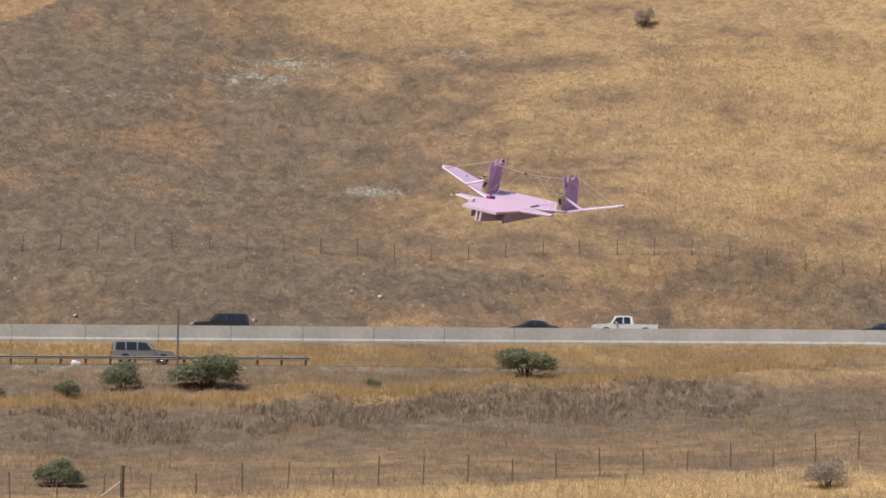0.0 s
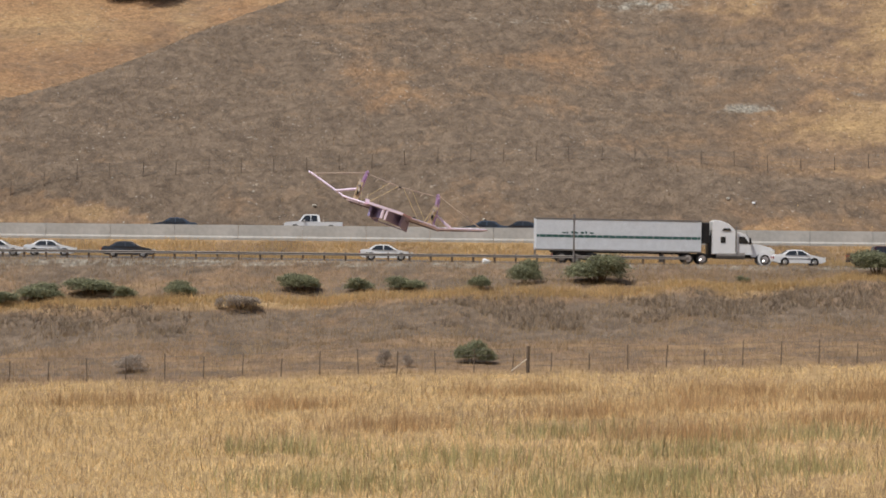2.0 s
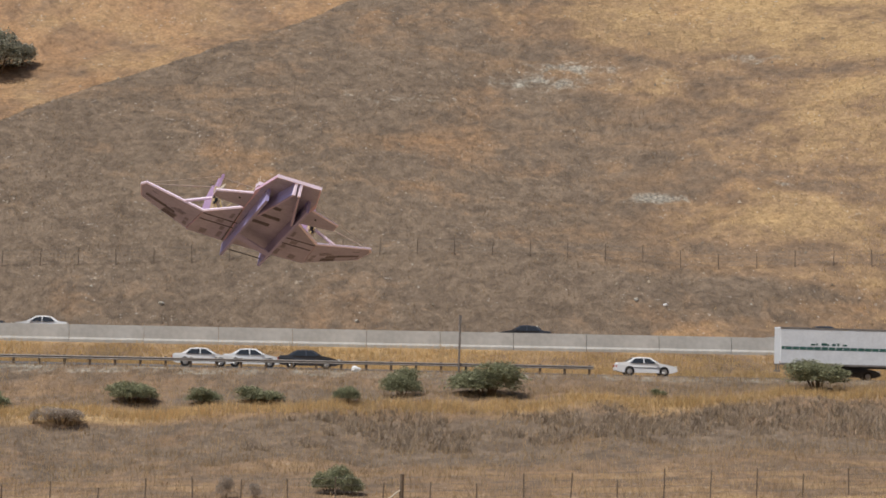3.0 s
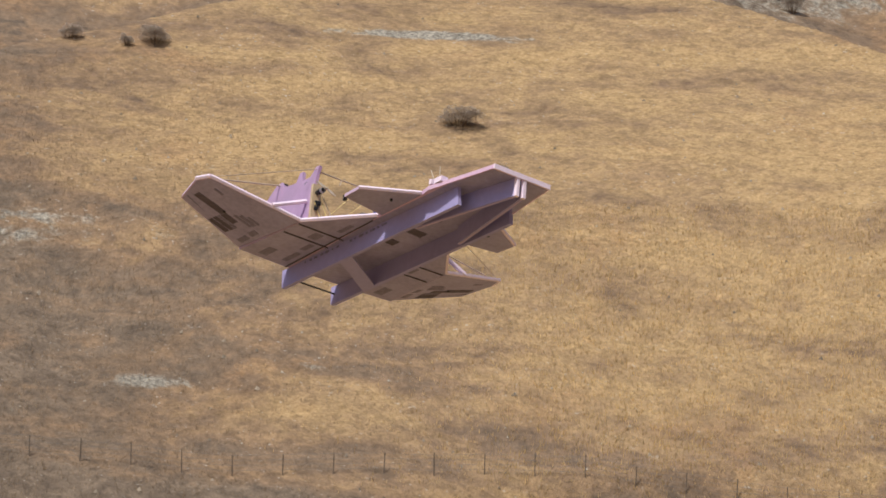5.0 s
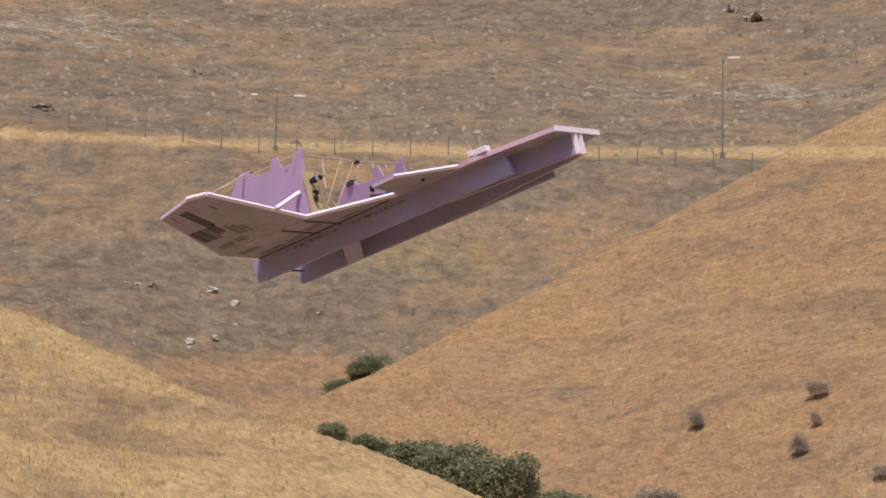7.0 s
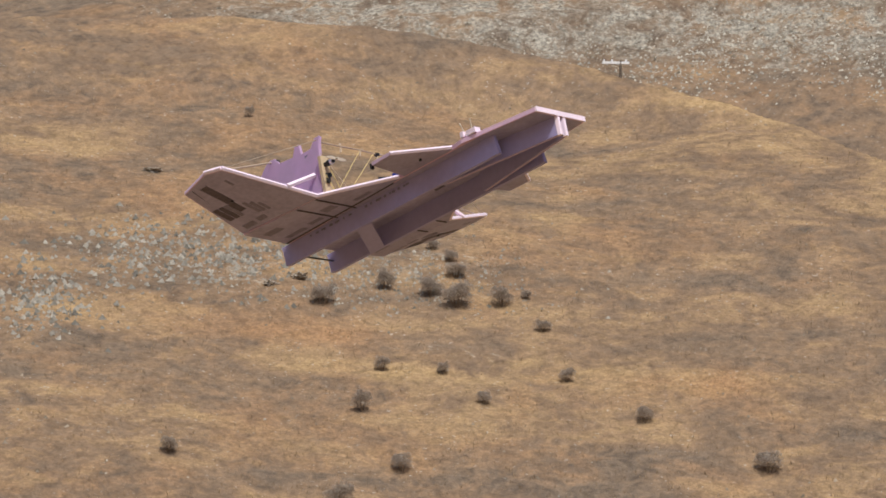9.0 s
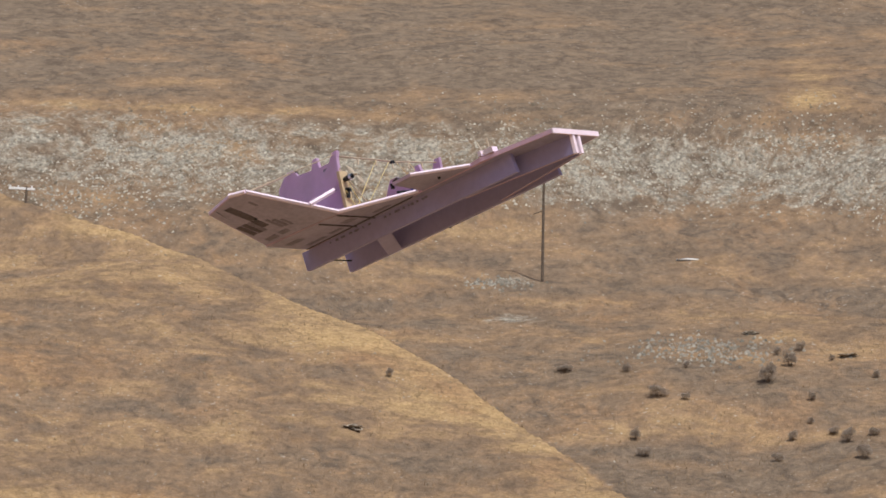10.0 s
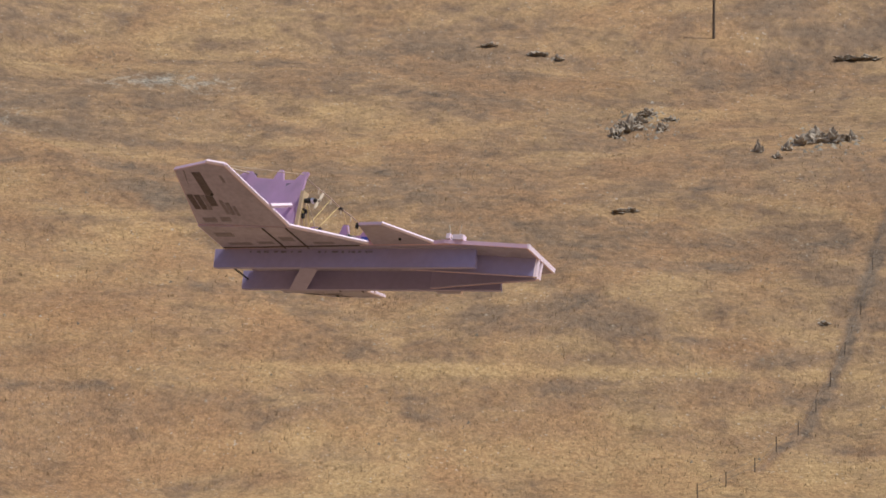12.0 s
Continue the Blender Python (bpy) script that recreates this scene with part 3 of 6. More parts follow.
    rust = np.where((a < 2) & (rr > 230) & ~on[0], 0.55, rust)
    rust = np.where(on[1], np.interp(a, [40, 52, 60, 80], [0.85, 0.65, 0.2, 0.1]), rust)
    rust = np.where(on[2], 0.5, rust)
    rust = np.where((a < 58) & (rr > 395), -0.1, rust)
    rust = np.where((a > 60) & (el > 15.3), -0.1, rust)
    rust = np.where(d < verge(a), 0.0, rust) - 0.6 * bench

    def blot(az0, el0, wa, we, amount):
        return amount * np.exp(-((a - az0) / wa) ** 2 - ((el - el0) / we) ** 2)

    band = np.interp(a, [62, 68, 86, 101, 108, 112], [0, 1, 1, 1, 0.7, 0]) * np.exp(-((el - np.interp(a, [68, 88, 101, 110], [14.6, 14.5, 14.35, 14.3])) / 0.95) ** 4) * ~on[1]
    # patches with a shape of their own: azimuth, elevation, half widths, straw, stones, rust
    for az0, el0, wa, we, g, st, ru in HILL_PATCHES + FAR_PATCHES + MOUND_PATCHES + LOWER_PATCHES:
        w = blot(az0, el0, wa, we, 1.0)
        gold, stony, rust = gold + g * w, stony + st * w, rust + ru * w
    stony += 0.50 * band
    stony += np.where(on[1] | on[2], 0, np.interp(a, [28, 34, 50], [0.1, 0.12, 0.16]) * (a > 27) * (a < 58) * (el > 11.4))
    stony += blot(23, 12.9, 4, 0.8, 0.62) * ~on[0] + blot(36, 9.4, 3.5, 0.7, 0.14)
    stony += blot(70, 9.6, 2.5, 0.7, 0.34) + blot(66.5, 9.2, 1.6, 0.45, 0.3) + blot(71, 7.8, 2, 0.35, 0.2)
    stony += blot(116.1, 10.9, 1.2, 0.6, 0.6) + blot(119, 10.3, 2.5, 0.6, 0.3) + blot(124.3, 11.2, 2.3, 0.28, 0.5) + blot(85.3, 12.2, 0.8, 0.2, 0.5)
    stony += blot(15.5, 11.75, 2.2, 0.09, 1.1) * (a < 17.7) + blot(10, 4.5, 0.8, 0.12, 0.55) + blot(13.2, 4.9, 0.5, 0.1, 0.45) + blot(7, 7.6, 5, 0.5, 0.2) + blot(10, 8.8, 5, 0.5, 0.2)
    stony += np.where((d > 143.5) & (d < 147), 0.45, 0)
    green = 0.25 * np.exp(-((rr * np.sin(rad) - 2) / 5) ** 2 - ((rr * np.cos(rad) - 16) / 9) ** 2) * (rr < 60)
    green = green + 0.25 * np.exp(-((rr * np.sin(rad) + 9) / 6) ** 2 - ((rr * np.cos(rad) - 20) / 9) ** 2) * (rr < 60)
    green = np.clip(green + blot(43.3, 9.0, 2.0, 0.35, 0.16) * (rr > 260), 0, 1)
    cover = me.attributes.new("cover", "FLOAT_VECTOR", "POINT")
    cover.data.foreach_set("vector", np.stack([gold, stony, green], -1).astype(np.float32).ravel())
    me.attributes.new("rust", "FLOAT", "POINT").data.foreach_set("value", rust.astype(np.float32).ravel())
    flow = me.attributes.new("flow", "FLOAT_VECTOR", "POINT")
    warp = 4 * value_noise(co[..., 0] / 30, co[..., 1] / 30)
    flow.data.foreach_set("vector", np.stack([rad * np.where(a > 48, 210, np.minimum(rr, 210)), np.interp(rr, [0, 96, 132, 180, 290, 4200], [0, 19, 40, 64, 102, 570]) + z * np.interp(rr, [180, 290, 380], [0.62, 0.5, 0.35]) + warp, z * 0.3], -1).astype(np.float32).ravel())
    me.shade_smooth()
    tagged(new("ground", me), "dry golden and brown grass land with stony slopes", "ground", kind="structure")


build_land()


def on_road(u, lane):
    """Place and heading, in degrees, u metres along the road on the line lane metres from the field's viewpoint."""
    def spot(v):
        limit = lane * math.tan(radians(14))
        if abs(v) < limit:
            az = math.degrees(math.atan2(v, lane))
        else:
            az = math.copysign(14 + math.degrees((abs(v) - limit) / (lane / math.cos(radians(21)))), v)
        return az, lane / math.cos(radians(float(bend(az))))
    az, r = spot(u)
    p = Vector((r * math.sin(radians(az)), r * math.cos(radians(az)), float(ground_z(az, r)) + 0.05))
    az, r = spot(u + 1.0)
    q = Vector((r * math.sin(radians(az)), r * math.cos(radians(az)), 0))
    return p, math.degrees(math.atan2(q.y - p.y, q.x - p.x))


def strip(name, lane0, lane1, mat, label):
    """A strip of paving laid on the land along the road."""
    us = np.arange(-430, 151, 2.5)
    v, f = [], []
    for u in us:
        a, b = on_road(u, lane0)[0], on_road(u * lane1 / lane0, lane1)[0]
        v += [a, a - Vector((0, 0, 0.3)), b, b - Vector((0, 0, 0.3))]
    for k in range(len(us) - 1):
        b = 4 * k
        f += [(b, b + 4, b + 6, b + 2), (b, b + 1, b + 5, b + 4), (b + 2, b + 6, b + 7, b + 3)]
    me = arrays_mesh(name, np.array(v), np.array(f), mat)
    return tagged(new(name, me), label, "road", kind="structure")


strip("road", 148.2, 157.5, ASPHALT, "grey asphalt carriageway of a highway")
strip("road_far", 168.4, 177.4, ASPHALT, "grey asphalt carriageway beyond the concrete barrier")


def road_z(x, y):
    return float(ground_z(math.degrees(math.atan2(x, y)), math.hypot(x, y))) + 0.05


def median_barrier():
    """Cast segments, each with a sloped foot and a narrow top."""
    prof = [(-0.32, -0.4), (-0.32, 0.08), (-0.22, 0.25), (-0.12, 1.3), (0.12, 1.3), (0.22, 0.25), (0.32, 0.08), (0.32, -0.4)]
    whole = thing("median_barrier", "long grey concrete barrier along the highway", "barrier")
    bm = bmesh.new()
    n, length = 0, 6.1
    rings = [[bm.verts.new((x, y, z)) for y, z in prof] for x in (0.02, length - 0.02)]
    for k in range(len(prof)):
        j = (k + 1) % len(prof)
        bm.faces.new((rings[0][k], rings[0][j], rings[1][j], rings[1][k]))
    bm.faces.new(rings[0][::-1])
    bm.faces.new(rings[1])
    me = bpy.data.meshes.new("barrier_segment")
    bm.to_mesh(me)
    bm.free()
    me.materials.append(CONCRETE)
    for k in range(-24, 23):
        ob = new("barrier_segment", me)
        ob.parent = whole
        (a, heading), b = on_road(k * length, 166.2), on_road((k + 1) * length, 166.2)[0]
        ob.matrix_basis = Matrix.Translation(a) @ Matrix.Rotation(radians(heading), 4, "Z") @ Matrix.Rotation(-math.atan2(b.z - a.z, length), 4, "Y")


median_barrier()


def guard_rail():
    whole = thing("guard_rail", "weathered steel guard rail on posts beside the road", "guard rail")
    post = bmesh.new()
    box(post, -0.09, 0.09, 0.03, 0.2, -0.3, 0.78)
    pm = bpy.data.meshes.new("post")
    post.to_mesh(pm)
    post.free()
    pm.materials.append(WOOD_POST)
    wave = [(0.0, 0.46), (-0.05, 0.50), (0.0, 0.56), (0.0, 0.60), (-0.05, 0.66), (0.0, 0.72), (0.02, 0.72), (0.02, 0.46)]
    end = 22.6
    for k in range(34):
        x = end - k * 1.9
        ob = new("post", pm)
        ob.parent, ob.location = whole, (x - 0.3, 147.6, road_z(x, 147.6) - 0.05)
        bm = bmesh.new()
        rings = [[bm.verts.new((xx, 147.6 + y, z + road_z(xx, 147.6) - 0.05)) for y, z in wave] for xx in (x - 1.9, x)]
        for i in range(len(wave)):
            j = (i + 1) % len(wave)
            bm.faces.new((rings[0][i], rings[0][j], rings[1][j], rings[1][i]))
        bm.faces.new(rings[0][::-1])
        bm.faces.new(rings[1])
        part("beam", bm, STEEL, whole)


guard_rail()


# ---- the pink foam aircraft ----
def to_body(points):
    return [(x - 1.1, -s, z) for x, s, z in points]


def aircraft():
    """Body axes: x to the nose, y to port, z up. s below is the distance to starboard."""
    craft = thing("model_aircraft", "large model aircraft of pink foam boards with two fins", "model aircraft")
    t = 0.032
    rise = 0.31

    def lift(s):
        return max(0.0, abs(s) - 0.70) * rise

    bm = bmesh.new()
    slab(bm, to_body([(2.42, -0.26, 0), (2.42, 0.26, 0), (1.955, 0.335, 0), (1.76, 0.368, 0), (1.65, 0.345, 0), (1.08, 0.335, 0), (-0.26, 0.26, 0),
                      (-0.26, -0.26, 0), (1.08, -0.335, 0), (1.65, -0.345, 0), (1.76, -0.368, 0), (1.955, -0.335, 0)]), t)
    body = part("deck", bm, PINK, craft)

    def shade_under(parent, outline):
        """A thin sheet under a board, coloured darker for the shade there."""
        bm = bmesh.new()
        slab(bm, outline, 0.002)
        part("underside_film", bm, UNDERSIDE_SHADE, parent, "thin sheet under the board, darkened for its shade")

    shade_under(body, to_body([(2.40, -0.25, -0.0175), (2.40, 0.25, -0.0175), (1.95, 0.325, -0.0175), (1.08, 0.325, -0.0175), (-0.25, 0.25, -0.0175), (-0.25, -0.25, -0.0175), (1.08, -0.325, -0.0175), (1.95, -0.325, -0.0175)]))
    bm = bmesh.new()
    slab(bm, to_body([(2.425, -0.26, 0.0), (2.425, 0.26, 0.0), (2.412, 0.262, 0.0), (2.412, -0.262, 0.0)]), t + 0.006)
    part("nose_edge", bm, FOAM_EDGE, body, "pale cut foam edge")
    for side in (1, -1):
        def m(points):
            return to_body([(x, s * side, z) for x, s, z in points])

        bm = bmesh.new()
        slab(bm, m([(1.08, 0.337, 0.0), (0.56, 0.70, 0.0), (-0.24, 0.74, 0.0), (-0.27, 0.262, 0.0)]), t - 0.004)
        wing = part("inner_wing", bm, WING_FOAM, craft)
        shade_under(wing, m([(1.065, 0.34, -0.0155), (0.55, 0.695, -0.0155), (-0.235, 0.735, -0.0155), (-0.262, 0.265, -0.0155)]))
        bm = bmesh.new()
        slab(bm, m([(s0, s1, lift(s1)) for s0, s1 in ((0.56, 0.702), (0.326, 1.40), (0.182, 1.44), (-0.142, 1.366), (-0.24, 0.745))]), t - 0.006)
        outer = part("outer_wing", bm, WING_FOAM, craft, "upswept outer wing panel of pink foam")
        shade_under(outer, m([(x, s1, lift(s1) - 0.0150) for x, s1 in ((0.55, 0.706), (0.316, 1.39), (0.178, 1.43), (-0.135, 1.36), (-0.235, 0.748))]))
        bm = bmesh.new()
        for a, b in (((0.56, 0.70), (0.326, 1.40)), ((0.326, 1.40), (0.182, 1.44))):
            tube(bm, m([(a[0], a[1], lift(a[1]))])[0], m([(b[0], b[1], lift(b[1]))])[0], 0.017, sides=5)
        part("edge_tape", bm, FOAM_EDGE, outer, "pale cut foam edge")
        bm = bmesh.new()
        tube(bm, m([(1.08, 0.337, 0)])[0], m([(0.56, 0.70, 0)])[0], 0.017, sides=5)
        part("edge_tape", bm, FOAM_EDGE, wing, "pale cut foam edge")
        # printed panels and spars under the wing
        for x0, x1, s0, s1, ink in ((0.0, 0.075, 1.08, 1.34, PRINT), (-0.012, 0.055, 0.955, 1.075, PRINT), (-0.17, -0.118, 0.92, 1.09, PRINT), (-0.108, -0.06, 0.915, 1.085, PRINT), (-0.052, -0.02, 0.91, 1.08, FAINT_PRINT),
                                    (0.085, 0.115, 0.86, 1.02, FAINT_PRINT), (0.125, 0.16, 0.85, 0.99, FAINT_PRINT), (0.175, 0.20, 0.84, 0.95, FAINT_PRINT), (0.225, 0.25, 1.22, 1.30, FAINT_PRINT), (0.0, 0.09, 0.775, 0.825, FAINT_PRINT), (-0.16, -0.04, 0.77, 0.82, FAINT_PRINT)):
            bm = bmesh.new()
            slab(bm, m([(x0, s0, lift(s0) - 0.0165), (x1, s0, lift(s0) - 0.0165), (x1, s1, lift(s1) - 0.0165), (x0, s1, lift(s1) - 0.0165)]), 0.004)
            part("print_bar", bm, ink, outer, "worn grey printed bar")
        for x0, x1, s0, s1 in ((-0.16, 0.05, 0.34, 0.39), (-0.18, -0.02, 0.52, 0.60), (0.62, 0.80, 0.36, 0.40), (0.12, 0.26, 0.36, 0.41), (0.36, 0.48, 0.42, 0.50)):
            bm = bmesh.new()
            slab(bm, m([(x0, s0, -0.0165), (x1, s0, -0.0165), (x1, s1, -0.0165), (x0, s1, -0.0165)]), 0.004)
            part("print_bar", bm, FAINT_PRINT, wing, "worn grey printed bar")
        for x0, s0, x1, s1 in ((0.53, 0.69, 0.52, 0.27), (0.32, 0.69, 0.31, 0.27)):
            bm = bmesh.new()
            tube(bm, m([(x0, s0, -0.02)])[0], m([(x1, s1, -0.02)])[0], 0.006, sides=5)
            part("spar", bm, TAPE, wing, "dark carbon spar")
        bm = bmesh.new()
        tube(bm, m([(-0.26, 0.285, -0.018)])[0], m([(1.0, 0.33, -0.018)])[0], 0.007, sides=4)
        part("seam_tape", bm, TAPE, wing)
        bm = bmesh.new()
        tube(bm, m([(0.06, 1.09, lift(1.09) - 0.03)])[0], m([(0.06, 1.09, lift(1.09) + 0.03)])[0], 0.010, sides=7)
        part("servo_horn", bm, BLACK, outer)
        # elevon along the trailing edge, set off by a dark hinge line
        bm = bmesh.new()
        tube(bm, m([(-0.20, 0.74, lift(0.74) + 0.0)])[0], m([(-0.06, 1.36, lift(1.36) - 0.014)])[0], 0.006, sides=4)
        part("hinge_line", bm, TAPE, outer)
        bm = bmesh.new()
        slab(bm, m([(1.65, 0.347, 0.0), (1.391, 0.739, 0.0), (1.191, 0.730, 0.0), (1.12, 0.337, 0.0)]), t - 0.008)
        canard = part("canard", bm, WING_FOAM, craft)
        shade_under(canard, m([(1.64, 0.347, -0.0135), (1.386, 0.732, -0.0135), (1.196, 0.724, -0.0135), (1.125, 0.337, -0.0135)]))
        bm = bmesh.new()
        tube(bm, m([(1.65, 0.35, 0)])[0], m([(1.391, 0.739, 0)])[0], 0.015, sides=5)
        part("edge_tape", bm, FOAM_EDGE, canard, "pale cut foam edge")
        bm = bmesh.new()
        tube(bm, m([(1.42, 0.46, -0.03)])[0], m([(1.42, 0.46, 0.02)])[0], 0.011, sides=7)
        part("servo_horn", bm, BLACK, canard)
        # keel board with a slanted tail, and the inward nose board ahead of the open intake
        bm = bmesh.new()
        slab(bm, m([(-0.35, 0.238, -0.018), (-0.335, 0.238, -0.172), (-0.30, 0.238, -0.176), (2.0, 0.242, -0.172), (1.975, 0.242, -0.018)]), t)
        keel = part("keel", bm, SHADED_PINK, craft)
        for k in range(19):
            x = -0.02 + (0.052 * k if k < 9 else 0.62 + 0.05 * (k - 9)) + 0.012 * (k * 7 % 3)
            w = 0.012 + 0.028 * ((k * 5 % 7) / 7)
            bm = bmesh.new()
            slab(bm, m([(x, 0.2585, -0.035), (x + w, 0.2585, -0.035), (x + w, 0.2585, -0.05 - 0.006 * (k % 2)), (x, 0.2585, -0.05)]), 0.003)
            part("print_bar", bm, FAINT_PRINT, keel, "worn grey printed bar")
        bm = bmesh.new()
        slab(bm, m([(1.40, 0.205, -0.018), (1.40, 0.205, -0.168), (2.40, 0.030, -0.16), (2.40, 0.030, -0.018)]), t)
        nose = part("nose_board", bm, SHADED_PINK, craft)
        bm = bmesh.new()
        tube(bm, m([(2.402, 0.030, -0.018)])[0], m([(2.402, 0.030, -0.162)])[0], 0.021, sides=5)
        part("edge_tape", bm, FOAM_EDGE, nose, "pale cut foam edge")
        bm = bmesh.new()
        tube(bm, m([(1.41, 0.203, -0.17)])[0], m([(2.39, 0.033, -0.162)])[0], 0.0045, sides=4)
        part("lower_edge", bm, WING_FOAM, nose)
        # fin with its three teeth, strut, motor and propeller
        fs = 0.60
        bm = bmesh.new()
        slab(bm, m([(0.56, fs + 0.03, 0.016), (0.56, fs - 0.02, 0.44), (0.57, fs - 0.03, 0.50), (0.52, fs - 0.03, 0.50), (0.47, fs - 0.02, 0.43), (0.36, fs - 0.02, 0.43), (0.34, fs - 0.03, 0.52), (0.30, fs - 0.03, 0.52),
                    (0.27, fs - 0.02, 0.44), (0.12, fs - 0.015, 0.45), (0.07, fs - 0.02, 0.51), (0.0, fs - 0.02, 0.51), (-0.05, fs - 0.01, 0.46), (-0.10, fs + 0.0, 0.40), (-0.13, fs + 0.03, 0.016)]), t - 0.004)
        fin = part("fin", bm, FIN_FOAM, craft, "upright pink foam fin with toothed top")
        for x0, x1, z0, z1, ink in ((0.05, 0.12, 0.30, 0.36, PRINT), (0.06, 0.11, 0.19, 0.26, PRINT), (0.135, 0.25, 0.05, 0.42, FAINT_PRINT), (-0.07, -0.045, 0.06, 0.38, FAINT_PRINT), (0.0, 0.02, 0.06, 0.40, FAINT_PRINT), (0.40, 0.45, 0.33, 0.40, FAINT_PRINT), (0.48, 0.53, 0.36, 0.41, PRINT)):
            bm = bmesh.new()
            slab(bm, m([(x0, fs + 0.030 - 0.115 * z0 + 0.012, z0), (x1, fs + 0.030 - 0.115 * z0 + 0.012, z0), (x1, fs + 0.030 - 0.115 * z1 + 0.012, z1), (x0, fs + 0.030 - 0.115 * z1 + 0.012, z1)]), 0.004)
            part("print_bar", bm, ink, fin, "worn grey printed bar")
        bm = bmesh.new()
        tube(bm, m([(0.50, fs + 0.03, 0.20)])[0], m([(0.50, 0.93, lift(0.93))])[0], 0.019, sides=5)
        part("strut", bm, FOAM_EDGE, fin, "pale diagonal foam strut")
        bm = bmesh.new()
        box(bm, -0.53, -0.50, -fs * side - 0.04, -fs * side + 0.04, 0.02, 0.32)
        mount = part("motor_mount", bm, PLY, fin, "bare plywood motor mount")
        bm = bmesh.new()
        tube(bm, m([(0.60, fs, 0.25)])[0], m([(0.69, fs, 0.25)])[0], 0.019, sides=10)
        tube(bm, m([(0.625, fs, 0.25)])[0], m([(0.645, fs, 0.25)])[0], 0.023, sides=10)
        tube(bm, m([(0.69, fs, 0.25)])[0], m([(0.73, fs, 0.25)])[0], 0.010, sides=8)
        part("motor", bm, BLACK, mount, "small dark electric motor")
        bm = bmesh.new()
        tube(bm, m([(0.66, fs, 0.25)])[0], m([(0.685, fs, 0.25)])[0], 0.022, sides=10)
        part("motor_can", bm, SILVER, mount, "bright metal motor can")
        bm = bmesh.new()
        for dz, ds in ((0.10, 0.01), (0.15, -0.015)):
            box(bm, -0.495, -0.475, -(fs + ds) * side - 0.012, -(fs + ds) * side + 0.012, dz, dz + 0.028)
        part("receiver_board", bm, BLACK, mount)
        bm = bmesh.new()
        tube(bm, m([(0.61, fs - 0.03, 0.22)])[0], m([(0.63, fs - 0.10, 0.03)])[0], 0.004, sides=4)
        tube(bm, m([(0.61, fs + 0.02, 0.16)])[0], m([(0.62, fs - 0.04, 0.03)])[0], 0.005, sides=4)
        part("motor_lead", bm, YELLOW_CORD, mount)
        bm = bmesh.new()
        box(bm, -0.52, -0.485, -fs * side - 0.015, -fs * side + 0.015, 0.12, 0.18)
        part("speed_controller", bm, BLACK, mount)
        bm = bmesh.new()
        for k in (1, -1):
            slab(bm, [(0.0, 0.012 * k, 0.008), (0.004, 0.05 * k, 0.014), (0.0, 0.10 * k, 0.006), (-0.002, 0.10 * k, -0.003), (-0.004, 0.05 * k, -0.012), (0.0, 0.012 * k, -0.008)], 0.004)
        tube(bm, (-0.01, 0, 0), (0.02, 0, 0), 0.012, 0.006, 8)
        prop = part("propeller", bm, PALE_WOOD, craft, "small pale two-blade propeller")
        prop.location = m([(0.725, fs, 0.25)])[0]
        PROPELLERS.append(prop)
        # bracing cords
        bm = bmesh.new()
        tube(bm, m([(0.54, fs - 0.02, 0.48)])[0], m([(0.326, 1.39, lift(1.39))])[0], 0.0035, sides=4)
        tube(bm, m([(0.03, fs - 0.02, 0.50)])[0], m([(0.30, 1.38, lift(1.38))])[0], 0.006, sides=4)
        tube(bm, m([(0.70, fs - 0.10, 0.02)])[0], m([(0.56, fs - 0.01, 0.36)])[0], 0.0035, sides=4)
        part("bracing_cord", bm, CORD, craft)
        bm = bmesh.new()
        tube(bm, m([(0.58, 0.18, 0.44)])[0], m([(0.60, 0.52, 0.04)])[0], 0.0024, sides=4)
        tube(bm, m([(0.58, 0.04, 0.43)])[0], m([(0.60, 0.42, 0.03)])[0], 0.0024, sides=4)
        part("stay_cord", bm, YELLOW_CORD, craft, "yellow stay cord")
        bm = bmesh.new()
        slab(bm, m([(0.03, fs - 0.03, 0.49), (0.09, fs - 0.03, 0.50), (0.09, fs - 0.03, 0.47), (0.03, fs - 0.03, 0.46)]), 0.036)
        part("cord_anchor", bm, TAPE, fin)
        bm = bmesh.new()
        tube(bm, m([(1.02, 0.30, 0.02)])[0], m([(0.90, 0.38, 0.05)])[0], 0.012, sides=5)
        part("control_link", bm, BLACK, craft)
    bm = bmesh.new()
    pts = [(0.53, 0.58, 0.47), (0.56, 0.36, 0.45), (0.58, 0.18, 0.44), (0.58, 0.0, 0.43), (0.58, -0.18, 0.44), (0.56, -0.36, 0.45), (0.53, -0.58, 0.47)]
    for a, b in zip(to_body(pts), to_body(pts[1:])):
        tube(bm, a, b, 0.0065, sides=4)
    for x, s, z in pts[1:-1]:
        tube(bm, (x - 1.1, -s, z), (x - 1.08, -s - 0.03, z - 0.06), 0.006, sides=4)
    part("cross_cord", bm, CORD, craft)
    bm = bmesh.new()
    box(bm, -0.53, -0.505, -0.025, 0.01, 0.415, 0.437)
    part("cord_clip", bm, BLACK, craft)
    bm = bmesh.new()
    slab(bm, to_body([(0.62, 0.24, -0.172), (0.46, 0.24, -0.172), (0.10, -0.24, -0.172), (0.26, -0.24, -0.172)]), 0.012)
    part("cross_board", bm, SHADED_PINK, craft, "pink foam cross board under the hull")
    bm = bmesh.new()
    slab(bm, to_body([(-0.30, -0.24, -0.09), (-0.30, 0.24, -0.09), (-0.285, 0.24, -0.09), (-0.285, -0.24, -0.09)]), 0.008)
    part("tail_rod", bm, BLACK, craft)
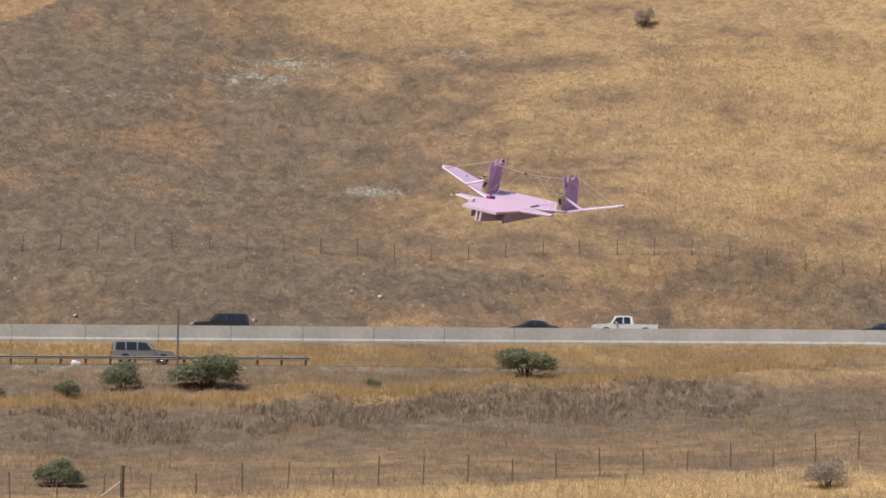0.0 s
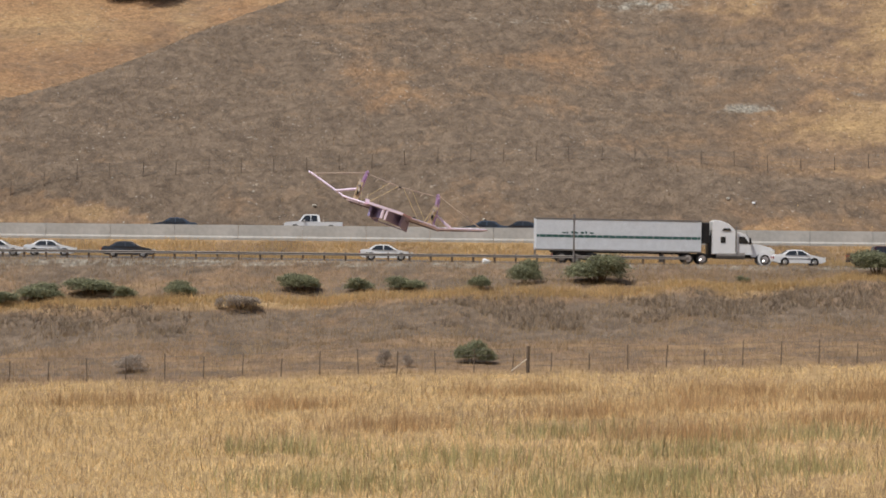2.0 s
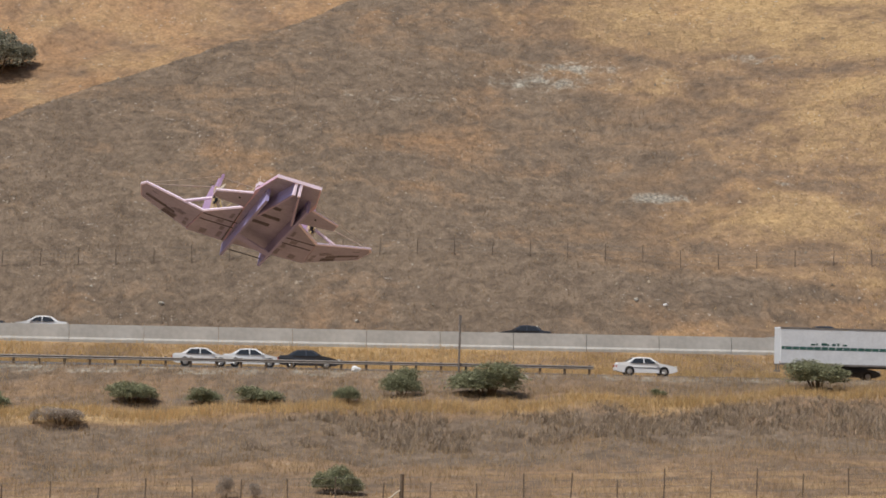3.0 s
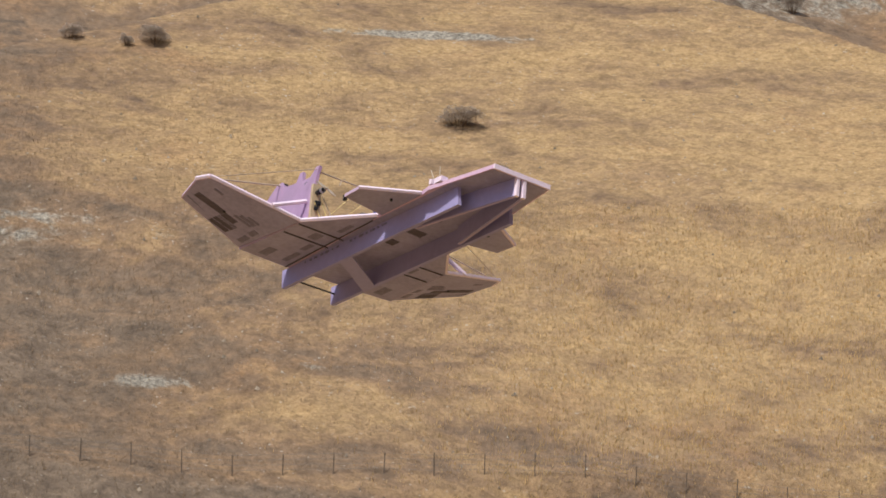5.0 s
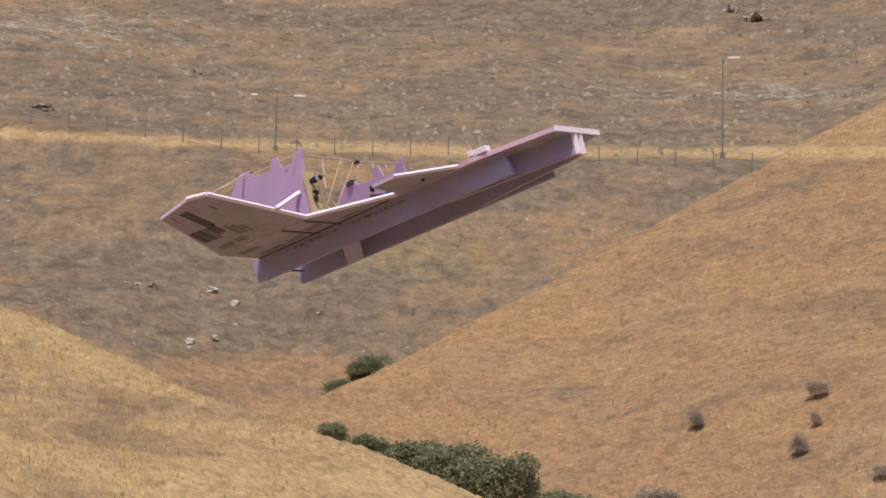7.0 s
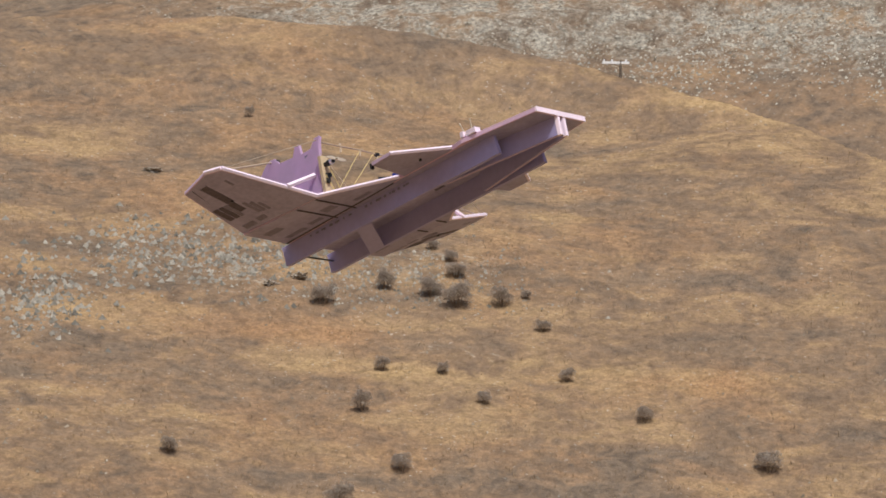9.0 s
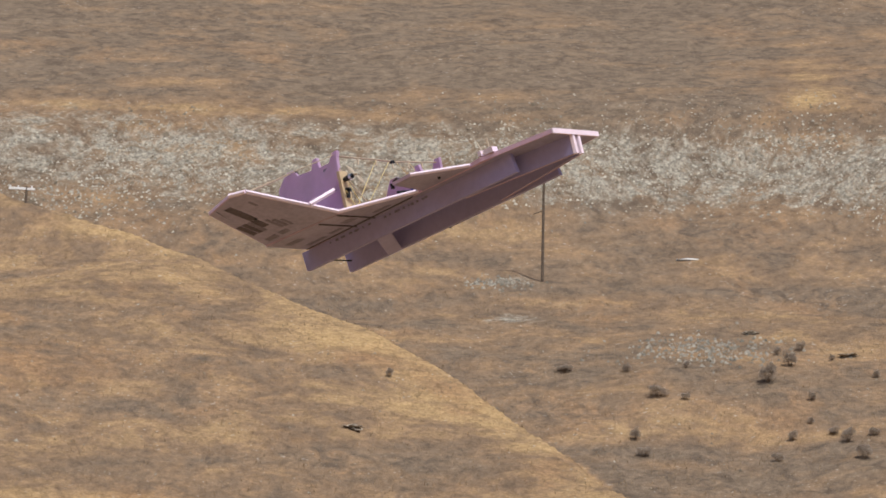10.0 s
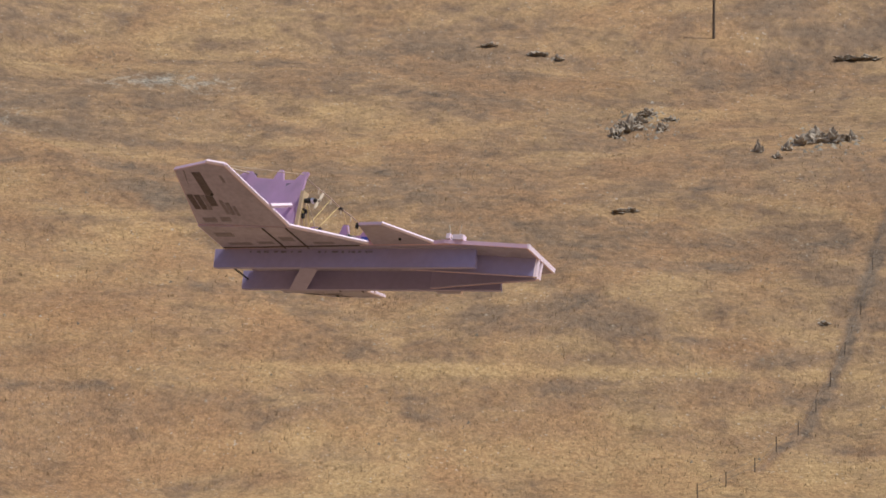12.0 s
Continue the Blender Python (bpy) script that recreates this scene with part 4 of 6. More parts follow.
    for x, s in ((1.35, 0.05), (1.0, -0.02), (0.72, 0.04)):
        bm = bmesh.new()
        slab(bm, to_body([(x, s - 0.1, -0.0185), (x + 0.1, s - 0.1, -0.0185), (x + 0.12, s + 0.12, -0.0185), (x + 0.02, s + 0.12, -0.0185)]), 0.004)
        part("print_bar", bm, PRINT, body, "worn grey printed bar")
    for mat, name, x, s, z, w in ((BLUE, "battery", 1.05, 0.30, 0.035, 0.10), (RED, "red_lead", 1.12, 0.33, 0.03, 0.05), (FOAM_EDGE, "foam_block", 1.86, 0.33, 0.04, 0.09), (FOAM_EDGE, "foam_block", 1.78, 0.34, 0.045, 0.03), (BLACK, "camera_pod", 1.17, 0.71, -0.01, 0.015)):
        bm = bmesh.new()
        box(bm, x - 1.1 - w / 2, x - 1.1 + w / 2, -s - min(w, 0.03), -s + min(w, 0.03), z - 0.02, z + 0.02)
        part(name, bm, mat, craft)
    bm = bmesh.new()
    for dx in (0.0, 0.06):
        tube(bm, (1.80 - 1.1 + dx, -0.34, 0.03), (1.77 - 1.1 + dx * 1.8, -0.36, 0.14), 0.004, sides=4)
    part("aerial", bm, PALE_WOOD, craft)
    return craft


PROPELLERS = []
AIRCRAFT = aircraft()


# ---- vehicles ----
def wheel(name, radius, width, parent, at, rim=RIM):
    ob = new(name)
    ob.parent, ob.location = parent, at
    bm = bmesh.new()
    tube(bm, (0, -width / 2, 0), (0, width / 2, 0), radius, sides=20)
    bmesh.ops.bevel(bm, geom=[e for e in bm.edges if len(e.link_faces) == 2 and max(len(f.verts) for f in e.link_faces) > 4], offset=radius * 0.12, segments=2, affect="EDGES")
    part("tyre", bm, RUBBER, ob, "black rubber tyre")
    bm = bmesh.new()
    tube(bm, (0, -width / 2 - 0.01, 0), (0, width / 2 + 0.01, 0), radius * 0.62, sides=14)
    for k in range(5):
        a = k * math.tau / 5
        tube(bm, (radius * 0.1 * math.cos(a), -width / 2 - 0.02, radius * 0.1 * math.sin(a)), (radius * 0.55 * math.cos(a), -width / 2 - 0.02, radius * 0.55 * math.sin(a)), radius * 0.08, sides=5)
    part("rim", bm, rim, ob)
    return ob


def shell(outline, width, tuck):
    """A bodywork shell: a side outline (x, z) swept over the width; tuck(z) narrows it with height."""
    bm = bmesh.new()
    sides = []
    for y in (-1, -0.82, 0.82, 1):
        inner = abs(y) < 1
        ring = []
        for x, z in outline:
            k = 1.0 if inner else 0.985
            ring.append(bm.verts.new((x * (1 if inner else 0.992), y * width / 2 * tuck(z), z * (1 if inner else 0.985) + (0 if inner else 0.012))))
        sides.append(ring)
    for a, b in zip(sides, sides[1:]):
        for i in range(len(outline)):
            j = (i + 1) % len(outline)
            bm.faces.new((a[i], a[j], b[j], b[i]))
    bm.faces.new(sides[0][::-1])
    bm.faces.new(sides[-1])
    bmesh.ops.recalc_face_normals(bm, faces=bm.faces)
    return bm


def vehicle(kind, paint, label, category, back_left=False):
    """A car along +x: body, greenhouse glass, lamps, bumpers, mirrors and wheels."""
    car = thing(kind, label, category)
    length, height, belt = {"sedan": (4.7, 1.45, 0.92), "suv": (4.9, 1.85, 1.12), "pickup_truck": (5.7, 1.88, 1.15)}[kind]
    h = length / 2
    if kind == "sedan":
        outline = [(-h, 0.35), (-h, 0.85), (-h + 0.15, 0.98), (-h + 0.7, 1.0), (-h + 1.35, height - 0.06), (-h + 1.9, height), (-h + 2.6, height - 0.03), (-h + 3.35, 1.0), (h - 0.35, 0.80), (h, 0.60), (h, 0.35), (h - 0.4, 0.22), (-h + 0.4, 0.22)]
        panes = [[(-h + 1.02, 0.97), (-h + 1.42, height - 0.14), (-h + 2.05, height - 0.10), (-h + 2.08, 0.95)], [(-h + 2.16, 0.95), (-h + 2.14, height - 0.10), (-h + 2.55, height - 0.13), (-h + 3.12, 0.96)]]
        screens = [((-h + 0.78, 1.02), (-h + 1.32, height - 0.09)), ((-h + 3.28, 1.02), (-h + 2.66, height - 0.06))]
        axle = (1.35, -1.35)
    elif kind == "suv":
        outline = [(-h, 0.4), (-h, 1.05), (-h + 0.12, height - 0.12), (-h + 0.35, height), (-h + 2.7, height - 0.02), (-h + 3.35, 1.16), (h - 0.25, 1.05), (h, 0.85), (h, 0.42), (h - 0.4, 0.3), (-h + 0.4, 0.3)]
        panes = [[(-h + 0.22, 1.14), (-h + 0.32, height - 0.14), (-h + 1.0, height - 0.12), (-h + 1.0, 1.12)], [(-h + 1.1, 1.12), (-h + 1.1, height - 0.12), (-h + 1.9, height - 0.12), (-h + 1.9, 1.12)], [(-h + 2.0, 1.12), (-h + 2.0, height - 0.12), (-h + 2.62, height - 0.14), (-h + 3.1, 1.13)]]
        screens = [((-h + 0.02, 1.16), (-h + 0.12, height - 0.2)), ((-h + 3.30, 1.2), (-h + 2.76, height - 0.07))]
        axle = (1.5, -1.42)
    else:
        outline = [(-h, 0.5), (-h, 1.15), (-h + 2.15, 1.15), (-h + 2.3, height - 0.08), (-h + 2.55, height), (-h + 3.75, height - 0.03), (-h + 4.25, 1.2), (h - 0.2, 1.08), (h, 0.9), (h, 0.5), (h - 0.4, 0.38), (-h + 0.4, 0.38)]
        panes = [[(-h + 2.45, 1.2), (-h + 2.5, height - 0.13), (-h + 3.05, height - 0.12), (-h + 3.05, 1.18)], [(-h + 3.14, 1.18), (-h + 3.14, height - 0.12), (-h + 3.66, height - 0.14), (-h + 4.05, 1.19)]]
        screens = [((-h + 2.17, 1.22), (-h + 2.28, height - 0.16)), ((-h + 4.2, 1.25), (-h + 3.82, height - 0.09))]
        axle = (1.75, -1.72)
    width = {"sedan": 1.8, "suv": 1.95, "pickup_truck": 1.98}[kind]

    def tuck(z):
        return 1.0 if z < belt + 0.05 else 1.0 - 0.22 * (z - belt) / (height - belt)

    body = part("body", shell(outline, width, tuck), paint, car)
    for pane in panes:
        for side in (1, -1):
            bm = bmesh.new()
            slab(bm, [(x, side * (width / 2 * tuck(z) + 0.012), z) for x, z in pane], 0.02)
            part("side_window", bm, GLASS, body, "dark side window")
    for (x0, z0), (x1, z1) in screens:
        bm = bmesh.new()
        w0, w1 = width * 0.44 * tuck(z0), width * 0.44 * tuck(z1)
        off = 0.03 if x0 > x1 else -0.03
        slab(bm, [(x0 + off, -w0, z0), (x0 + off, w0, z0), (x1 + off, w1, z1), (x1 + off, -w1, z1)], 0.02)
        part("windscreen", bm, GLASS, body, "dark windscreen")
    zl = 0.70 if kind == "sedan" else 0.9
    for side in (1, -1):
        for x, mat, name in ((h - 0.04, LAMP_CLEAR, "headlight"), (-h + 0.03, LAMP_RED, "tail_light")):
            bm = bmesh.new()
            box(bm, x - 0.08, x + 0.06, side * width * 0.36 - 0.17, side * width * 0.36 + 0.17, zl - 0.09, zl + 0.09)
            part(name, bm, mat, body)
        bm = bmesh.new()
        box(bm, h - length * 0.36, h - length * 0.36 + 0.14, side * width * 0.5, side * (width * 0.5 + 0.16), belt + 0.02, belt + 0.18)
        part("mirror", bm, paint, body)
        bm = bmesh.new()
        tube(bm, (-h * 0.5, side * (width / 2 + 0.005), 0.62), (h * 0.55, side * (width / 2 + 0.005), 0.62), 0.025, sides=5)
        part("side_trim", bm, BLACK, body)
    for x in (h - 0.02, -h + 0.02):
        bm = bmesh.new()
        box(bm, x - 0.07, x + 0.07, -width * 0.47, width * 0.47, 0.36, 0.56)
        part("bumper", bm, BLACK if kind != "sedan" else paint, car)
    rad = {"sedan": 0.33, "suv": 0.38, "pickup_truck": 0.40}[kind]
    for x in axle:
        for side in (1, -1):
            wheel("wheel", rad, 0.23, car, (x, side * (width / 2 - 0.1), rad))
            bm = bmesh.new()
            tube(bm, (x, side * (width / 2 - 0.02), rad + 0.02), (x, side * (width / 2 + 0.008), rad + 0.02), rad * 1.16, sides=18)
            part("wheel_arch", bm, BLACK, car)
    if kind == "pickup_truck":
        bm = bmesh.new()
        box(bm, -h + 0.12, -h + 2.05, -width * 0.42, width * 0.42, 1.152, 1.165)
        part("bed_cover", bm, BLACK, car)
    return car


def semi_trailer():
    tr = thing("semi_trailer", "long white box trailer with a dark green stripe", "trailer")
    length, z0, z1, w = 15.1, 1.15, 4.05, 2.55
    bm = bmesh.new()
    box(bm, 0, length, -w / 2, w / 2, z0, z1)
    bmesh.ops.bevel(bm, geom=list(bm.edges), offset=0.04, segments=1, affect="EDGES")
    body = part("box_body", bm, TRAILER_WHITE, tr)
    for side in (1, -1):
        bm = bmesh.new()
        box(bm, 0.1, length - 0.1, side * w / 2 - 0.012, side * w / 2 + 0.012, 2.32, 2.56)
        part("stripe", bm, TRAILER_GREEN, body, "dark green stripe")
        for k in range(26):
            bm = bmesh.new()
            x = 0.35 + k * (length - 0.7) / 25
            box(bm, x - 0.02, x + 0.02, side * w / 2, side * (w / 2 + 0.014), z0 + 0.12, z1 - 0.12)
            part("side_rib", bm, TRAILER_WHITE, body)
        for zz in (z0 + 0.03, z1 - 0.05):
            bm = bmesh.new()
            box(bm, -0.02, length + 0.02, side * w / 2 - 0.02, side * w / 2 + 0.03, zz - 0.07, zz + 0.07)
            part("edge_rail", bm, STEEL, body)
        for k, wd in enumerate((0.35, 0.12, 0.42, 0.2, 0.3, 0.16, 0.36)):
            bm = bmesh.new()
            x = 2.4 + k * 0.42
            box(bm, x, x + wd, side * w / 2, side * (w / 2 + 0.02), 2.68, 2.68 + 0.12 + 0.04 * (k % 3))
            part("lettering_bar", bm, TRAILER_GREEN, body)
        for x, name, mat in ((0.02, "tail_light", LAMP_RED), (length - 0.3, "marker_light", LAMP_CLEAR)):
            bm = bmesh.new()
            box(bm, x - 0.03, x + 0.1, side * w * 0.45 - 0.1, side * w * 0.45 + 0.1, z0 + 0.1, z0 + 0.2)
            part(name, bm, mat, body)
        bm = bmesh.new()
        box(bm, length - 3.6, length - 3.4, side * 0.9 - 0.08, side * 0.9 + 0.08, 0.25, z0)
        box(bm, length - 3.7, length - 3.3, side * 0.9 - 0.15, side * 0.9 + 0.15, 0.2, 0.27)
        part("landing_leg", bm, STEEL, tr)
        for x in (2.4, 3.7):
            wheel("wheel", 0.52, 0.55, tr, (x, side * (w / 2 - 0.32), 0.52), STEEL)
    bm = bmesh.new()
    box(bm, length + 0.01, length + 0.75, -1.1, 1.1, 2.0, 3.9)
    bmesh.ops.bevel(bm, geom=list(bm.edges), offset=0.08, segments=1, affect="EDGES")
    part("cooling_unit", bm, BLACK, tr, "dark cooling unit on the trailer's front")
    bm = bmesh.new()
    box(bm, 1.4, length - 1.0, -0.5, 0.5, 0.95, z0)
    box(bm, 1.6, 4.6, -0.9, 0.9, 0.75, 0.98)
    part("chassis", bm, BLACK, tr)
    bm = bmesh.new()
    box(bm, -0.05, 0.05, -1.1, 1.1, 0.55, 0.68)
    box(bm, 0, 0.08, -0.6, -0.5, 0.6, z0)
    box(bm, 0, 0.08, 0.5, 0.6, 0.6, z0)
    part("rear_guard", bm, STEEL, tr)
    return tr


def truck_tractor():
    tk = thing("truck_tractor", "white long-nosed highway tractor with a tall sleeper cab", "truck")
    w = 2.5

    def tuck(z):
        return 1.0 - 0.03 * max(0, z - 2.4)

    body = part("sleeper", shell([(0, 1.0), (0, 3.9), (0.25, 4.05), (0.8, 4.0), (1.5, 3.75), (2.0, 3.3), (2.2, 2.98), (2.2, 1.0)], w, tuck), WHITE_PAINT, tk)
    cab = part("cab", shell([(2.15, 0.95), (2.15, 2.95), (2.6, 2.98), (3.15, 2.75), (3.7, 1.95), (3.7, 0.95)], w * 0.94, tuck), WHITE_PAINT, tk)
    hood = part("hood", shell([(3.65, 0.75), (3.65, 1.98), (4.6, 1.85), (5.5, 1.6), (5.75, 1.2), (5.75, 0.7), (5.3, 0.7), (5.2, 1.05), (4.5, 1.15), (4.0, 0.75)], w * 0.86, tuck), WHITE_PAINT, tk)
    for side in (1, -1):
        y = side * (w / 2 + 0.005)
        for name, parent, pane in (("side_window", body, [(0.75, 2.0), (0.75, 2.55), (1.2, 2.55), (1.2, 2.0)]), ("upper_window", body, [(0.85, 3.1), (1.0, 3.32), (1.55, 3.32), (1.75, 3.1)]),
                                   ("side_window", cab, [(2.45, 1.95), (2.45, 2.6), (2.95, 2.6), (3.4, 1.95)])):
            bm = bmesh.new()
            yy = y if parent is body else y * 0.945
            slab(bm, [(x, yy, z) for x, z in pane], 0.03)
            part(name, bm, GLASS, parent, "dark window")
        bm = bmesh.new()
        tube(bm, (0.05 + 2.1, side * (w / 2 + 0.1), 1.2), (0.05 + 2.1, side * (w / 2 + 0.1), 3.5), 0.06, sides=10)
        part("exhaust_stack", bm, STEEL, tk)
        bm = bmesh.new()
        tube(bm, (0.4, side * 1.0, 0.85), (3.0, side * 1.0, 0.85), 0.33, sides=14)
        part("fuel_tank", bm, STEEL, tk)
        bm = bmesh.new()
        box(bm, 3.35, 3.5, side * (w / 2 + 0.05), side * (w / 2 + 0.3), 1.9, 2.5)
        part("mirror", bm, BLACK, cab)
        bm = bmesh.new()
        box(bm, 5.3, 5.72, side * 0.95 - 0.16, side * 0.95 + 0.16, 1.1, 1.35)
        part("headlight", bm, LAMP_CLEAR, hood)
        bm = bmesh.new()
        tube(bm, (4.85, side * 0.85, 0.6), (4.85, side * 1.12, 0.6), 0.66, sides=18)
        part("fender", bm, WHITE_PAINT, hood)
        wheel("wheel", 0.52, 0.3, tk, (4.85, side * 1.02, 0.52), SILVER)
        for x in (-0.9, 0.4 - 2.6):
            wheel("wheel", 0.52, 0.55, tk, (x, side * 0.92, 0.52), SILVER)
    bm = bmesh.new()
    slab(bm, [(3.17, -1.0, 2.72), (3.17, 1.0, 2.72), (3.72, 1.0, 2.0), (3.72, -1.0, 2.0)], 0.03)
    part("windscreen", bm, GLASS, cab, "dark windscreen")
    bm = bmesh.new()
    box(bm, 5.74, 5.8, -0.6, 0.6, 0.8, 1.5)
    part("grille", bm, SILVER, hood, "chrome grille")
    bm = bmesh.new()
    box(bm, 5.55, 5.85, -1.15, 1.15, 0.42, 0.75)
    part("bumper", bm, SILVER, tk)
    bm = bmesh.new()
    box(bm, -2.9, 4.9, -0.45, 0.45, 0.6, 0.95)
    part("frame", bm, BLACK, tk)
    bm = bmesh.new()
    box(bm, -0.35, -0.05, -0.8, 0.8, 0.95, 2.7)
    part("rear_cabinet", bm, BLACK, tk)
    return tk


TRAFFIC = []


def drive(ob, x_at, t_at, speed, lane, heading=0):
    """Puts a vehicle on its lane: x_at metres along the road at t_at seconds, going speed metres a second."""
    TRAFFIC.append((ob, x_at, t_at, speed, lane, heading))


def traffic():
    tr, tk = semi_trailer(), truck_tractor()
    drive(tr, -5.25, 1.5, 28.7, 152.6)
    drive(tk, 10.85, 1.5, 28.7, 152.6)
    drive(vehicle("suv", SILVER_PAINT, "silver sport utility car on the highway", "car"), 9.8, 0.0, 33.5, 150.6)
    drive(vehicle("sedan", WHITE_PAINT, "white sedan just ahead of the truck", "car"), 19.2, 1.5, 27.5, 150.6)
    drive(vehicle("pickup_truck", WINE_PAINT, "dark wine-red pickup truck on the highway", "pickup"), 26.0, 1.5, 28.7, 150.6)
    drive(vehicle("sedan", WHITE_PAINT, "white sedan following behind the truck", "car"), 11.3, 2.5, 31.5, 150.6)
    drive(vehicle("sedan", WHITE_PAINT, "white car in a group behind the rail", "car"), -0.8, 3.2, 32.0, 150.6)
    drive(vehicle("sedan", WHITE_PAINT, "white car with dark windows behind the rail", "car"), 2.9, 3.2, 31.5, 153.4)
    drive(vehicle("sedan", DARK_PAINT, "dark grey sedan behind the rail", "car"), 6.6, 3.2, 28.5, 150.6)
    drive(vehicle("sedan", DARK_PAINT, "dark sedan in the lane beside the truck", "car"), 28.8, 2.5, 31.0, 155.8)
    far = "car"
    drive(vehicle("pickup_truck", WHITE_PAINT, "white pickup truck behind the concrete barrier", "pickup"), 21.2, 1.0, -32.4, 171.0, 180)
    drive(vehicle("sedan", BLUE_PAINT, "dark blue sedan behind the concrete barrier", far), 10.2, 1.0, -35.0, 171.0, 180)
    drive(vehicle("suv", DARK_PAINT, "dark sport utility car behind the concrete barrier", far), 5.2, 0.4, -31.5, 171.0, 180)
    drive(vehicle("sedan", BLUE_PAINT, "dark car behind the concrete barrier", far), 48.0, 0.8, -35.5, 171.0, 180)
    drive(vehicle("sedan", DARK_PAINT, "dark car close behind another on the far road", far), 52.0, 0.8, -35.7, 174.6, 180)
    drive(vehicle("sedan", WHITE_PAINT, "pale car in the group on the far road", far), 57.5, 0.8, -35.7, 171.0, 180)
    drive(vehicle("sedan", DARK_PAINT, "black sedan on the far road", far), 13.4, 3.2, -31.0, 171.0, 180)
    drive(vehicle("sedan", SILVER_PAINT, "silver sedan on the far road", far), 36.5, 3.2, -32.0, 171.0, 180)
    drive(vehicle("pickup_truck", DARK_PAINT, "dark pickup truck on the far road", "pickup"), 40.0, 3.2, -32.0, 174.6, 180)


traffic()


# ---- plants ----
def leaf_cloud(rng, count, leaf, lobes, hollow=0.55):
    """Small leaf quads scattered over several lobes: (x, y, z, rx, ry, rz) each."""
    lob = np.array(lobes)
    vol = lob[:, 3] * lob[:, 4] * lob[:, 5]
    pick = rng.choice(len(lob), count, p=vol / vol.sum())
    way = rng.normal(size=(count, 3))
    way /= np.linalg.norm(way, axis=1, keepdims=True)
    way[:, 2] = np.where((way[:, 2] < -0.5), -way[:, 2], way[:, 2])
    depth = hollow + (1.08 - hollow) * rng.rand(count) ** 0.6
    clump = 0.85 + 0.3 * np.sin(way[:, 0] * 7 + pick) * np.sin(way[:, 1] * 6 + 2 * pick) * np.sin(way[:, 2] * 5)
    c = lob[pick, :3] + way * lob[pick, 3:6] * (depth * clump)[:, None]
    a, b = rng.normal(size=(count, 3)), rng.normal(size=(count, 3))
    a /= np.linalg.norm(a, axis=1, keepdims=True)
    b -= a * (a * b).sum(1, keepdims=True)
    b /= np.linalg.norm(b, axis=1, keepdims=True)
    size = leaf * (0.6 + 0.8 * rng.rand(count, 1))
    v = np.stack([c - a * size, c + b * size * 0.6, c + a * size, c - b * size * 0.6], 1)
    return v.reshape(-1, 3), np.arange(count * 4).reshape(-1, 4)


def bush(seed, mat, label, category, count=650, leaf=0.055, squat=1.0):
    """A shrub one metre wide and one metre high, rooted at its origin."""
    rng = np.random.RandomState(seed)
    ob = thing("shrub", label, category)
    lobes = [(rng.uniform(-0.26, 0.26), rng.uniform(-0.26, 0.26), rng.uniform(0.3, 0.66) * squat, rng.uniform(0.18, 0.30), rng.uniform(0.18, 0.30), rng.uniform(0.18, 0.32)) for _ in range(7)]
    lobes.append((0, 0, 0.35, 0.42, 0.42, 0.34))
    v, f = leaf_cloud(rng, count, leaf, lobes)
    v[:, 2] = np.maximum(v[:, 2], 0.02)
    foliage = new("foliage", arrays_mesh("foliage", v, f, mat))
    foliage.parent = ob
    bm = bmesh.new()
    for x, y, z, *_ in lobes:
        tube(bm, (x * 0.2, y * 0.2, -0.08), (x * 0.8, y * 0.8, z), 0.018, 0.006, 4)
    part("stem", bm, TWIG, ob)
    return ob


def plant_all(kinds, spots, seed):
    """Copies of the shrubs at (azimuth, distance, width, height)."""
    rng = random.Random(seed)
    for az, r, w, h in spots:
        base = rng.choice(kinds)
        m = on_land(az, r + w * 0.3, 0.05 * h, rng.uniform(0, 360)) @ Matrix.Diagonal((w * 1.12, w * 1.12, h * 1.18, 1))
        copy_thing(base, m)


GREEN_SHRUBS = [bush(k, LEAF_GREEN, "green leafy shrub in dry grass", "shrub", 9000, 0.019) for k in (1, 2, 3)]
GREY_SHRUBS = [bush(k, LEAF_GREY, "grey-brown dry shrub on the slope", "shrub", 3600, 0.021) for k in (11, 12, 13)]
DARK_SHRUBS = [bush(k, LEAF_DARK, "dark evergreen shrub on the hillside", "shrub", 8000, 0.018) for k in (21, 22)]
ROADSIDE = [(2.95, 134.5, 3.4, 2.2), (5.66, 134.8, 6.1, 2.5), (15.5, 137.6, 5.2, 2.5), (-5.06, 134.4, 4.1, 1.8), (-2.92, 133.4, 2.9, 1.2), (-1.28, 132.6, 3.6, 1.2), (1.33, 132.0, 2.2, 1.4), (-9.36, 134.9, 3.2, 1.4), (-12.3, 137.0, 5.0, 1.6), (-14.2, 137.4, 4.6, 1.5), (10.82, 135.8, 1.2, 0.6)]
FIELD_SHRUBS = [(-13.2, 104.0, 2.5, 1.4), (-3.05, 101.5, 1.1, 1.4), (0.5, 102.5, 2.6, 1.7), (1.3, 102.0, 1.6, 1.3), (-2.0, 101.5, 0.8, 1.0), (27.2, 99.7, 3.0, 1.8)]
CREEK = [(41.5, 236, 4.2, 2.2), (42.3, 233, 5.0, 2.8), (43.0, 229.5, 6.0, 3.8), (43.7, 228, 6.0, 4.4), (44.4, 225, 6.4, 5.4), (45.1, 223.5, 6.0, 5.6), (46.4, 222.3, 6.2, 3.2), (42.2, 274, 4.6, 3.0), (41.6, 272, 3.4, 1.8), (102.3, 204, 8.2, 5.2)]
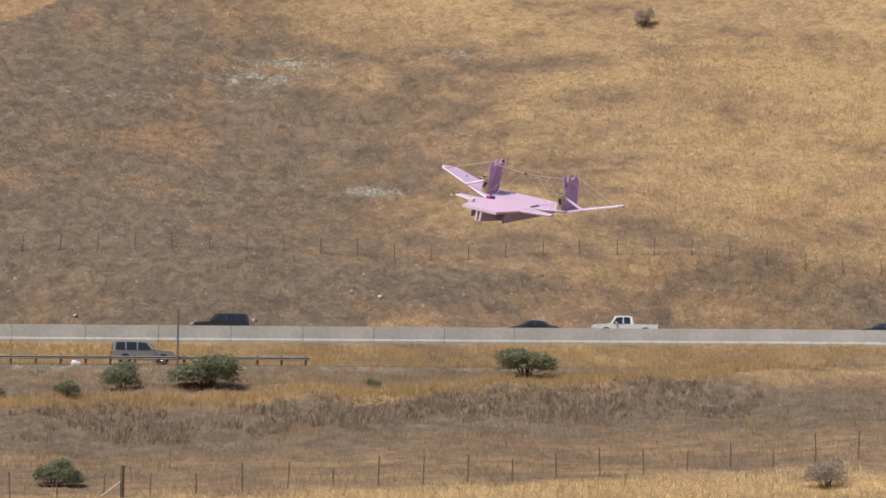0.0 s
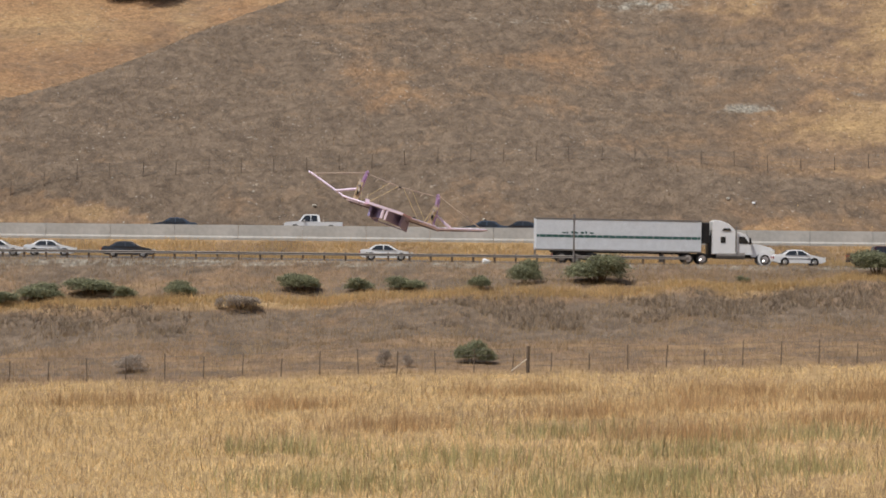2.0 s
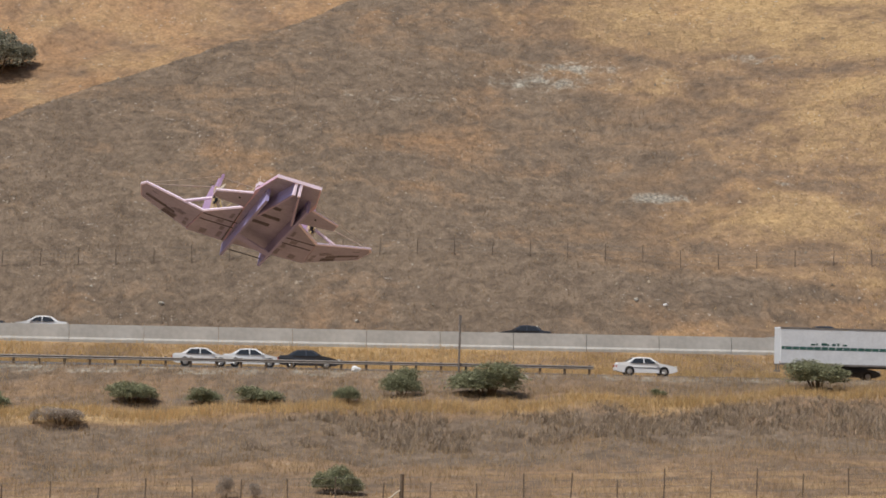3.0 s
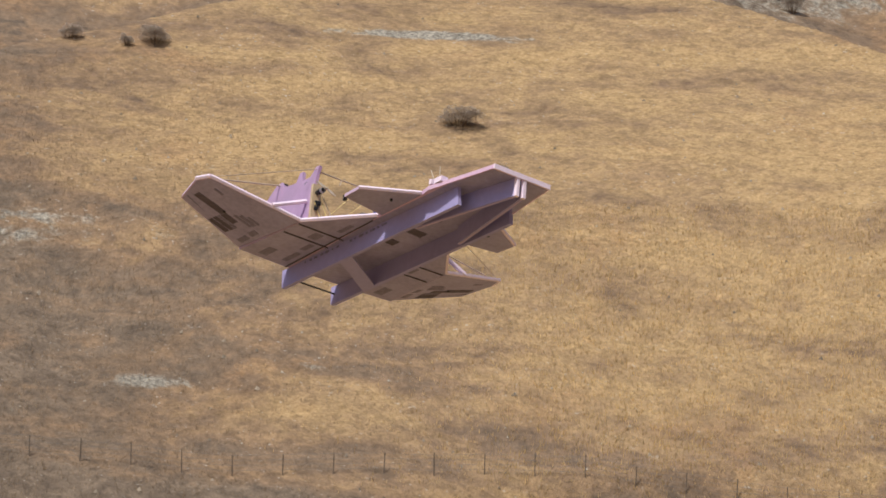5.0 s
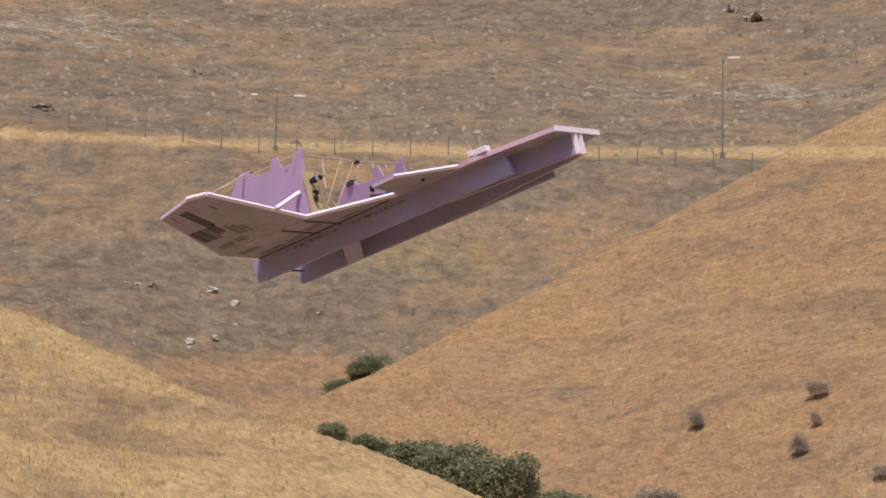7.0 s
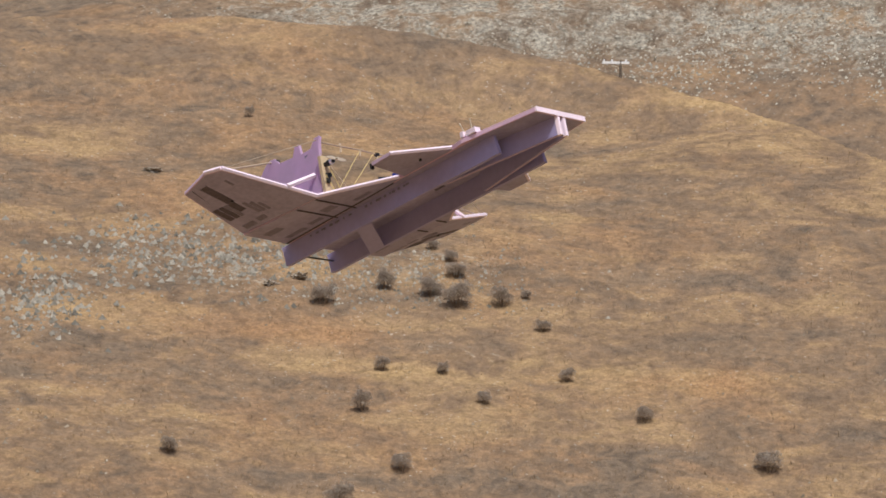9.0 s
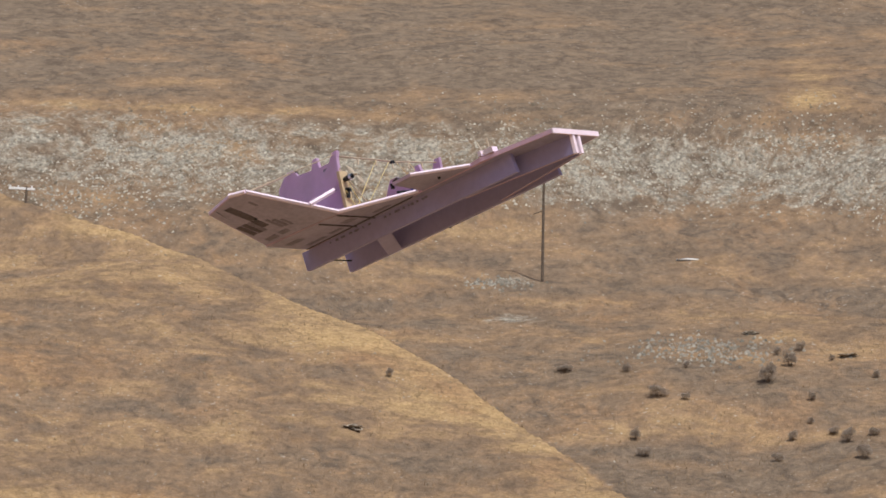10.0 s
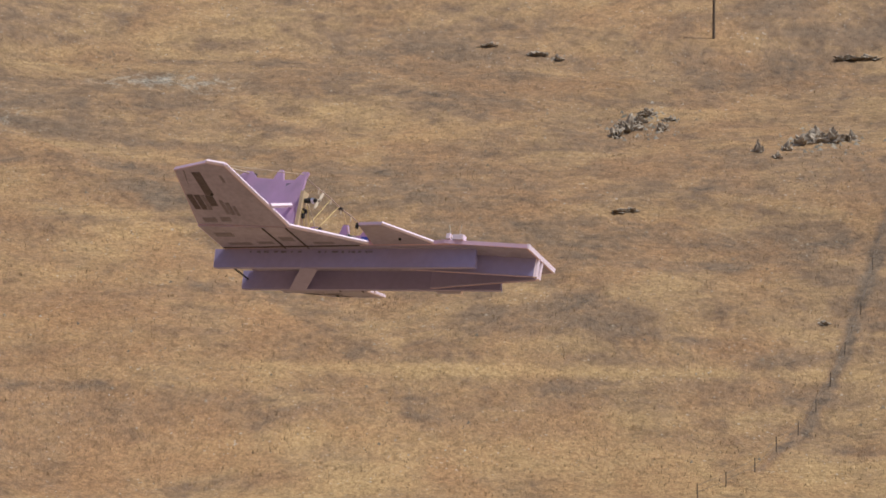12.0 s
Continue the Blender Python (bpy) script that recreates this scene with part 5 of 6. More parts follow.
SLOPE_SHRUBS = [(16.12, 248.1, 4.0, 1.8), (16.93, 236.3, 2.4, 2.0), (9.76, 263.8, 3.3, 1.8), (8.02, 265.7, 2.3, 1.4), (9.17, 263.5, 1.6, 1.1), (-7.4, 128.4, 3.8, 1.2), (-8.2, 129.8, 0.8, 1.0)]
SCREE_SHRUBS = [(20.2, 354.7, 4.4, 2.6), (21.6, 364, 5.2, 2.4), (22.6, 358.9, 4.3, 4.4), (22.95, 354.6, 2.9, 2.8), (23.3, 375.8, 3.1, 2.6), (24.3, 383.5, 5.5, 3.2), (25.4, 377.4, 7.0, 5.2), (26.3, 397.9, 5.7, 4.1), (26.7, 376.8, 5.4, 4.6), (26.2, 378.8, 3.9, 2.8)]
HILL_SHRUBS = [(51.35, 233.2, 2.1, 1.4), (50.92, 223.7, 1.9, 1.9), (48.9, 235, 1.7, 1.7), (51.3, 228, 1.1, 1.3), (52.6, 214, 1.7, 1.3), (48.0, 222, 4.4, 2.0), (41.65, 256, 2.6, 2.6), (40.0, 247, 3.5, 1.3), (60.04, 203.6, 1.6, 1.6)]
HILL_SHRUBS_B = [(68.3, 237.3, 2.5, 2.0), (69.6, 241.8, 2.0, 2.0), (70.6, 241, 2.3, 1.8), (71.15, 238.4, 3.0, 2.5), (72.1, 239.1, 2.2, 1.9), (71.1, 245.1, 2.3, 1.3), (73.0, 233.9, 1.6, 1.1), (69.6, 224.2, 1.4, 1.3), (70.9, 224.1, 1.2, 1.2), (73.5, 223.8, 1.5, 1.2), (71.8, 218.5, 1.3, 1.2), (69.2, 216.2, 1.6, 1.8), (75.2, 217.4, 1.6, 1.4), (65.2, 207.9, 1.6, 1.3), (70.1, 207.5, 1.8, 1.6), (68.8, 201.3, 2.3, 1.8), (77.8, 209, 2.4, 1.8), (66.6, 285.3, 1.1, 1.3), (67.3, 262, 1.5, 1.2), (67.9, 256, 1.8, 1.3), (68.3, 265, 1.3, 1.0), (68.9, 260, 1.7, 1.3), (69.5, 255, 1.4, 1.2), (70.2, 258, 1.9, 1.4), (70.6, 252, 1.3, 1.1), (67.6, 250, 1.6, 1.3), (71.0, 249, 1.5, 1.2), (69.0, 250, 1.4, 1.1)]
KNOLL_SHRUBS = [(86.5, 270, 2.1, 0.8), (87.9, 269.6, 1.2, 1.1), (89.2, 271, 0.8, 0.8), (91.2, 276, 0.9, 1.0), (91.7, 277, 1.1, 1.1), (91.0, 265.4, 2.1, 2.1), (91.5, 271, 1.7, 1.7), (92.4, 274, 0.8, 0.7), (93.4, 268.5, 0.9, 0.9), (88.6, 261.3, 2.2, 1.3), (89.2, 260.6, 1.0, 0.8), (92.0, 260.9, 1.0, 1.0), (88.1, 249.2, 1.2, 1.3), (88.3, 244.6, 1.5, 1.0), (91.6, 248.8, 1.1, 1.1), (92.0, 253.7, 0.8, 0.8), (92.5, 250.3, 1.3, 0.9), (92.8, 247.3, 1.5, 1.5), (93.4, 249.6, 1.3, 0.8), (93.2, 241.6, 1.5, 1.5), (91.3, 242.7, 1.2, 0.9), (82.6, 255.6, 0.8, 1.0)]
GULLY_SHRUBS = [(104.5, 242.8, 4.3, 3.0), (105.5, 243.9, 5.2, 3.3), (106.6, 241.6, 3.8, 3.2), (107.1, 238.2, 4.8, 2.7), (106.5, 236.3, 2.6, 1.9), (107.6, 238.9, 1.6, 2.7), (105.6, 237.4, 1.9, 1.6), (109, 249.6, 2.5, 1.4), (104, 237.5, 1.2, 0.9), (105, 233.3, 1.0, 0.7), (111.2, 250.5, 4.6, 4.2), (111.8, 249.2, 4.8, 4.6), (110.7, 261.3, 1.5, 1.5), (112.4, 248.8, 4.2, 3.3), (99.6, 203.6, 1.4, 1.2)]
plant_all(GREEN_SHRUBS, ROADSIDE, 1)
plant_all(GREEN_SHRUBS, CREEK, 2)
plant_all(GREY_SHRUBS[:2] + GREEN_SHRUBS[:1], FIELD_SHRUBS, 3)
for k, spots in enumerate((SLOPE_SHRUBS, SCREE_SHRUBS, HILL_SHRUBS, HILL_SHRUBS_B, KNOLL_SHRUBS, GULLY_SHRUBS)):
    plant_all(GREY_SHRUBS, spots, 4 + k)
plant_all(DARK_SHRUBS, [(-7.0, 280, 9.0, 6.0), (-7.9, 282, 5.5, 4.4)], 12)
for ob, spot in zip(GREEN_SHRUBS + GREY_SHRUBS + DARK_SHRUBS, ((-11.2, 136.5, 2.6, 1.3), (-15.6, 137.0, 4.0, 1.5), (43.9, 228.0, 4.0, 2.6), (72.6, 241.5, 1.2, 1.0), (22.1, 361.0, 2.8, 2.4), (110.2, 252.0, 1.6, 1.4), (-6.4, 284.0, 5.0, 4.0), (-8.6, 286.0, 4.2, 3.4))):
    ob.matrix_basis = on_land(spot[0], spot[1], 0.05, 30) @ Matrix.Diagonal((spot[2], spot[2], spot[3], 1))


def limb(bm, rng, p, way, length, radius, depth, tips):
    q = p + way * length
    tube(bm, p, q, radius, radius * 0.68, 7 if radius > 0.1 else 5)
    if depth == 0:
        tips.append(q)
        return
    for _ in range(3):
        turn = Vector((rng.uniform(-1, 1), rng.uniform(-1, 1), rng.uniform(-0.25, 0.6)))
        limb(bm, rng, q, (way * 0.8 + turn * 0.75).normalized(), length * rng.uniform(0.62, 0.82), radius * 0.62, depth - 1, tips)


def oak(seed, az, r, width, height, leaves):
    rng = random.Random(seed)
    ob = thing("oak_tree", "dark green live oak with a broad gapped crown", "tree", "oaks behind the hill crest", on_land(az, r, 0.2))
    bm = bmesh.new()
    tips = []
    lean = Vector((rng.uniform(-0.2, 0.2), rng.uniform(-0.2, 0.2), 1)).normalized()
    tube(bm, (0, 0, -0.4), lean * height * 0.22, 0.55, 0.38, 10)
    for k in range(5):
        a = k * math.tau / 5 + rng.uniform(-0.4, 0.4)
        limb(bm, rng, lean * height * 0.2, Vector((math.cos(a), math.sin(a), rng.uniform(0.55, 1.1))).normalized(), height * 0.26, 0.26, 3, tips)
    rn = np.random.RandomState(seed)
    reach = max(math.hypot(q.x, q.y) for q in tips)
    tall = max(q.z for q in tips)
    wide, up = (width / 2 - 1.6) / reach, (height - 1.6) / tall
    for v in bm.verts:
        far = min(1.0, v.co.length / (0.3 * height))
        v.co = Vector((v.co.x * (1 + (wide - 1) * far), v.co.y * (1 + (wide - 1) * far), v.co.z * (1 + (up - 1) * far)))
    part("trunk", bm, BARK, ob, smooth=True)
    lobes = [(q.x * wide, q.y * wide, max(q.z * up, height * 0.16), rn.uniform(0.6, 1.3), rn.uniform(0.6, 1.3), rn.uniform(0.4, 0.9)) for q in tips[::2]]
    # leaf masses spread over the dome of the crown
    for k in range(int(width * width / 0.9)):
        a, lift = rn.uniform(0, math.tau), rn.rand() ** 1.2
        out = math.sqrt(max(0, 1 - lift * lift)) * rn.uniform(0.55, 1.0)
        lobes.append((math.cos(a) * out * (width / 2 - 1.2), math.sin(a) * out * (width / 2 - 1.2), height * 0.12 + (height * 0.88 - 1.1) * lift * rn.uniform(0.75, 1.0),
                      rn.uniform(0.3, 0.95), rn.uniform(0.3, 0.95), rn.uniform(0.25, 0.7)))
    v, f = leaf_cloud(rn, leaves, 0.12, lobes, 0.1)
    crown = new("crown", arrays_mesh("crown", v, f, LEAF_DARK))
    crown.parent = ob


oak(5, 27.5, 265, 15, 9.6, 80000)
oak(8, 29.7, 257, 20.5, 17.4, 190000)
oak(23, 31.6, 253, 17.5, 17.6, 150000)
oak(14, 28.3, 266, 12.5, 14.5, 60000)


def tufts(name, label, count, region, height, width, mat, seed, blades=3, lean=0.45):
    """Grass as clumps of thin blades over a region of azimuth and distance."""
    rng = np.random.RandomState(seed)
    az, r = region(rng, count)
    base = np.stack([r * np.sin(np.radians(az)), r * np.cos(np.radians(az)), ground_z(az, r) - 0.03], -1)
    vs, n = [], len(az)
    for _ in range(blades):
        a = rng.uniform(0, math.tau, n)
        h = height * rng.uniform(0.5, 1.25, n) * (0.75 + 0.9 * (value_noise(base[:, 0] / 2.5, base[:, 1] / 2.5) + 0.5))
        foot = base + np.stack([rng.normal(0, 0.1, n), rng.normal(0, 0.1, n), np.zeros(n)], -1)
        side = np.stack([np.cos(a), np.sin(a), np.zeros(n)], -1) * (width * rng.uniform(0.6, 1.4, n))[:, None]
        b = rng.uniform(0, math.tau, n)
        tip = foot + np.stack([np.cos(b) * h * lean * rng.rand(n), np.sin(b) * h * lean * rng.rand(n), h], -1)
        vs.append(np.stack([foot - side, foot + side, tip], 1))
    v = np.concatenate(vs, 0).reshape(-1, 3)
    ob = new(name, arrays_mesh(name, v, np.arange(len(v)).reshape(-1, 3), mat))
    return tagged(ob, label, "grass", kind="stuff")


def field(lo, hi, half):
    def pick(rng, n):
        y = lo + (hi - lo) * rng.rand(n) ** 0.9
        x = rng.uniform(-half, half + 14, n)
        return np.degrees(np.arctan2(x, y)), np.hypot(x, y)
    return pick


def patch_of(az0, az1, r0, r1):
    soft = min(2.5, (az1 - az0) / 12)
    return lambda rng, n: (rng.uniform(az0, az1, n) + soft * rng.normal(size=n), rng.uniform(r0, r1, n))


def lumps(spots, spread):
    def pick(rng, n):
        k = rng.randint(len(spots), size=n)
        s = np.array(spots)
        x, y = s[k, 0] + rng.normal(0, spread, n), s[k, 1] + rng.normal(0, spread, n)
        return np.degrees(np.arctan2(x, y)), np.hypot(x, y)
    return pick


tufts("straw_grass", "tall dry golden grass of the near field", 75000, field(-22, 97, 36), 0.36, 0.011, FIELD_STRAW, 3, 3, 1.6)
tufts("seed_grass", "taller seeding stalks in the dry field", 9000, field(0, 96, 34), 0.75, 0.012, STUBBLE, 4, 2, 0.7)
tufts("green_weeds", "green weeds among dry field grass", 2400, lumps([(2, 8), (5, 14), (-9, 12), (12, 20), (-3, 26), (20, 9), (8, 30), (-11, 34), (3, 44), (15, 40), (26, 34)], 2.4), 0.75, 0.02, GREEN_GRASS, 5, 3)
tufts("dry_weeds", "taller rusty weed clumps in the golden field", 5000, lumps([(6, 60), (14, 66), (24, 70), (17, 78), (30, 82), (-12, 72), (-24, 80), (3, 84), (9, 40), (-6, 50), (27, 58), (19, 50), (33, 72)], 2.6), 0.8, 0.016, RUSTY, 14, 3, 0.6)
tufts("green_verge", "short green grass at the field's near edge", 9000, patch_of(-180, 180, 1, 9), 0.16, 0.014, GREEN_GRASS, 6, 3)
tufts("bank_grass", "dry grass on the bank below the road", 36000, field(97, 147, 52), 0.36, 0.014, BANK_STRAW, 7, 3)
tufts("crest_grass", "golden grass along the top of the bank", 12000, lambda rng, n: (lambda x, y: (np.degrees(np.arctan2(x, y)), np.hypot(x, y)))(rng.uniform(-50, 60, n), 131 + rng.normal(0, 0.9, n)), 0.45, 0.014, STRAW, 8, 3)
tufts("median_grass", "golden grass strip beside the concrete barrier", 22000, lambda rng, n: (lambda x, y: (np.degrees(np.arctan2(x, y)), np.hypot(x, y)))(rng.uniform(-50, 75, n), rng.uniform(158.4, 165.3, n)), 0.42, 0.014, STRAW, 9, 3)
tufts("hill_grass", "short dry grass over the hillsides", 45000, patch_of(-14, 14, 180, 262), 0.26, 0.018, STUBBLE, 10, 2)
tufts("golden_hill_grass", "golden dry grass over the rounded hill", 45000, patch_of(17, 39, 180, 235), 0.30, 0.026, STRAW, 11, 2)
tufts("far_hill_grass", "dry grass over the further slopes", 60000, patch_of(40, 145, 176, 300), 0.26, 0.03, STUBBLE, 12, 2)


# ---- fences, poles, stones ----
def fence(label, spots, height, radius, strands, group, mat=WOOD_POST, short=0.0):
    """Posts at (azimuth, distance) spots, joined by wires."""
    whole = thing("wire_fence", label, "fence", group)
    rng = random.Random(len(spots))
    tops = []
    bm = bmesh.new()
    tube(bm, (0, 0, -0.3), (0, 0, 1), 1.0, 0.85, 6)
    me = bpy.data.meshes.new("post")
    bm.to_mesh(me)
    bm.free()
    me.materials.append(mat)
    for az, r in spots:
        h = height * rng.uniform(0.9, 1.08) * (short if short and rng.random() < 0.25 else 1)
        ob = new("post", me)
        ob.parent = whole
        ob.matrix_basis = on_land(az, r) @ pose(0, 0, 0, rng.uniform(-3, 3), rng.uniform(-3, 3), 0) @ Matrix.Diagonal((radius, radius, h, 1))
        p = on_land(az, r).translation
        tops.append((p, height))
    for k in range(strands):
        bm = bmesh.new()
        f = (k + 1) / (strands + 0.3)
        rings = [[bm.verts.new(p + Vector((0.006 * c, 0.009 * c, h * f + z))) for c, z in ((-1, -0.008), (1, -0.008), (0, 0.011))] for p, h in tops]
        for a, b in zip(rings, rings[1:]):
            for i in range(3):
                j = (i + 1) % 3
                bm.faces.new((a[i], a[j], b[j], b[i]))
        part("wire", bm, WIRE, whole)
    return whole


def line_spots(a, b, count):
    """Even spots along the straight line between two (x, y) places, as azimuth and distance."""
    out = []
    for k in range(count):
        x, y = a[0] + (b[0] - a[0]) * k / (count - 1), a[1] + (b[1] - a[1]) * k / (count - 1)
        out.append((math.degrees(math.atan2(x, y)), math.hypot(x, y)))
    return out


fence("field fence of thin weathered posts and wire", line_spots((-46, 98.5), (62, 98.5), 40), 1.75, 0.04, 4, "fence posts of the field", short=0.75)
fence("fence of thin posts across the lower hillside", [(az, float(np.interp(az, [-15, -8, 1.4, 12, 24], [186.5, 188.4, 191.8, 192.8, 194.2]))) for az in np.arange(-15, 25.5, 1.03)], 1.5, 0.04, 4, "hillside fence posts")
fence("tall wire fence along the far bench", [(az, 384 - max(0, az - 45) * 2) for az in np.arange(30.5, 51.5, 0.78)], 2.6, 0.09, 6, "far fence posts", STEEL)
fence("fence climbing the far slope", [(137.4, 175.3), (138.1, 177.5), (138.8, 180.2), (139.3, 183.9), (139.8, 188.2), (140.2, 192.5), (140.5, 197.6), (140.8, 203.6), (141.1, 212.6), (141.3, 224.1), (141.6, 236.8)], 1.2, 0.05, 2, "slope fence posts")
fence("short fence near the tall pole", [(az, 292 - (az - 108) * 6) for az in np.arange(109.5, 114.5, 0.85)], 1.3, 0.05, 2, "crest fence posts")


def corner_post():
    ob = thing("corner_post", "stout dark wooden corner post with a pale brace", "fence post", at=on_land(2.87, 98.2))
    bm = bmesh.new()
    tube(bm, (0, 0, -0.4), (0, 0, 1.9), 0.13, 0.12, 8)
    part("post", bm, WOOD_POST, ob)
    bm = bmesh.new()
    tube(bm, (-1.2, -0.2, 0.1), (-0.1, -0.1, 0.95), 0.05, sides=6)
    part("brace", bm, PALE_WOOD, ob, "pale wooden brace")


corner_post()


def utility_pole(label, az, r, height, arms=0, lean=0.0, turn=0.0):
    ob = thing("utility_pole", label, "utility pole", at=on_land(az, r, 0.3, turn - az) @ pose(0, 0, 0, 0, lean, 0))
    bm = bmesh.new()
    tube(bm, (0, 0, 0), (0, 0, height), 0.19, 0.13, 10)
    part("mast", bm, WOOD_POST, ob)
    for k in range(arms):
        z = height - 0.3 - 3.6 * k
        bm = bmesh.new()
        if k == 0:
            box(bm, -2.1, 1.0, -0.12, 0.12, z - 0.14, z + 0.14)
        else:
            tube(bm, (0.1, 0, z - 0.5), (-1.2, 0, z - 1.0), 0.07, 0.06, 6)
        arm = part("crossarm", bm, WHITE_PAINT if k == 0 else WOOD_POST, ob, "white-painted crossarm" if k == 0 else "")
        if k == 0:
            bm = bmesh.new()
            tube(bm, (-1.1, 0, z - 0.1), (-0.1, 0, z - 0.7), 0.06, sides=6)
            part("brace", bm, PALE_WOOD, arm)
            for x in (-1.9, -1.0, 0.6):
                bm = bmesh.new()
                tube(bm, (x, 0, z + 0.1), (x, 0, z + 0.4), 0.1, 0.07, 7)
                part("insulator", bm, WHITE_PAINT, arm, "white insulator")
    return ob


utility_pole("tall bare wooden pole on the far bench", 34.2, 373.7, 22, 0, 0.6)
utility_pole("tall wooden pole on the hill shoulder", 54.68, 300, 17, 0, 0.8)
utility_pole("wooden power pole with a white crossarm", 85.96, 306.4, 17.0, 3)
utility_pole("wooden pole top showing over the ridge", 74.47, 309, 2.1, 1)
utility_pole("tall thin wooden pole on the crest", 108.52, 299.2, 24.0, 0)
utility_pole("slim wooden pole on the far slope", 137.13, 303.6, 9.0, 0)


def street_lamp(label, az, r, height, double):
    ob = thing("street_lamp", label, "street lamp", at=on_land(az, r, 0.2, -az))
    bm = bmesh.new()
    tube(bm, (0, 0, 0), (0, 0, height), 0.14, 0.09, 8)
    tube(bm, (0, 0, -0.1), (0, 0, 0.9), 0.35, 0.33, 8)
    part("mast", bm, STEEL, ob)
    for side in ((-1, 1) if double else (1,)):
        bm = bmesh.new()
        reach = 2.6 if double else 0.9
        tube(bm, (0, 0, height - 0.9), (side * reach * 0.5, 0, height - 0.05), 0.06, sides=6)
        tube(bm, (side * reach * 0.5, 0, height - 0.05), (side * reach, 0, height), 0.05, sides=6)
        arm = part("arm", bm, STEEL, ob)
        bm = bmesh.new()
        box(bm, side * reach - 0.2, side * (reach + 1.3) + 0.2, -0.2, 0.2, height - 0.08, height + 0.14)
        part("lamp_head", bm, WHITE_PAINT, arm, "pale lamp head")


street_lamp("steel street lamp with two pale heads", 40.2, 394, 8.2, True)
street_lamp("tall steel street lamp with one head", 49.4, 386, 14.4, False)


def sign_post():
    ob = thing("sign_post", "slim grey steel post beside the guard rail", "post", at=on_land(4.75, 148.0, 0.2))
    bm = bmesh.new()
    tube(bm, (0, 0, 0), (0, 0, 4.4), 0.09, 0.07, 8)
    part("mast", bm, STEEL, ob)
    bm = bmesh.new()
    box(bm, -0.1, 0.1, -0.06, 0.06, 4.0, 4.6)
    part("cap_plate", bm, STEEL, ob)


sign_post()


def pipe_rail():
    """A pale post with a long low pipe across the far slope."""
    ob = thing("pipe_rail", "pale steel post with a long dark pipe on the slope", "pipe")
    ends = [on_land(115.7 + 0.75 * k, 352 - 0.4 * k).translation + Vector((0, 0, 0.45)) for k in range(6)]
    bm = bmesh.new()
    for a, b in zip(ends, ends[1:]):
        tube(bm, a, b, 0.13, sides=7)
    part("pipe", bm, STEEL, ob, "dark weathered pipe")
    for k, p in enumerate(ends):
        bm = bmesh.new()
        tube(bm, p - Vector((0, 0, 0.9)), p + Vector((0, 0, 2.3 if k == 0 else 0.15)), 0.11, sides=7)
        part("post", bm, PALE_WOOD if k == 0 else STEEL, ob)


pipe_rail()


def stone(seed, mat, rugged=False):
    """A rounded stone, or a rugged outcrop broken into knobs."""
    rng = random.Random(seed)
    bm = bmesh.new()
    bmesh.ops.create_icosphere(bm, subdivisions=4 if rugged else 2, radius=0.5)
    off = Vector((rng.uniform(0, 50), rng.uniform(0, 50), 0))
    for v in bm.verts:
        p = v.co.copy()
        swell = 0.9 + 0.6 * noise.noise(p * 2.6 + off) + 0.4 * noise.noise(p * 7 + off)
        if rugged:
            swell += 0.9 * abs(noise.noise(p * 5 + off)) + 0.35 * noise.noise(p * 17 + off) - 0.2
        v.co *= swell
    me = bpy.data.meshes.new("rock")
    bm.to_mesh(me)
    bm.free()
    me.materials.append(mat)
    return me


def stones(name, label, mat, spots, seed, group, rugged=False):
    meshes = [stone(seed + k, mat, rugged) for k in range(4)]
    rng = random.Random(seed)
    for az, r, w, h in spots:
        ob = tagged(new(name, rng.choice(meshes)), label, "rock", group)
        ob.matrix_basis = on_land(az, r, ((0.3 if h < 0.3 * w else 0.12) if rugged else -0.15) * h, rng.uniform(0, 360)) @ Matrix.Diagonal((w, w * 0.8, h * (0.95 if rugged else 1), 1))


PALE_ROCKS = [(39.5, 296.7, 1.1, 1.0), (39.0, 304.8, 1.5, 1.0), (39.1, 282.8, 1.3, 0.9), (38.6, 281.7, 1.1, 0.9), (37.8, 304.4, 1.5, 1.0), (39.5, 286.7, 0.7, 0.5), (41.2, 294.4, 0.8, 0.5), (37.5, 304, 0.7, 0.5), (38.8, 301.7, 0.6, 0.5), (9.6, 187, 0.5, 0.4), (6.9, 183, 0.5, 0.4), (1.9, 182.5, 0.5, 0.4), (-3.5, 184, 0.6, 0.4)]
DARK_ROCKS = [(134.95, 264.5, 2.6, 2.2), (135.2, 266.5, 3.2, 2.4), (135.45, 269.5, 2.6, 1.8), (135.65, 272, 2.2, 1.4), (136.05, 266, 2.0, 2.0), (136.2, 270, 1.6, 1.0), (138.35, 257, 1.4, 2.1), (139.0, 258.5, 1.6, 1.4), (139.4, 261, 2.2, 2.0), (139.75, 262, 2.8, 2.6), (140.1, 262, 2.8, 2.2), (140.5, 262.5, 1.8, 2.0), (138.8, 254.4, 1.2, 0.9), (140.3, 294, 3.0, 1.0), (140.8, 294, 2.6, 0.9), (133.0, 296, 2.6, 0.8), (133.5, 294, 1.7, 0.9), (131.8, 300, 2.4, 0.8), (140.25, 210.7, 1.1, 0.7), (135.1, 237, 2.0, 0.6), (135.4, 237.5, 1.6, 0.5)]
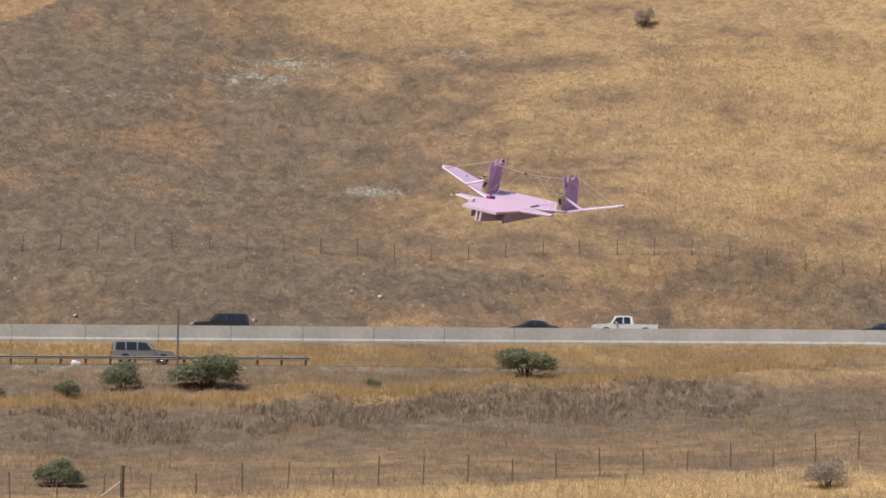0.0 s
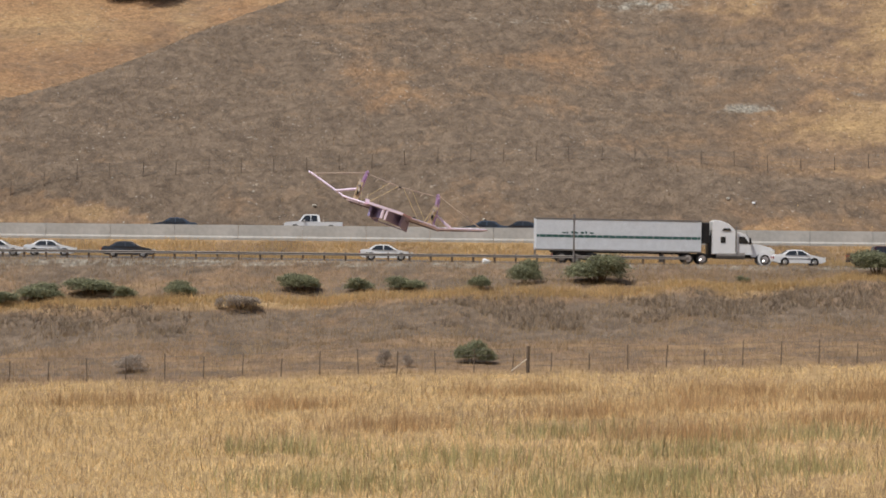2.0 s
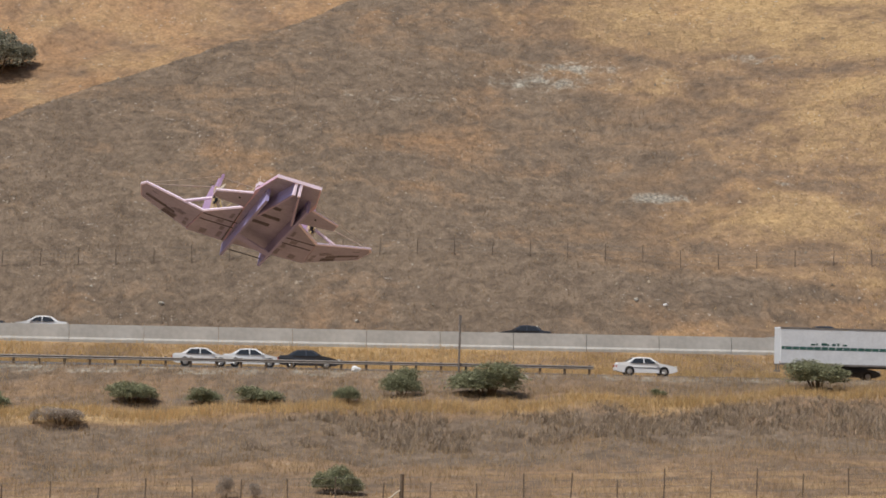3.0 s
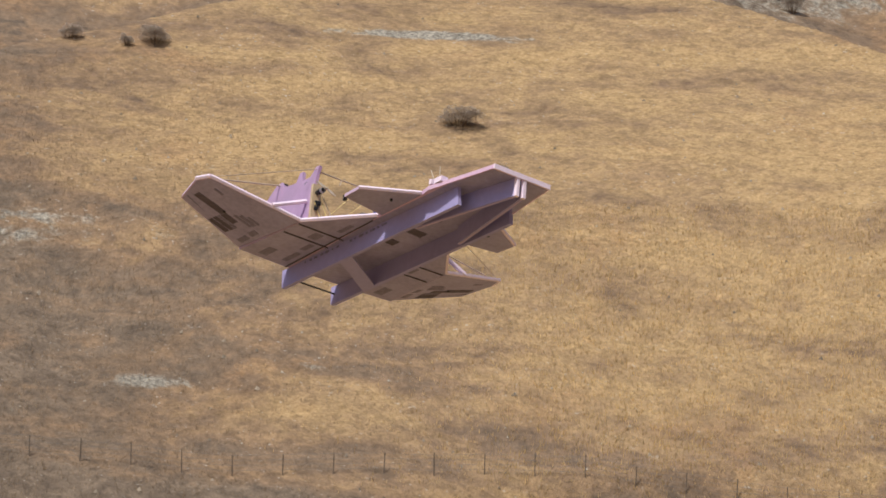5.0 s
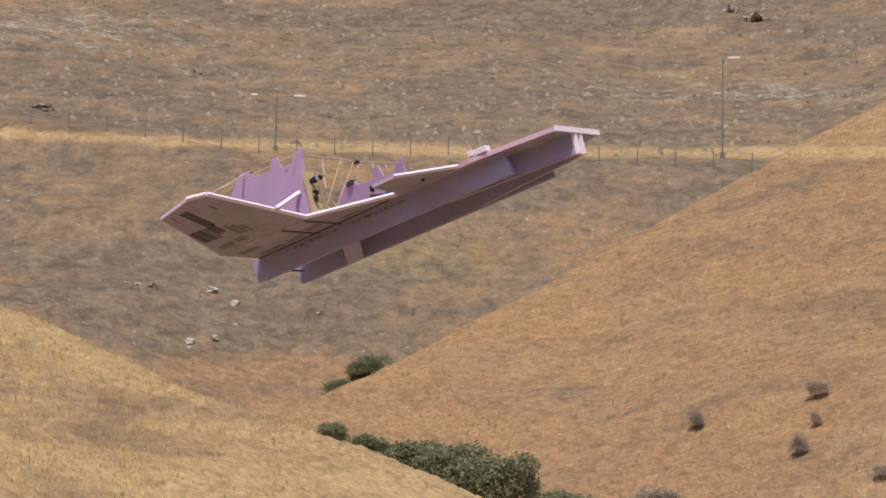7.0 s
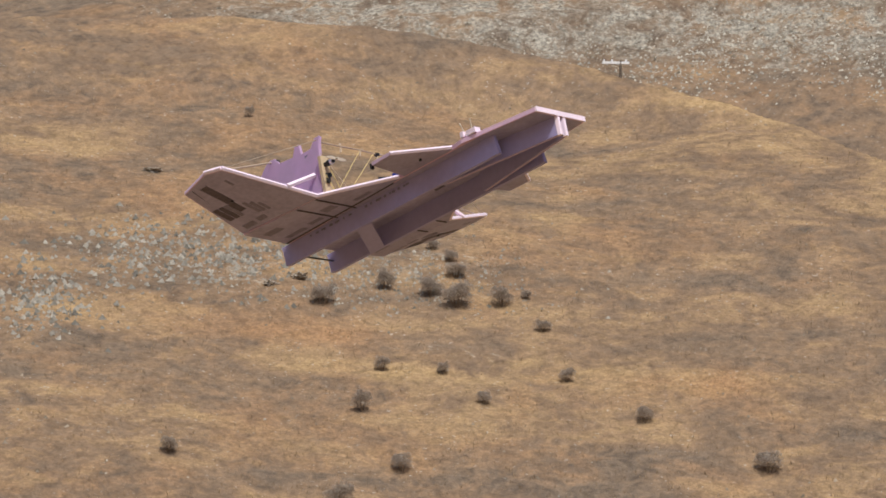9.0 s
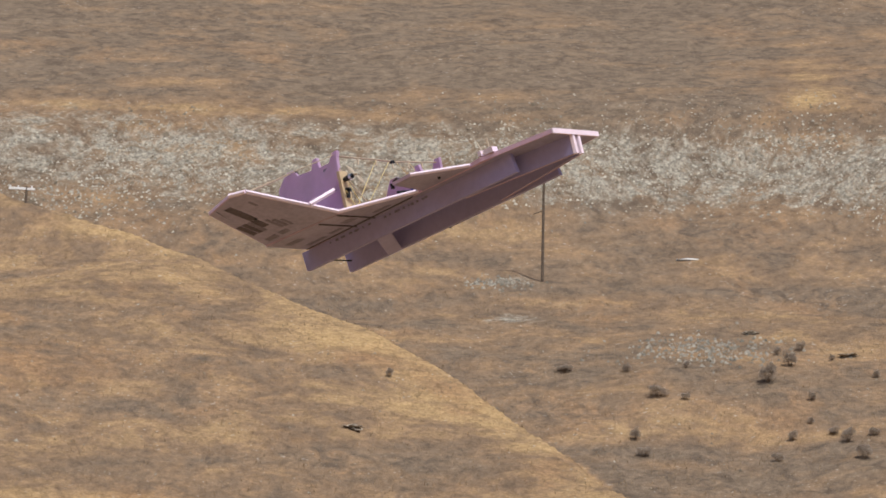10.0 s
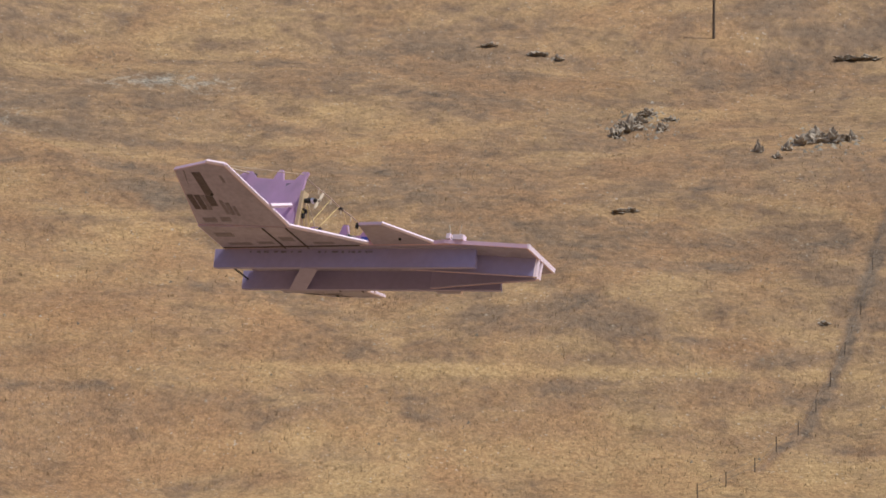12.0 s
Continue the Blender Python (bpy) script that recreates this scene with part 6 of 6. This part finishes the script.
LEDGES = [(96.0, 345, 3.2, 0.9), (81.8, 243, 2.4, 0.7), (90.6, 283, 2.0, 0.7), (92.8, 276, 2.6, 0.6), (66.0, 262, 2.2, 0.8), (64.6, 270, 2.0, 0.7), (67.8, 243, 1.8, 0.9), (67.2, 241, 1.4, 0.7), (109.6, 253, 2.6, 0.7), (111.2, 256, 1.6, 0.7), (50.1, 500, 5.0, 1.6), (49.6, 505, 3.0, 1.8), (35.4, 405, 4.0, 1.2)]
stones("rock", "pale weathered stone lying in dry grass", ROCK_PALE, PALE_ROCKS, 31, "pale stones")
stones("rock", "dark lichen-covered rock outcrop on the slope", ROCK_DARK, DARK_ROCKS, 41, "dark outcrops", True)
stones("rock_ledge", "low dark rock ledge in the hillside", ROCK_DARK, LEDGES, 51, "rock ledges", True)


def pebbles(name, label, count, pick, size, mat, seed):
    """Loose stones, as small pyramids half sunk in the ground."""
    rng = np.random.RandomState(seed)
    az, r = pick(rng, count)
    c = np.stack([r * np.sin(np.radians(az)), r * np.cos(np.radians(az)), ground_z(az, r)], -1)
    s = size * (0.35 + rng.rand(count, 1) ** 2 * 1.6)
    a = rng.uniform(0, math.tau, (count, 1))
    ring = [c + np.concatenate([np.cos(a + k * 2.1) * s * rng.uniform(0.7, 1.2, (count, 1)), np.sin(a + k * 2.1) * s, -0.3 * s], 1) for k in range(3)]
    top = c + np.concatenate([s * rng.uniform(-0.3, 0.3, (count, 2)), s * 0.7], 1)
    v = np.stack([*ring, top], 1).reshape(-1, 3)
    i = np.arange(count)[:, None] * 4
    f = np.concatenate([i + np.array([[0, 1, 3]]), i + np.array([[1, 2, 3]]), i + np.array([[2, 0, 3]])], 0)
    tagged(new(name, arrays_mesh(name, v, f, mat)), label, "stones", kind="stuff")


def band(az0, az1, r0, r1):
    return lambda rng, n: (rng.uniform(az0, az1, n), rng.uniform(r0, r1, n))


def heap(az0, r0, daz, dr):
    return lambda rng, n: (az0 + daz * rng.normal(size=n), r0 + dr * rng.normal(size=n))


def ragged(az0, az1, r0, dr):
    def pick(rng, n):
        az = rng.uniform(az0, az1, n)
        return az, r0 + dr * rng.normal(size=n) + 14 * value_noise(az * 0.6, az * 0 + 3.0)
    return pick


GRIT = material("grit", (0.31, 0.285, 0.235), 0.95, spread=0.3, scale=0.4, spec=0.1, random_tone=-0.4)
ROCK_GREY = material("grey_stone", (0.22, 0.20, 0.165), 0.95, spread=0.35, scale=0.5, spec=0.1, random_tone=-0.45)
SCRUB = material("low_scrub", (0.21, 0.17, 0.125), 0.95, spread=0.3, scale=0.4, spec=0.1, random_tone=-0.4)
pebbles("scree", "pale loose stones of the rocky band", 15000, ragged(64, 111, 360, 10), 0.2, GRIT, 61)
pebbles("scree_blocks", "larger pale blocks of the rocky band", 5000, ragged(64, 111, 357, 8), 0.27, GRIT, 71)


def rim_of_mound(rng, n):
    u = rng.rand(n)
    return 113.3 + 2.9 * u + 0.12 * rng.normal(size=n), 246 + 22 * u + 1.5 * rng.normal(size=n)


def scrub_on_bank(rng, n):
    x, y = rng.uniform(-45, 52, n), rng.uniform(119, 130, n)
    thick = np.interp(x, [-45, -22, -14, 2, 6, 48, 52], [0.3, 0.62, 0.3, 0.35, 0.8, 0.8, 0.4]) * np.interp(y, [119, 122, 128, 130], [0.25, 0.9, 1.0, 0.5])
    keep = value_noise(x / 4.5 + 2, y / 6) + 0.6 * value_noise(x / 1.3, y / 1.6) + 0.5 < thick * 0.8
    az, r = np.degrees(np.arctan2(x, y))[keep], np.hypot(x, y)[keep]
    pick = rng.randint(len(az), size=n)
    return az[pick], r[pick]


BANK_SCRUB = material("bank_scrub", (0.30, 0.235, 0.17), 0.95, spread=0.3, scale=0.4, spec=0.1, random_tone=-0.4)
tufts("bank_scrub", "dark purple-brown dead scrub on the bank", 9000, scrub_on_bank, 0.42, 0.022, BANK_SCRUB, 68, 3, 1.0)
pebbles("hill_stones", "scattered pale stones on the slopes", 1400, band(-13, 145, 180, 300), 0.11, GRIT, 62)
pebbles("mound_stones", "pale stones of the bare mound", 250, heap(116.4, 270, 1.2, 8), 0.13, GRIT, 63)
pebbles("outcrop_stones", "grey stones of the outcrop among shrubs", 1100, heap(69.7, 245, 1.6, 4), 0.18, ROCK_GREY, 67)
pebbles("rubble", "grey rubble on the open hillside", 1100, heap(65.5, 248, 1.3, 4.5), 0.3, ROCK_GREY, 72)
pebbles("rubble", "grey rubble on the open hillside", 500, heap(62.4, 236, 0.7, 4), 0.3, ROCK_GREY, 73)
pebbles("rubble", "grey rubble in front of the power pole", 260, heap(84.95, 305.5, 0.4, 1.6), 0.24, ROCK_GREY, 74)
pebbles("rubble", "low grey outcrop stones on the knoll", 700, heap(89.6, 277, 0.9, 2.6), 0.24, ROCK_GREY, 75)
pebbles("rubble", "pale rubble along the mound's broken rim", 1700, rim_of_mound, 0.12, GRIT, 76)
pebbles("rubble", "dark stones on the far slope", 140, heap(139.9, 262, 0.5, 2.5), 0.25, ROCK_GREY, 77)
pebbles("rubble", "dark stones on the far slope", 120, heap(135.5, 268, 0.4, 3), 0.25, ROCK_GREY, 78)
pebbles("clods", "dark tussocks and clods on the slopes", 5000, band(-13, 145, 182, 330), 0.17, SCRUB, 64)
pebbles("scrub_band", "low dark scrub among the pale stones", 5000, ragged(64, 111, 366, 12), 0.3, SCRUB, 65)
pebbles("bench_scrub", "low dark scrub on the far slope", 6000, band(29, 57, 398, 540), 0.5, SCRUB, 66)


def litter():
    for name, label, az, r, size in (("plastic_sheet", "crumpled white plastic sheet by the rail", 1.7, 146.0, 0.75), ("white_log", "bleached white log lying in grass", 89.14, 318, 1.6), ("white_rag", "small white rag on the hillside", 10.4, 187, 0.4)):
        bm = bmesh.new()
        bmesh.ops.create_icosphere(bm, subdivisions=2, radius=0.5)
        for v in bm.verts:
            v.co *= 0.8 + 0.5 * noise.noise(v.co * 4 + Vector((az, 0, 0)))
            v.co.x *= size * (2.2 if name == "white_log" else 1.2)
            v.co.y *= size * 0.5
            v.co.z = (v.co.z + 0.35) * size * (0.25 if name == "white_log" else 0.8)
        ob = tagged(mesh_object(name, bm, WHITE_PAINT), label, "litter")
        ob.matrix_basis = on_land(az, r, 0.02, -az)


litter()


# ---- what moves ----
AIRCRAFT_ROWS = [
    (0.0, 1.951, -31.304, 2.228, -12.54, 6.43, -120.71),
    (0.1, 1.217, -33.818, 2.132, -12.29, 5.90, -118.84),
    (0.2, 0.450, -36.279, 2.020, -11.96, 5.35, -116.90),
    (0.3, -0.350, -38.858, 1.897, -11.70, 4.79, -114.99),
    (0.4, -1.164, -41.610, 1.770, -11.66, 4.25, -113.23),
    (0.5, -1.965, -44.563, 1.650, -12.00, 3.75, -111.71),
    (0.6, -2.732, -47.695, 1.550, -13.00, 3.31, -110.48),
    (0.7, -3.467, -50.946, 1.469, -14.56, 2.92, -109.49),
    (0.8, -4.183, -54.352, 1.396, -16.23, 2.58, -108.62),
    (0.9, -4.898, -57.949, 1.321, -17.55, 2.29, -107.77),
    (1.0, -5.538, -60.762, 1.232, -18.07, 2.03, -106.85),
    (1.1, -6.081, -62.577, 1.121, -17.38, 1.83, -105.91),
    (1.2, -6.550, -63.854, 0.995, -15.78, 1.67, -105.03),
    (1.3, -6.947, -64.681, 0.866, -13.88, 1.50, -104.12),
    (1.4, -7.280, -65.148, 0.748, -12.27, 1.27, -103.12),
    (1.5, -7.566, -65.343, 0.658, -11.53, 0.92, -101.95),
    (1.6, -7.816, -65.288, 0.596, -11.92, 0.54, -100.57),
    (1.7, -8.024, -64.925, 0.554, -13.04, 0.20, -99.03),
    (1.8, -8.181, -64.216, 0.532, -14.53, -0.20, -97.36),
    (1.9, -8.273, -63.128, 0.527, -16.08, -0.80, -95.62),
    (2.0, -8.287, -61.625, 0.540, -17.33, -1.71, -93.82),
    (2.1, -8.211, -59.484, 0.561, -18.48, -3.17, -91.89),
    (2.2, -8.050, -56.635, 0.590, -19.78, -5.07, -89.78),
    (2.3, -7.862, -53.875, 0.635, -21.01, -7.08, -87.58),
    (2.4, -7.633, -51.132, 0.704, -21.90, -8.92, -85.44),
    (2.5, -7.346, -48.335, 0.804, -22.14, -10.31, -83.52),
    (2.6, -7.000, -45.494, 0.936, -21.67, -11.34, -81.86),
    (2.7, -6.613, -42.656, 1.088, -20.67, -12.26, -80.39),
    (2.8, -6.208, -39.917, 1.255, -19.15, -12.98, -79.11),
    (2.9, -5.783, -37.157, 1.429, -17.14, -13.45, -78.01),
    (3.0, -5.342, -34.367, 1.609, -14.66, -13.57, -77.06),
    (3.1, -4.875, -31.543, 1.805, -11.49, -13.26, -76.27),
    (3.2, -4.390, -28.709, 1.996, -8.26, -12.86, -75.56),
    (3.3, -3.890, -25.804, 2.150, -5.85, -12.60, -74.88),
    (3.4, -3.360, -22.742, 2.272, -4.19, -12.35, -74.26),
    (3.5, -2.812, -19.640, 2.368, -3.20, -12.11, -73.69),
    (3.6, -2.247, -16.498, 2.443, -2.80, -11.86, -73.17),
    (3.7, -1.665, -13.322, 2.500, -2.89, -11.61, -72.69),
    (3.8, -1.068, -10.113, 2.543, -3.39, -11.36, -72.26),
    (3.9, -0.458, -6.876, 2.577, -4.21, -11.10, -71.86),
    (4.0, 0.152, -3.716, 2.603, -5.27, -10.85, -71.50),
    (4.1, 0.759, -0.648, 2.624, -6.48, -10.62, -71.18),
    (4.2, 1.357, 2.310, 2.644, -7.76, -10.40, -70.88),
    (4.3, 1.941, 5.128, 2.664, -9.02, -10.23, -70.61),
    (4.4, 2.505, 7.776, 2.685, -10.17, -10.11, -70.36),
    (4.5, 3.042, 10.225, 2.711, -11.12, -10.06, -70.12),
    (4.6, 3.544, 12.444, 2.742, -11.81, -10.09, -69.88),
    (4.7, 4.005, 14.405, 2.780, -12.12, -10.24, -69.65),
    (4.8, 4.416, 16.076, 2.826, -11.99, -10.53, -69.42),
    (4.9, 4.737, 17.554, 2.876, -11.58, -11.02, -69.18),
    (5.0, 5.124, 18.781, 2.923, -11.10, -11.46, -69.01),
    (5.1, 5.794, 19.650, 2.972, -10.61, -11.68, -68.94),
    (5.2, 6.481, 20.132, 3.024, -9.91, -11.69, -68.94),
    (5.3, 6.914, 19.986, 3.069, -8.63, -11.48, -68.97),
    (5.4, 7.223, 19.403, 3.108, -6.97, -11.08, -69.06),
    (5.5, 7.559, 18.886, 3.143, -5.31, -10.46, -69.25),
    (5.6, 7.963, 18.593, 3.182, -3.65, -9.44, -69.59),
    (5.7, 8.398, 18.365, 3.218, -1.99, -8.19, -70.01),
    (5.8, 8.895, 18.235, 3.241, -0.80, -7.24, -70.42),
    (5.9, 9.580, 18.418, 3.245, -0.32, -6.69, -70.80),
    (6.0, 10.091, 18.297, 3.238, -0.12, -6.49, -71.29),
    (6.1, 9.895, 16.952, 3.217, -0.10, -6.84, -72.01),
    (6.2, 9.660, 15.534, 3.200, 0.05, -7.54, -72.87),
    (6.3, 10.094, 15.238, 3.206, 0.87, -8.62, -73.87),
    (6.4, 10.859, 15.501, 3.227, 2.09, -9.97, -75.02),
    (6.5, 11.489, 15.588, 3.256, 3.25, -11.13, -76.17),
    (6.6, 11.691, 15.094, 3.293, 4.29, -11.85, -77.16),
    (6.7, 11.756, 14.425, 3.338, 5.27, -12.36, -78.11),
    (6.8, 12.083, 14.066, 3.391, 6.04, -12.85, -79.27),
    (6.9, 12.972, 14.360, 3.453, 6.54, -13.43, -80.83),
    (7.0, 13.795, 14.603, 3.513, 6.82, -13.86, -82.40),
    (7.1, 13.949, 14.143, 3.557, 6.83, -13.91, -83.64),
    (7.2, 13.918, 13.488, 3.596, 6.72, -13.84, -84.81),
    (7.3, 14.205, 13.027, 3.633, 6.51, -13.84, -86.11),
    (7.4, 14.838, 12.696, 3.665, 6.11, -13.81, -87.47),
    (7.5, 15.742, 12.471, 3.694, 5.55, -13.78, -88.90),
    (7.6, 16.843, 12.327, 3.719, 4.87, -13.74, -90.40),
    (7.7, 18.066, 12.240, 3.742, 4.09, -13.71, -91.95),
    (7.8, 19.337, 12.184, 3.763, 3.26, -13.68, -93.57),
    (7.9, 20.581, 12.133, 3.783, 2.42, -13.67, -95.24),
    (8.0, 21.725, 12.062, 3.802, 1.59, -13.67, -96.96),
    (8.1, 22.698, 11.944, 3.820, 0.82, -13.70, -98.73),
    (8.2, 23.425, 11.752, 3.838, 0.14, -13.75, -100.54),
    (8.3, 23.835, 11.460, 3.856, -0.42, -13.83, -102.39),
    (8.4, 23.856, 11.039, 3.875, -0.81, -13.94, -104.28),
    (8.5, 23.417, 10.461, 3.895, -1.01, -14.09, -106.19),
    (8.6, 22.447, 9.697, 3.915, -0.97, -14.26, -108.13),
    (8.7, 20.874, 8.718, 3.938, -0.67, -14.47, -110.09),
    (8.8, 18.526, 7.457, 3.963, -0.06, -14.71, -112.07),
    (8.9, 15.447, 5.904, 3.989, 0.72, -14.98, -114.13),
    (9.0, 12.326, 4.423, 4.021, 1.78, -15.26, -116.14),
    (9.1, 9.089, 3.067, 4.057, 3.71, -15.60, -117.96),
    (9.2, 5.776, 1.802, 4.096, 6.45, -15.99, -119.64),
    (9.3, 2.374, 0.611, 4.141, 9.40, -16.32, -121.20),
    (9.4, -1.147, -0.446, 4.202, 11.97, -16.51, -122.66),
    (9.5, -3.093, -1.012, 4.284, 13.55, -16.47, -124.03),
    (9.6, -3.452, -1.026, 4.391, 14.29, -16.39, -125.35),
    (9.7, -2.971, -0.702, 4.512, 14.44, -16.16, -126.56),
    (9.8, -2.433, -0.417, 4.644, 13.57, -15.27, -127.60),
    (9.9, -2.087, -0.309, 4.794, 11.26, -13.50, -128.41),
    (10.0, -1.715, -0.236, 4.942, 8.51, -11.13, -129.22),
    (10.1, -1.308, -0.185, 5.080, 6.20, -8.29, -130.18),
    (10.2, -1.017, -0.162, 5.187, 3.84, -5.03, -131.31),
    (10.3, -1.025, -0.200, 5.241, 1.23, -1.13, -132.77),
    (10.4, -1.260, -0.263, 5.246, -1.62, 3.10, -134.54),
    (10.5, -1.669, -0.252, 5.191, -4.77, 6.74, -136.42),
    (10.6, -2.173, -0.189, 5.070, -8.57, 9.73, -138.42),
    (10.7, -2.858, -0.049, 4.893, -12.66, 12.19, -140.53),
    (10.8, -3.929, 0.334, 4.671, -15.99, 13.48, -142.31),
    (10.9, -5.996, 1.180, 4.393, -18.36, 13.37, -143.37),
    (11.0, -7.377, 1.915, 4.100, -19.65, 12.33, -144.15),
    (11.1, -5.610, 1.758, 3.840, -18.98, 10.20, -144.96),
    (11.2, -3.780, 1.696, 3.605, -17.81, 7.82, -145.80),
    (11.3, -5.099, 2.732, 3.403, -17.32, 6.30, -146.77),
    (11.4, -8.057, 4.390, 3.226, -17.05, 5.19, -147.83),
    (11.5, -10.651, 6.089, 3.063, -16.91, 4.27, -149.08),
    (11.6, -12.031, 7.541, 2.905, -17.00, 3.48, -150.56),
    (11.7, -13.052, 9.038, 2.759, -17.19, 2.89, -152.22),
    (11.8, -14.257, 10.871, 2.629, -17.07, 2.45, -153.92),
    (11.9, -15.856, 13.218, 2.518, -16.41, 2.18, -155.64),
    (12.0, -17.573, 15.736, 2.411, -15.59, 1.97, -157.40),
]


def motions():
    walk(AIRCRAFT, [(t, pose(x, y, z, rx, ry, rz)) for t, x, y, z, rx, ry, rz in AIRCRAFT_ROWS])
    for k, prop in enumerate(PROPELLERS):
        x, y, z = prop.location
        walk(prop, [(0.1 * n, pose(x, y, z, 76.0 * n * (1 if k else -1), 0, 0)) for n in range(121)])
    for ob, x_at, t_at, speed, lane, heading in TRAFFIC:
        rows = []
        for n in range(25):
            t = 0.5 * n
            p, way = on_road(x_at + speed * (t - t_at), lane)
            rows.append((t, pose(p.x, p.y, p.z, 0, 0, way + heading)))
        walk(ob, rows)


motions()
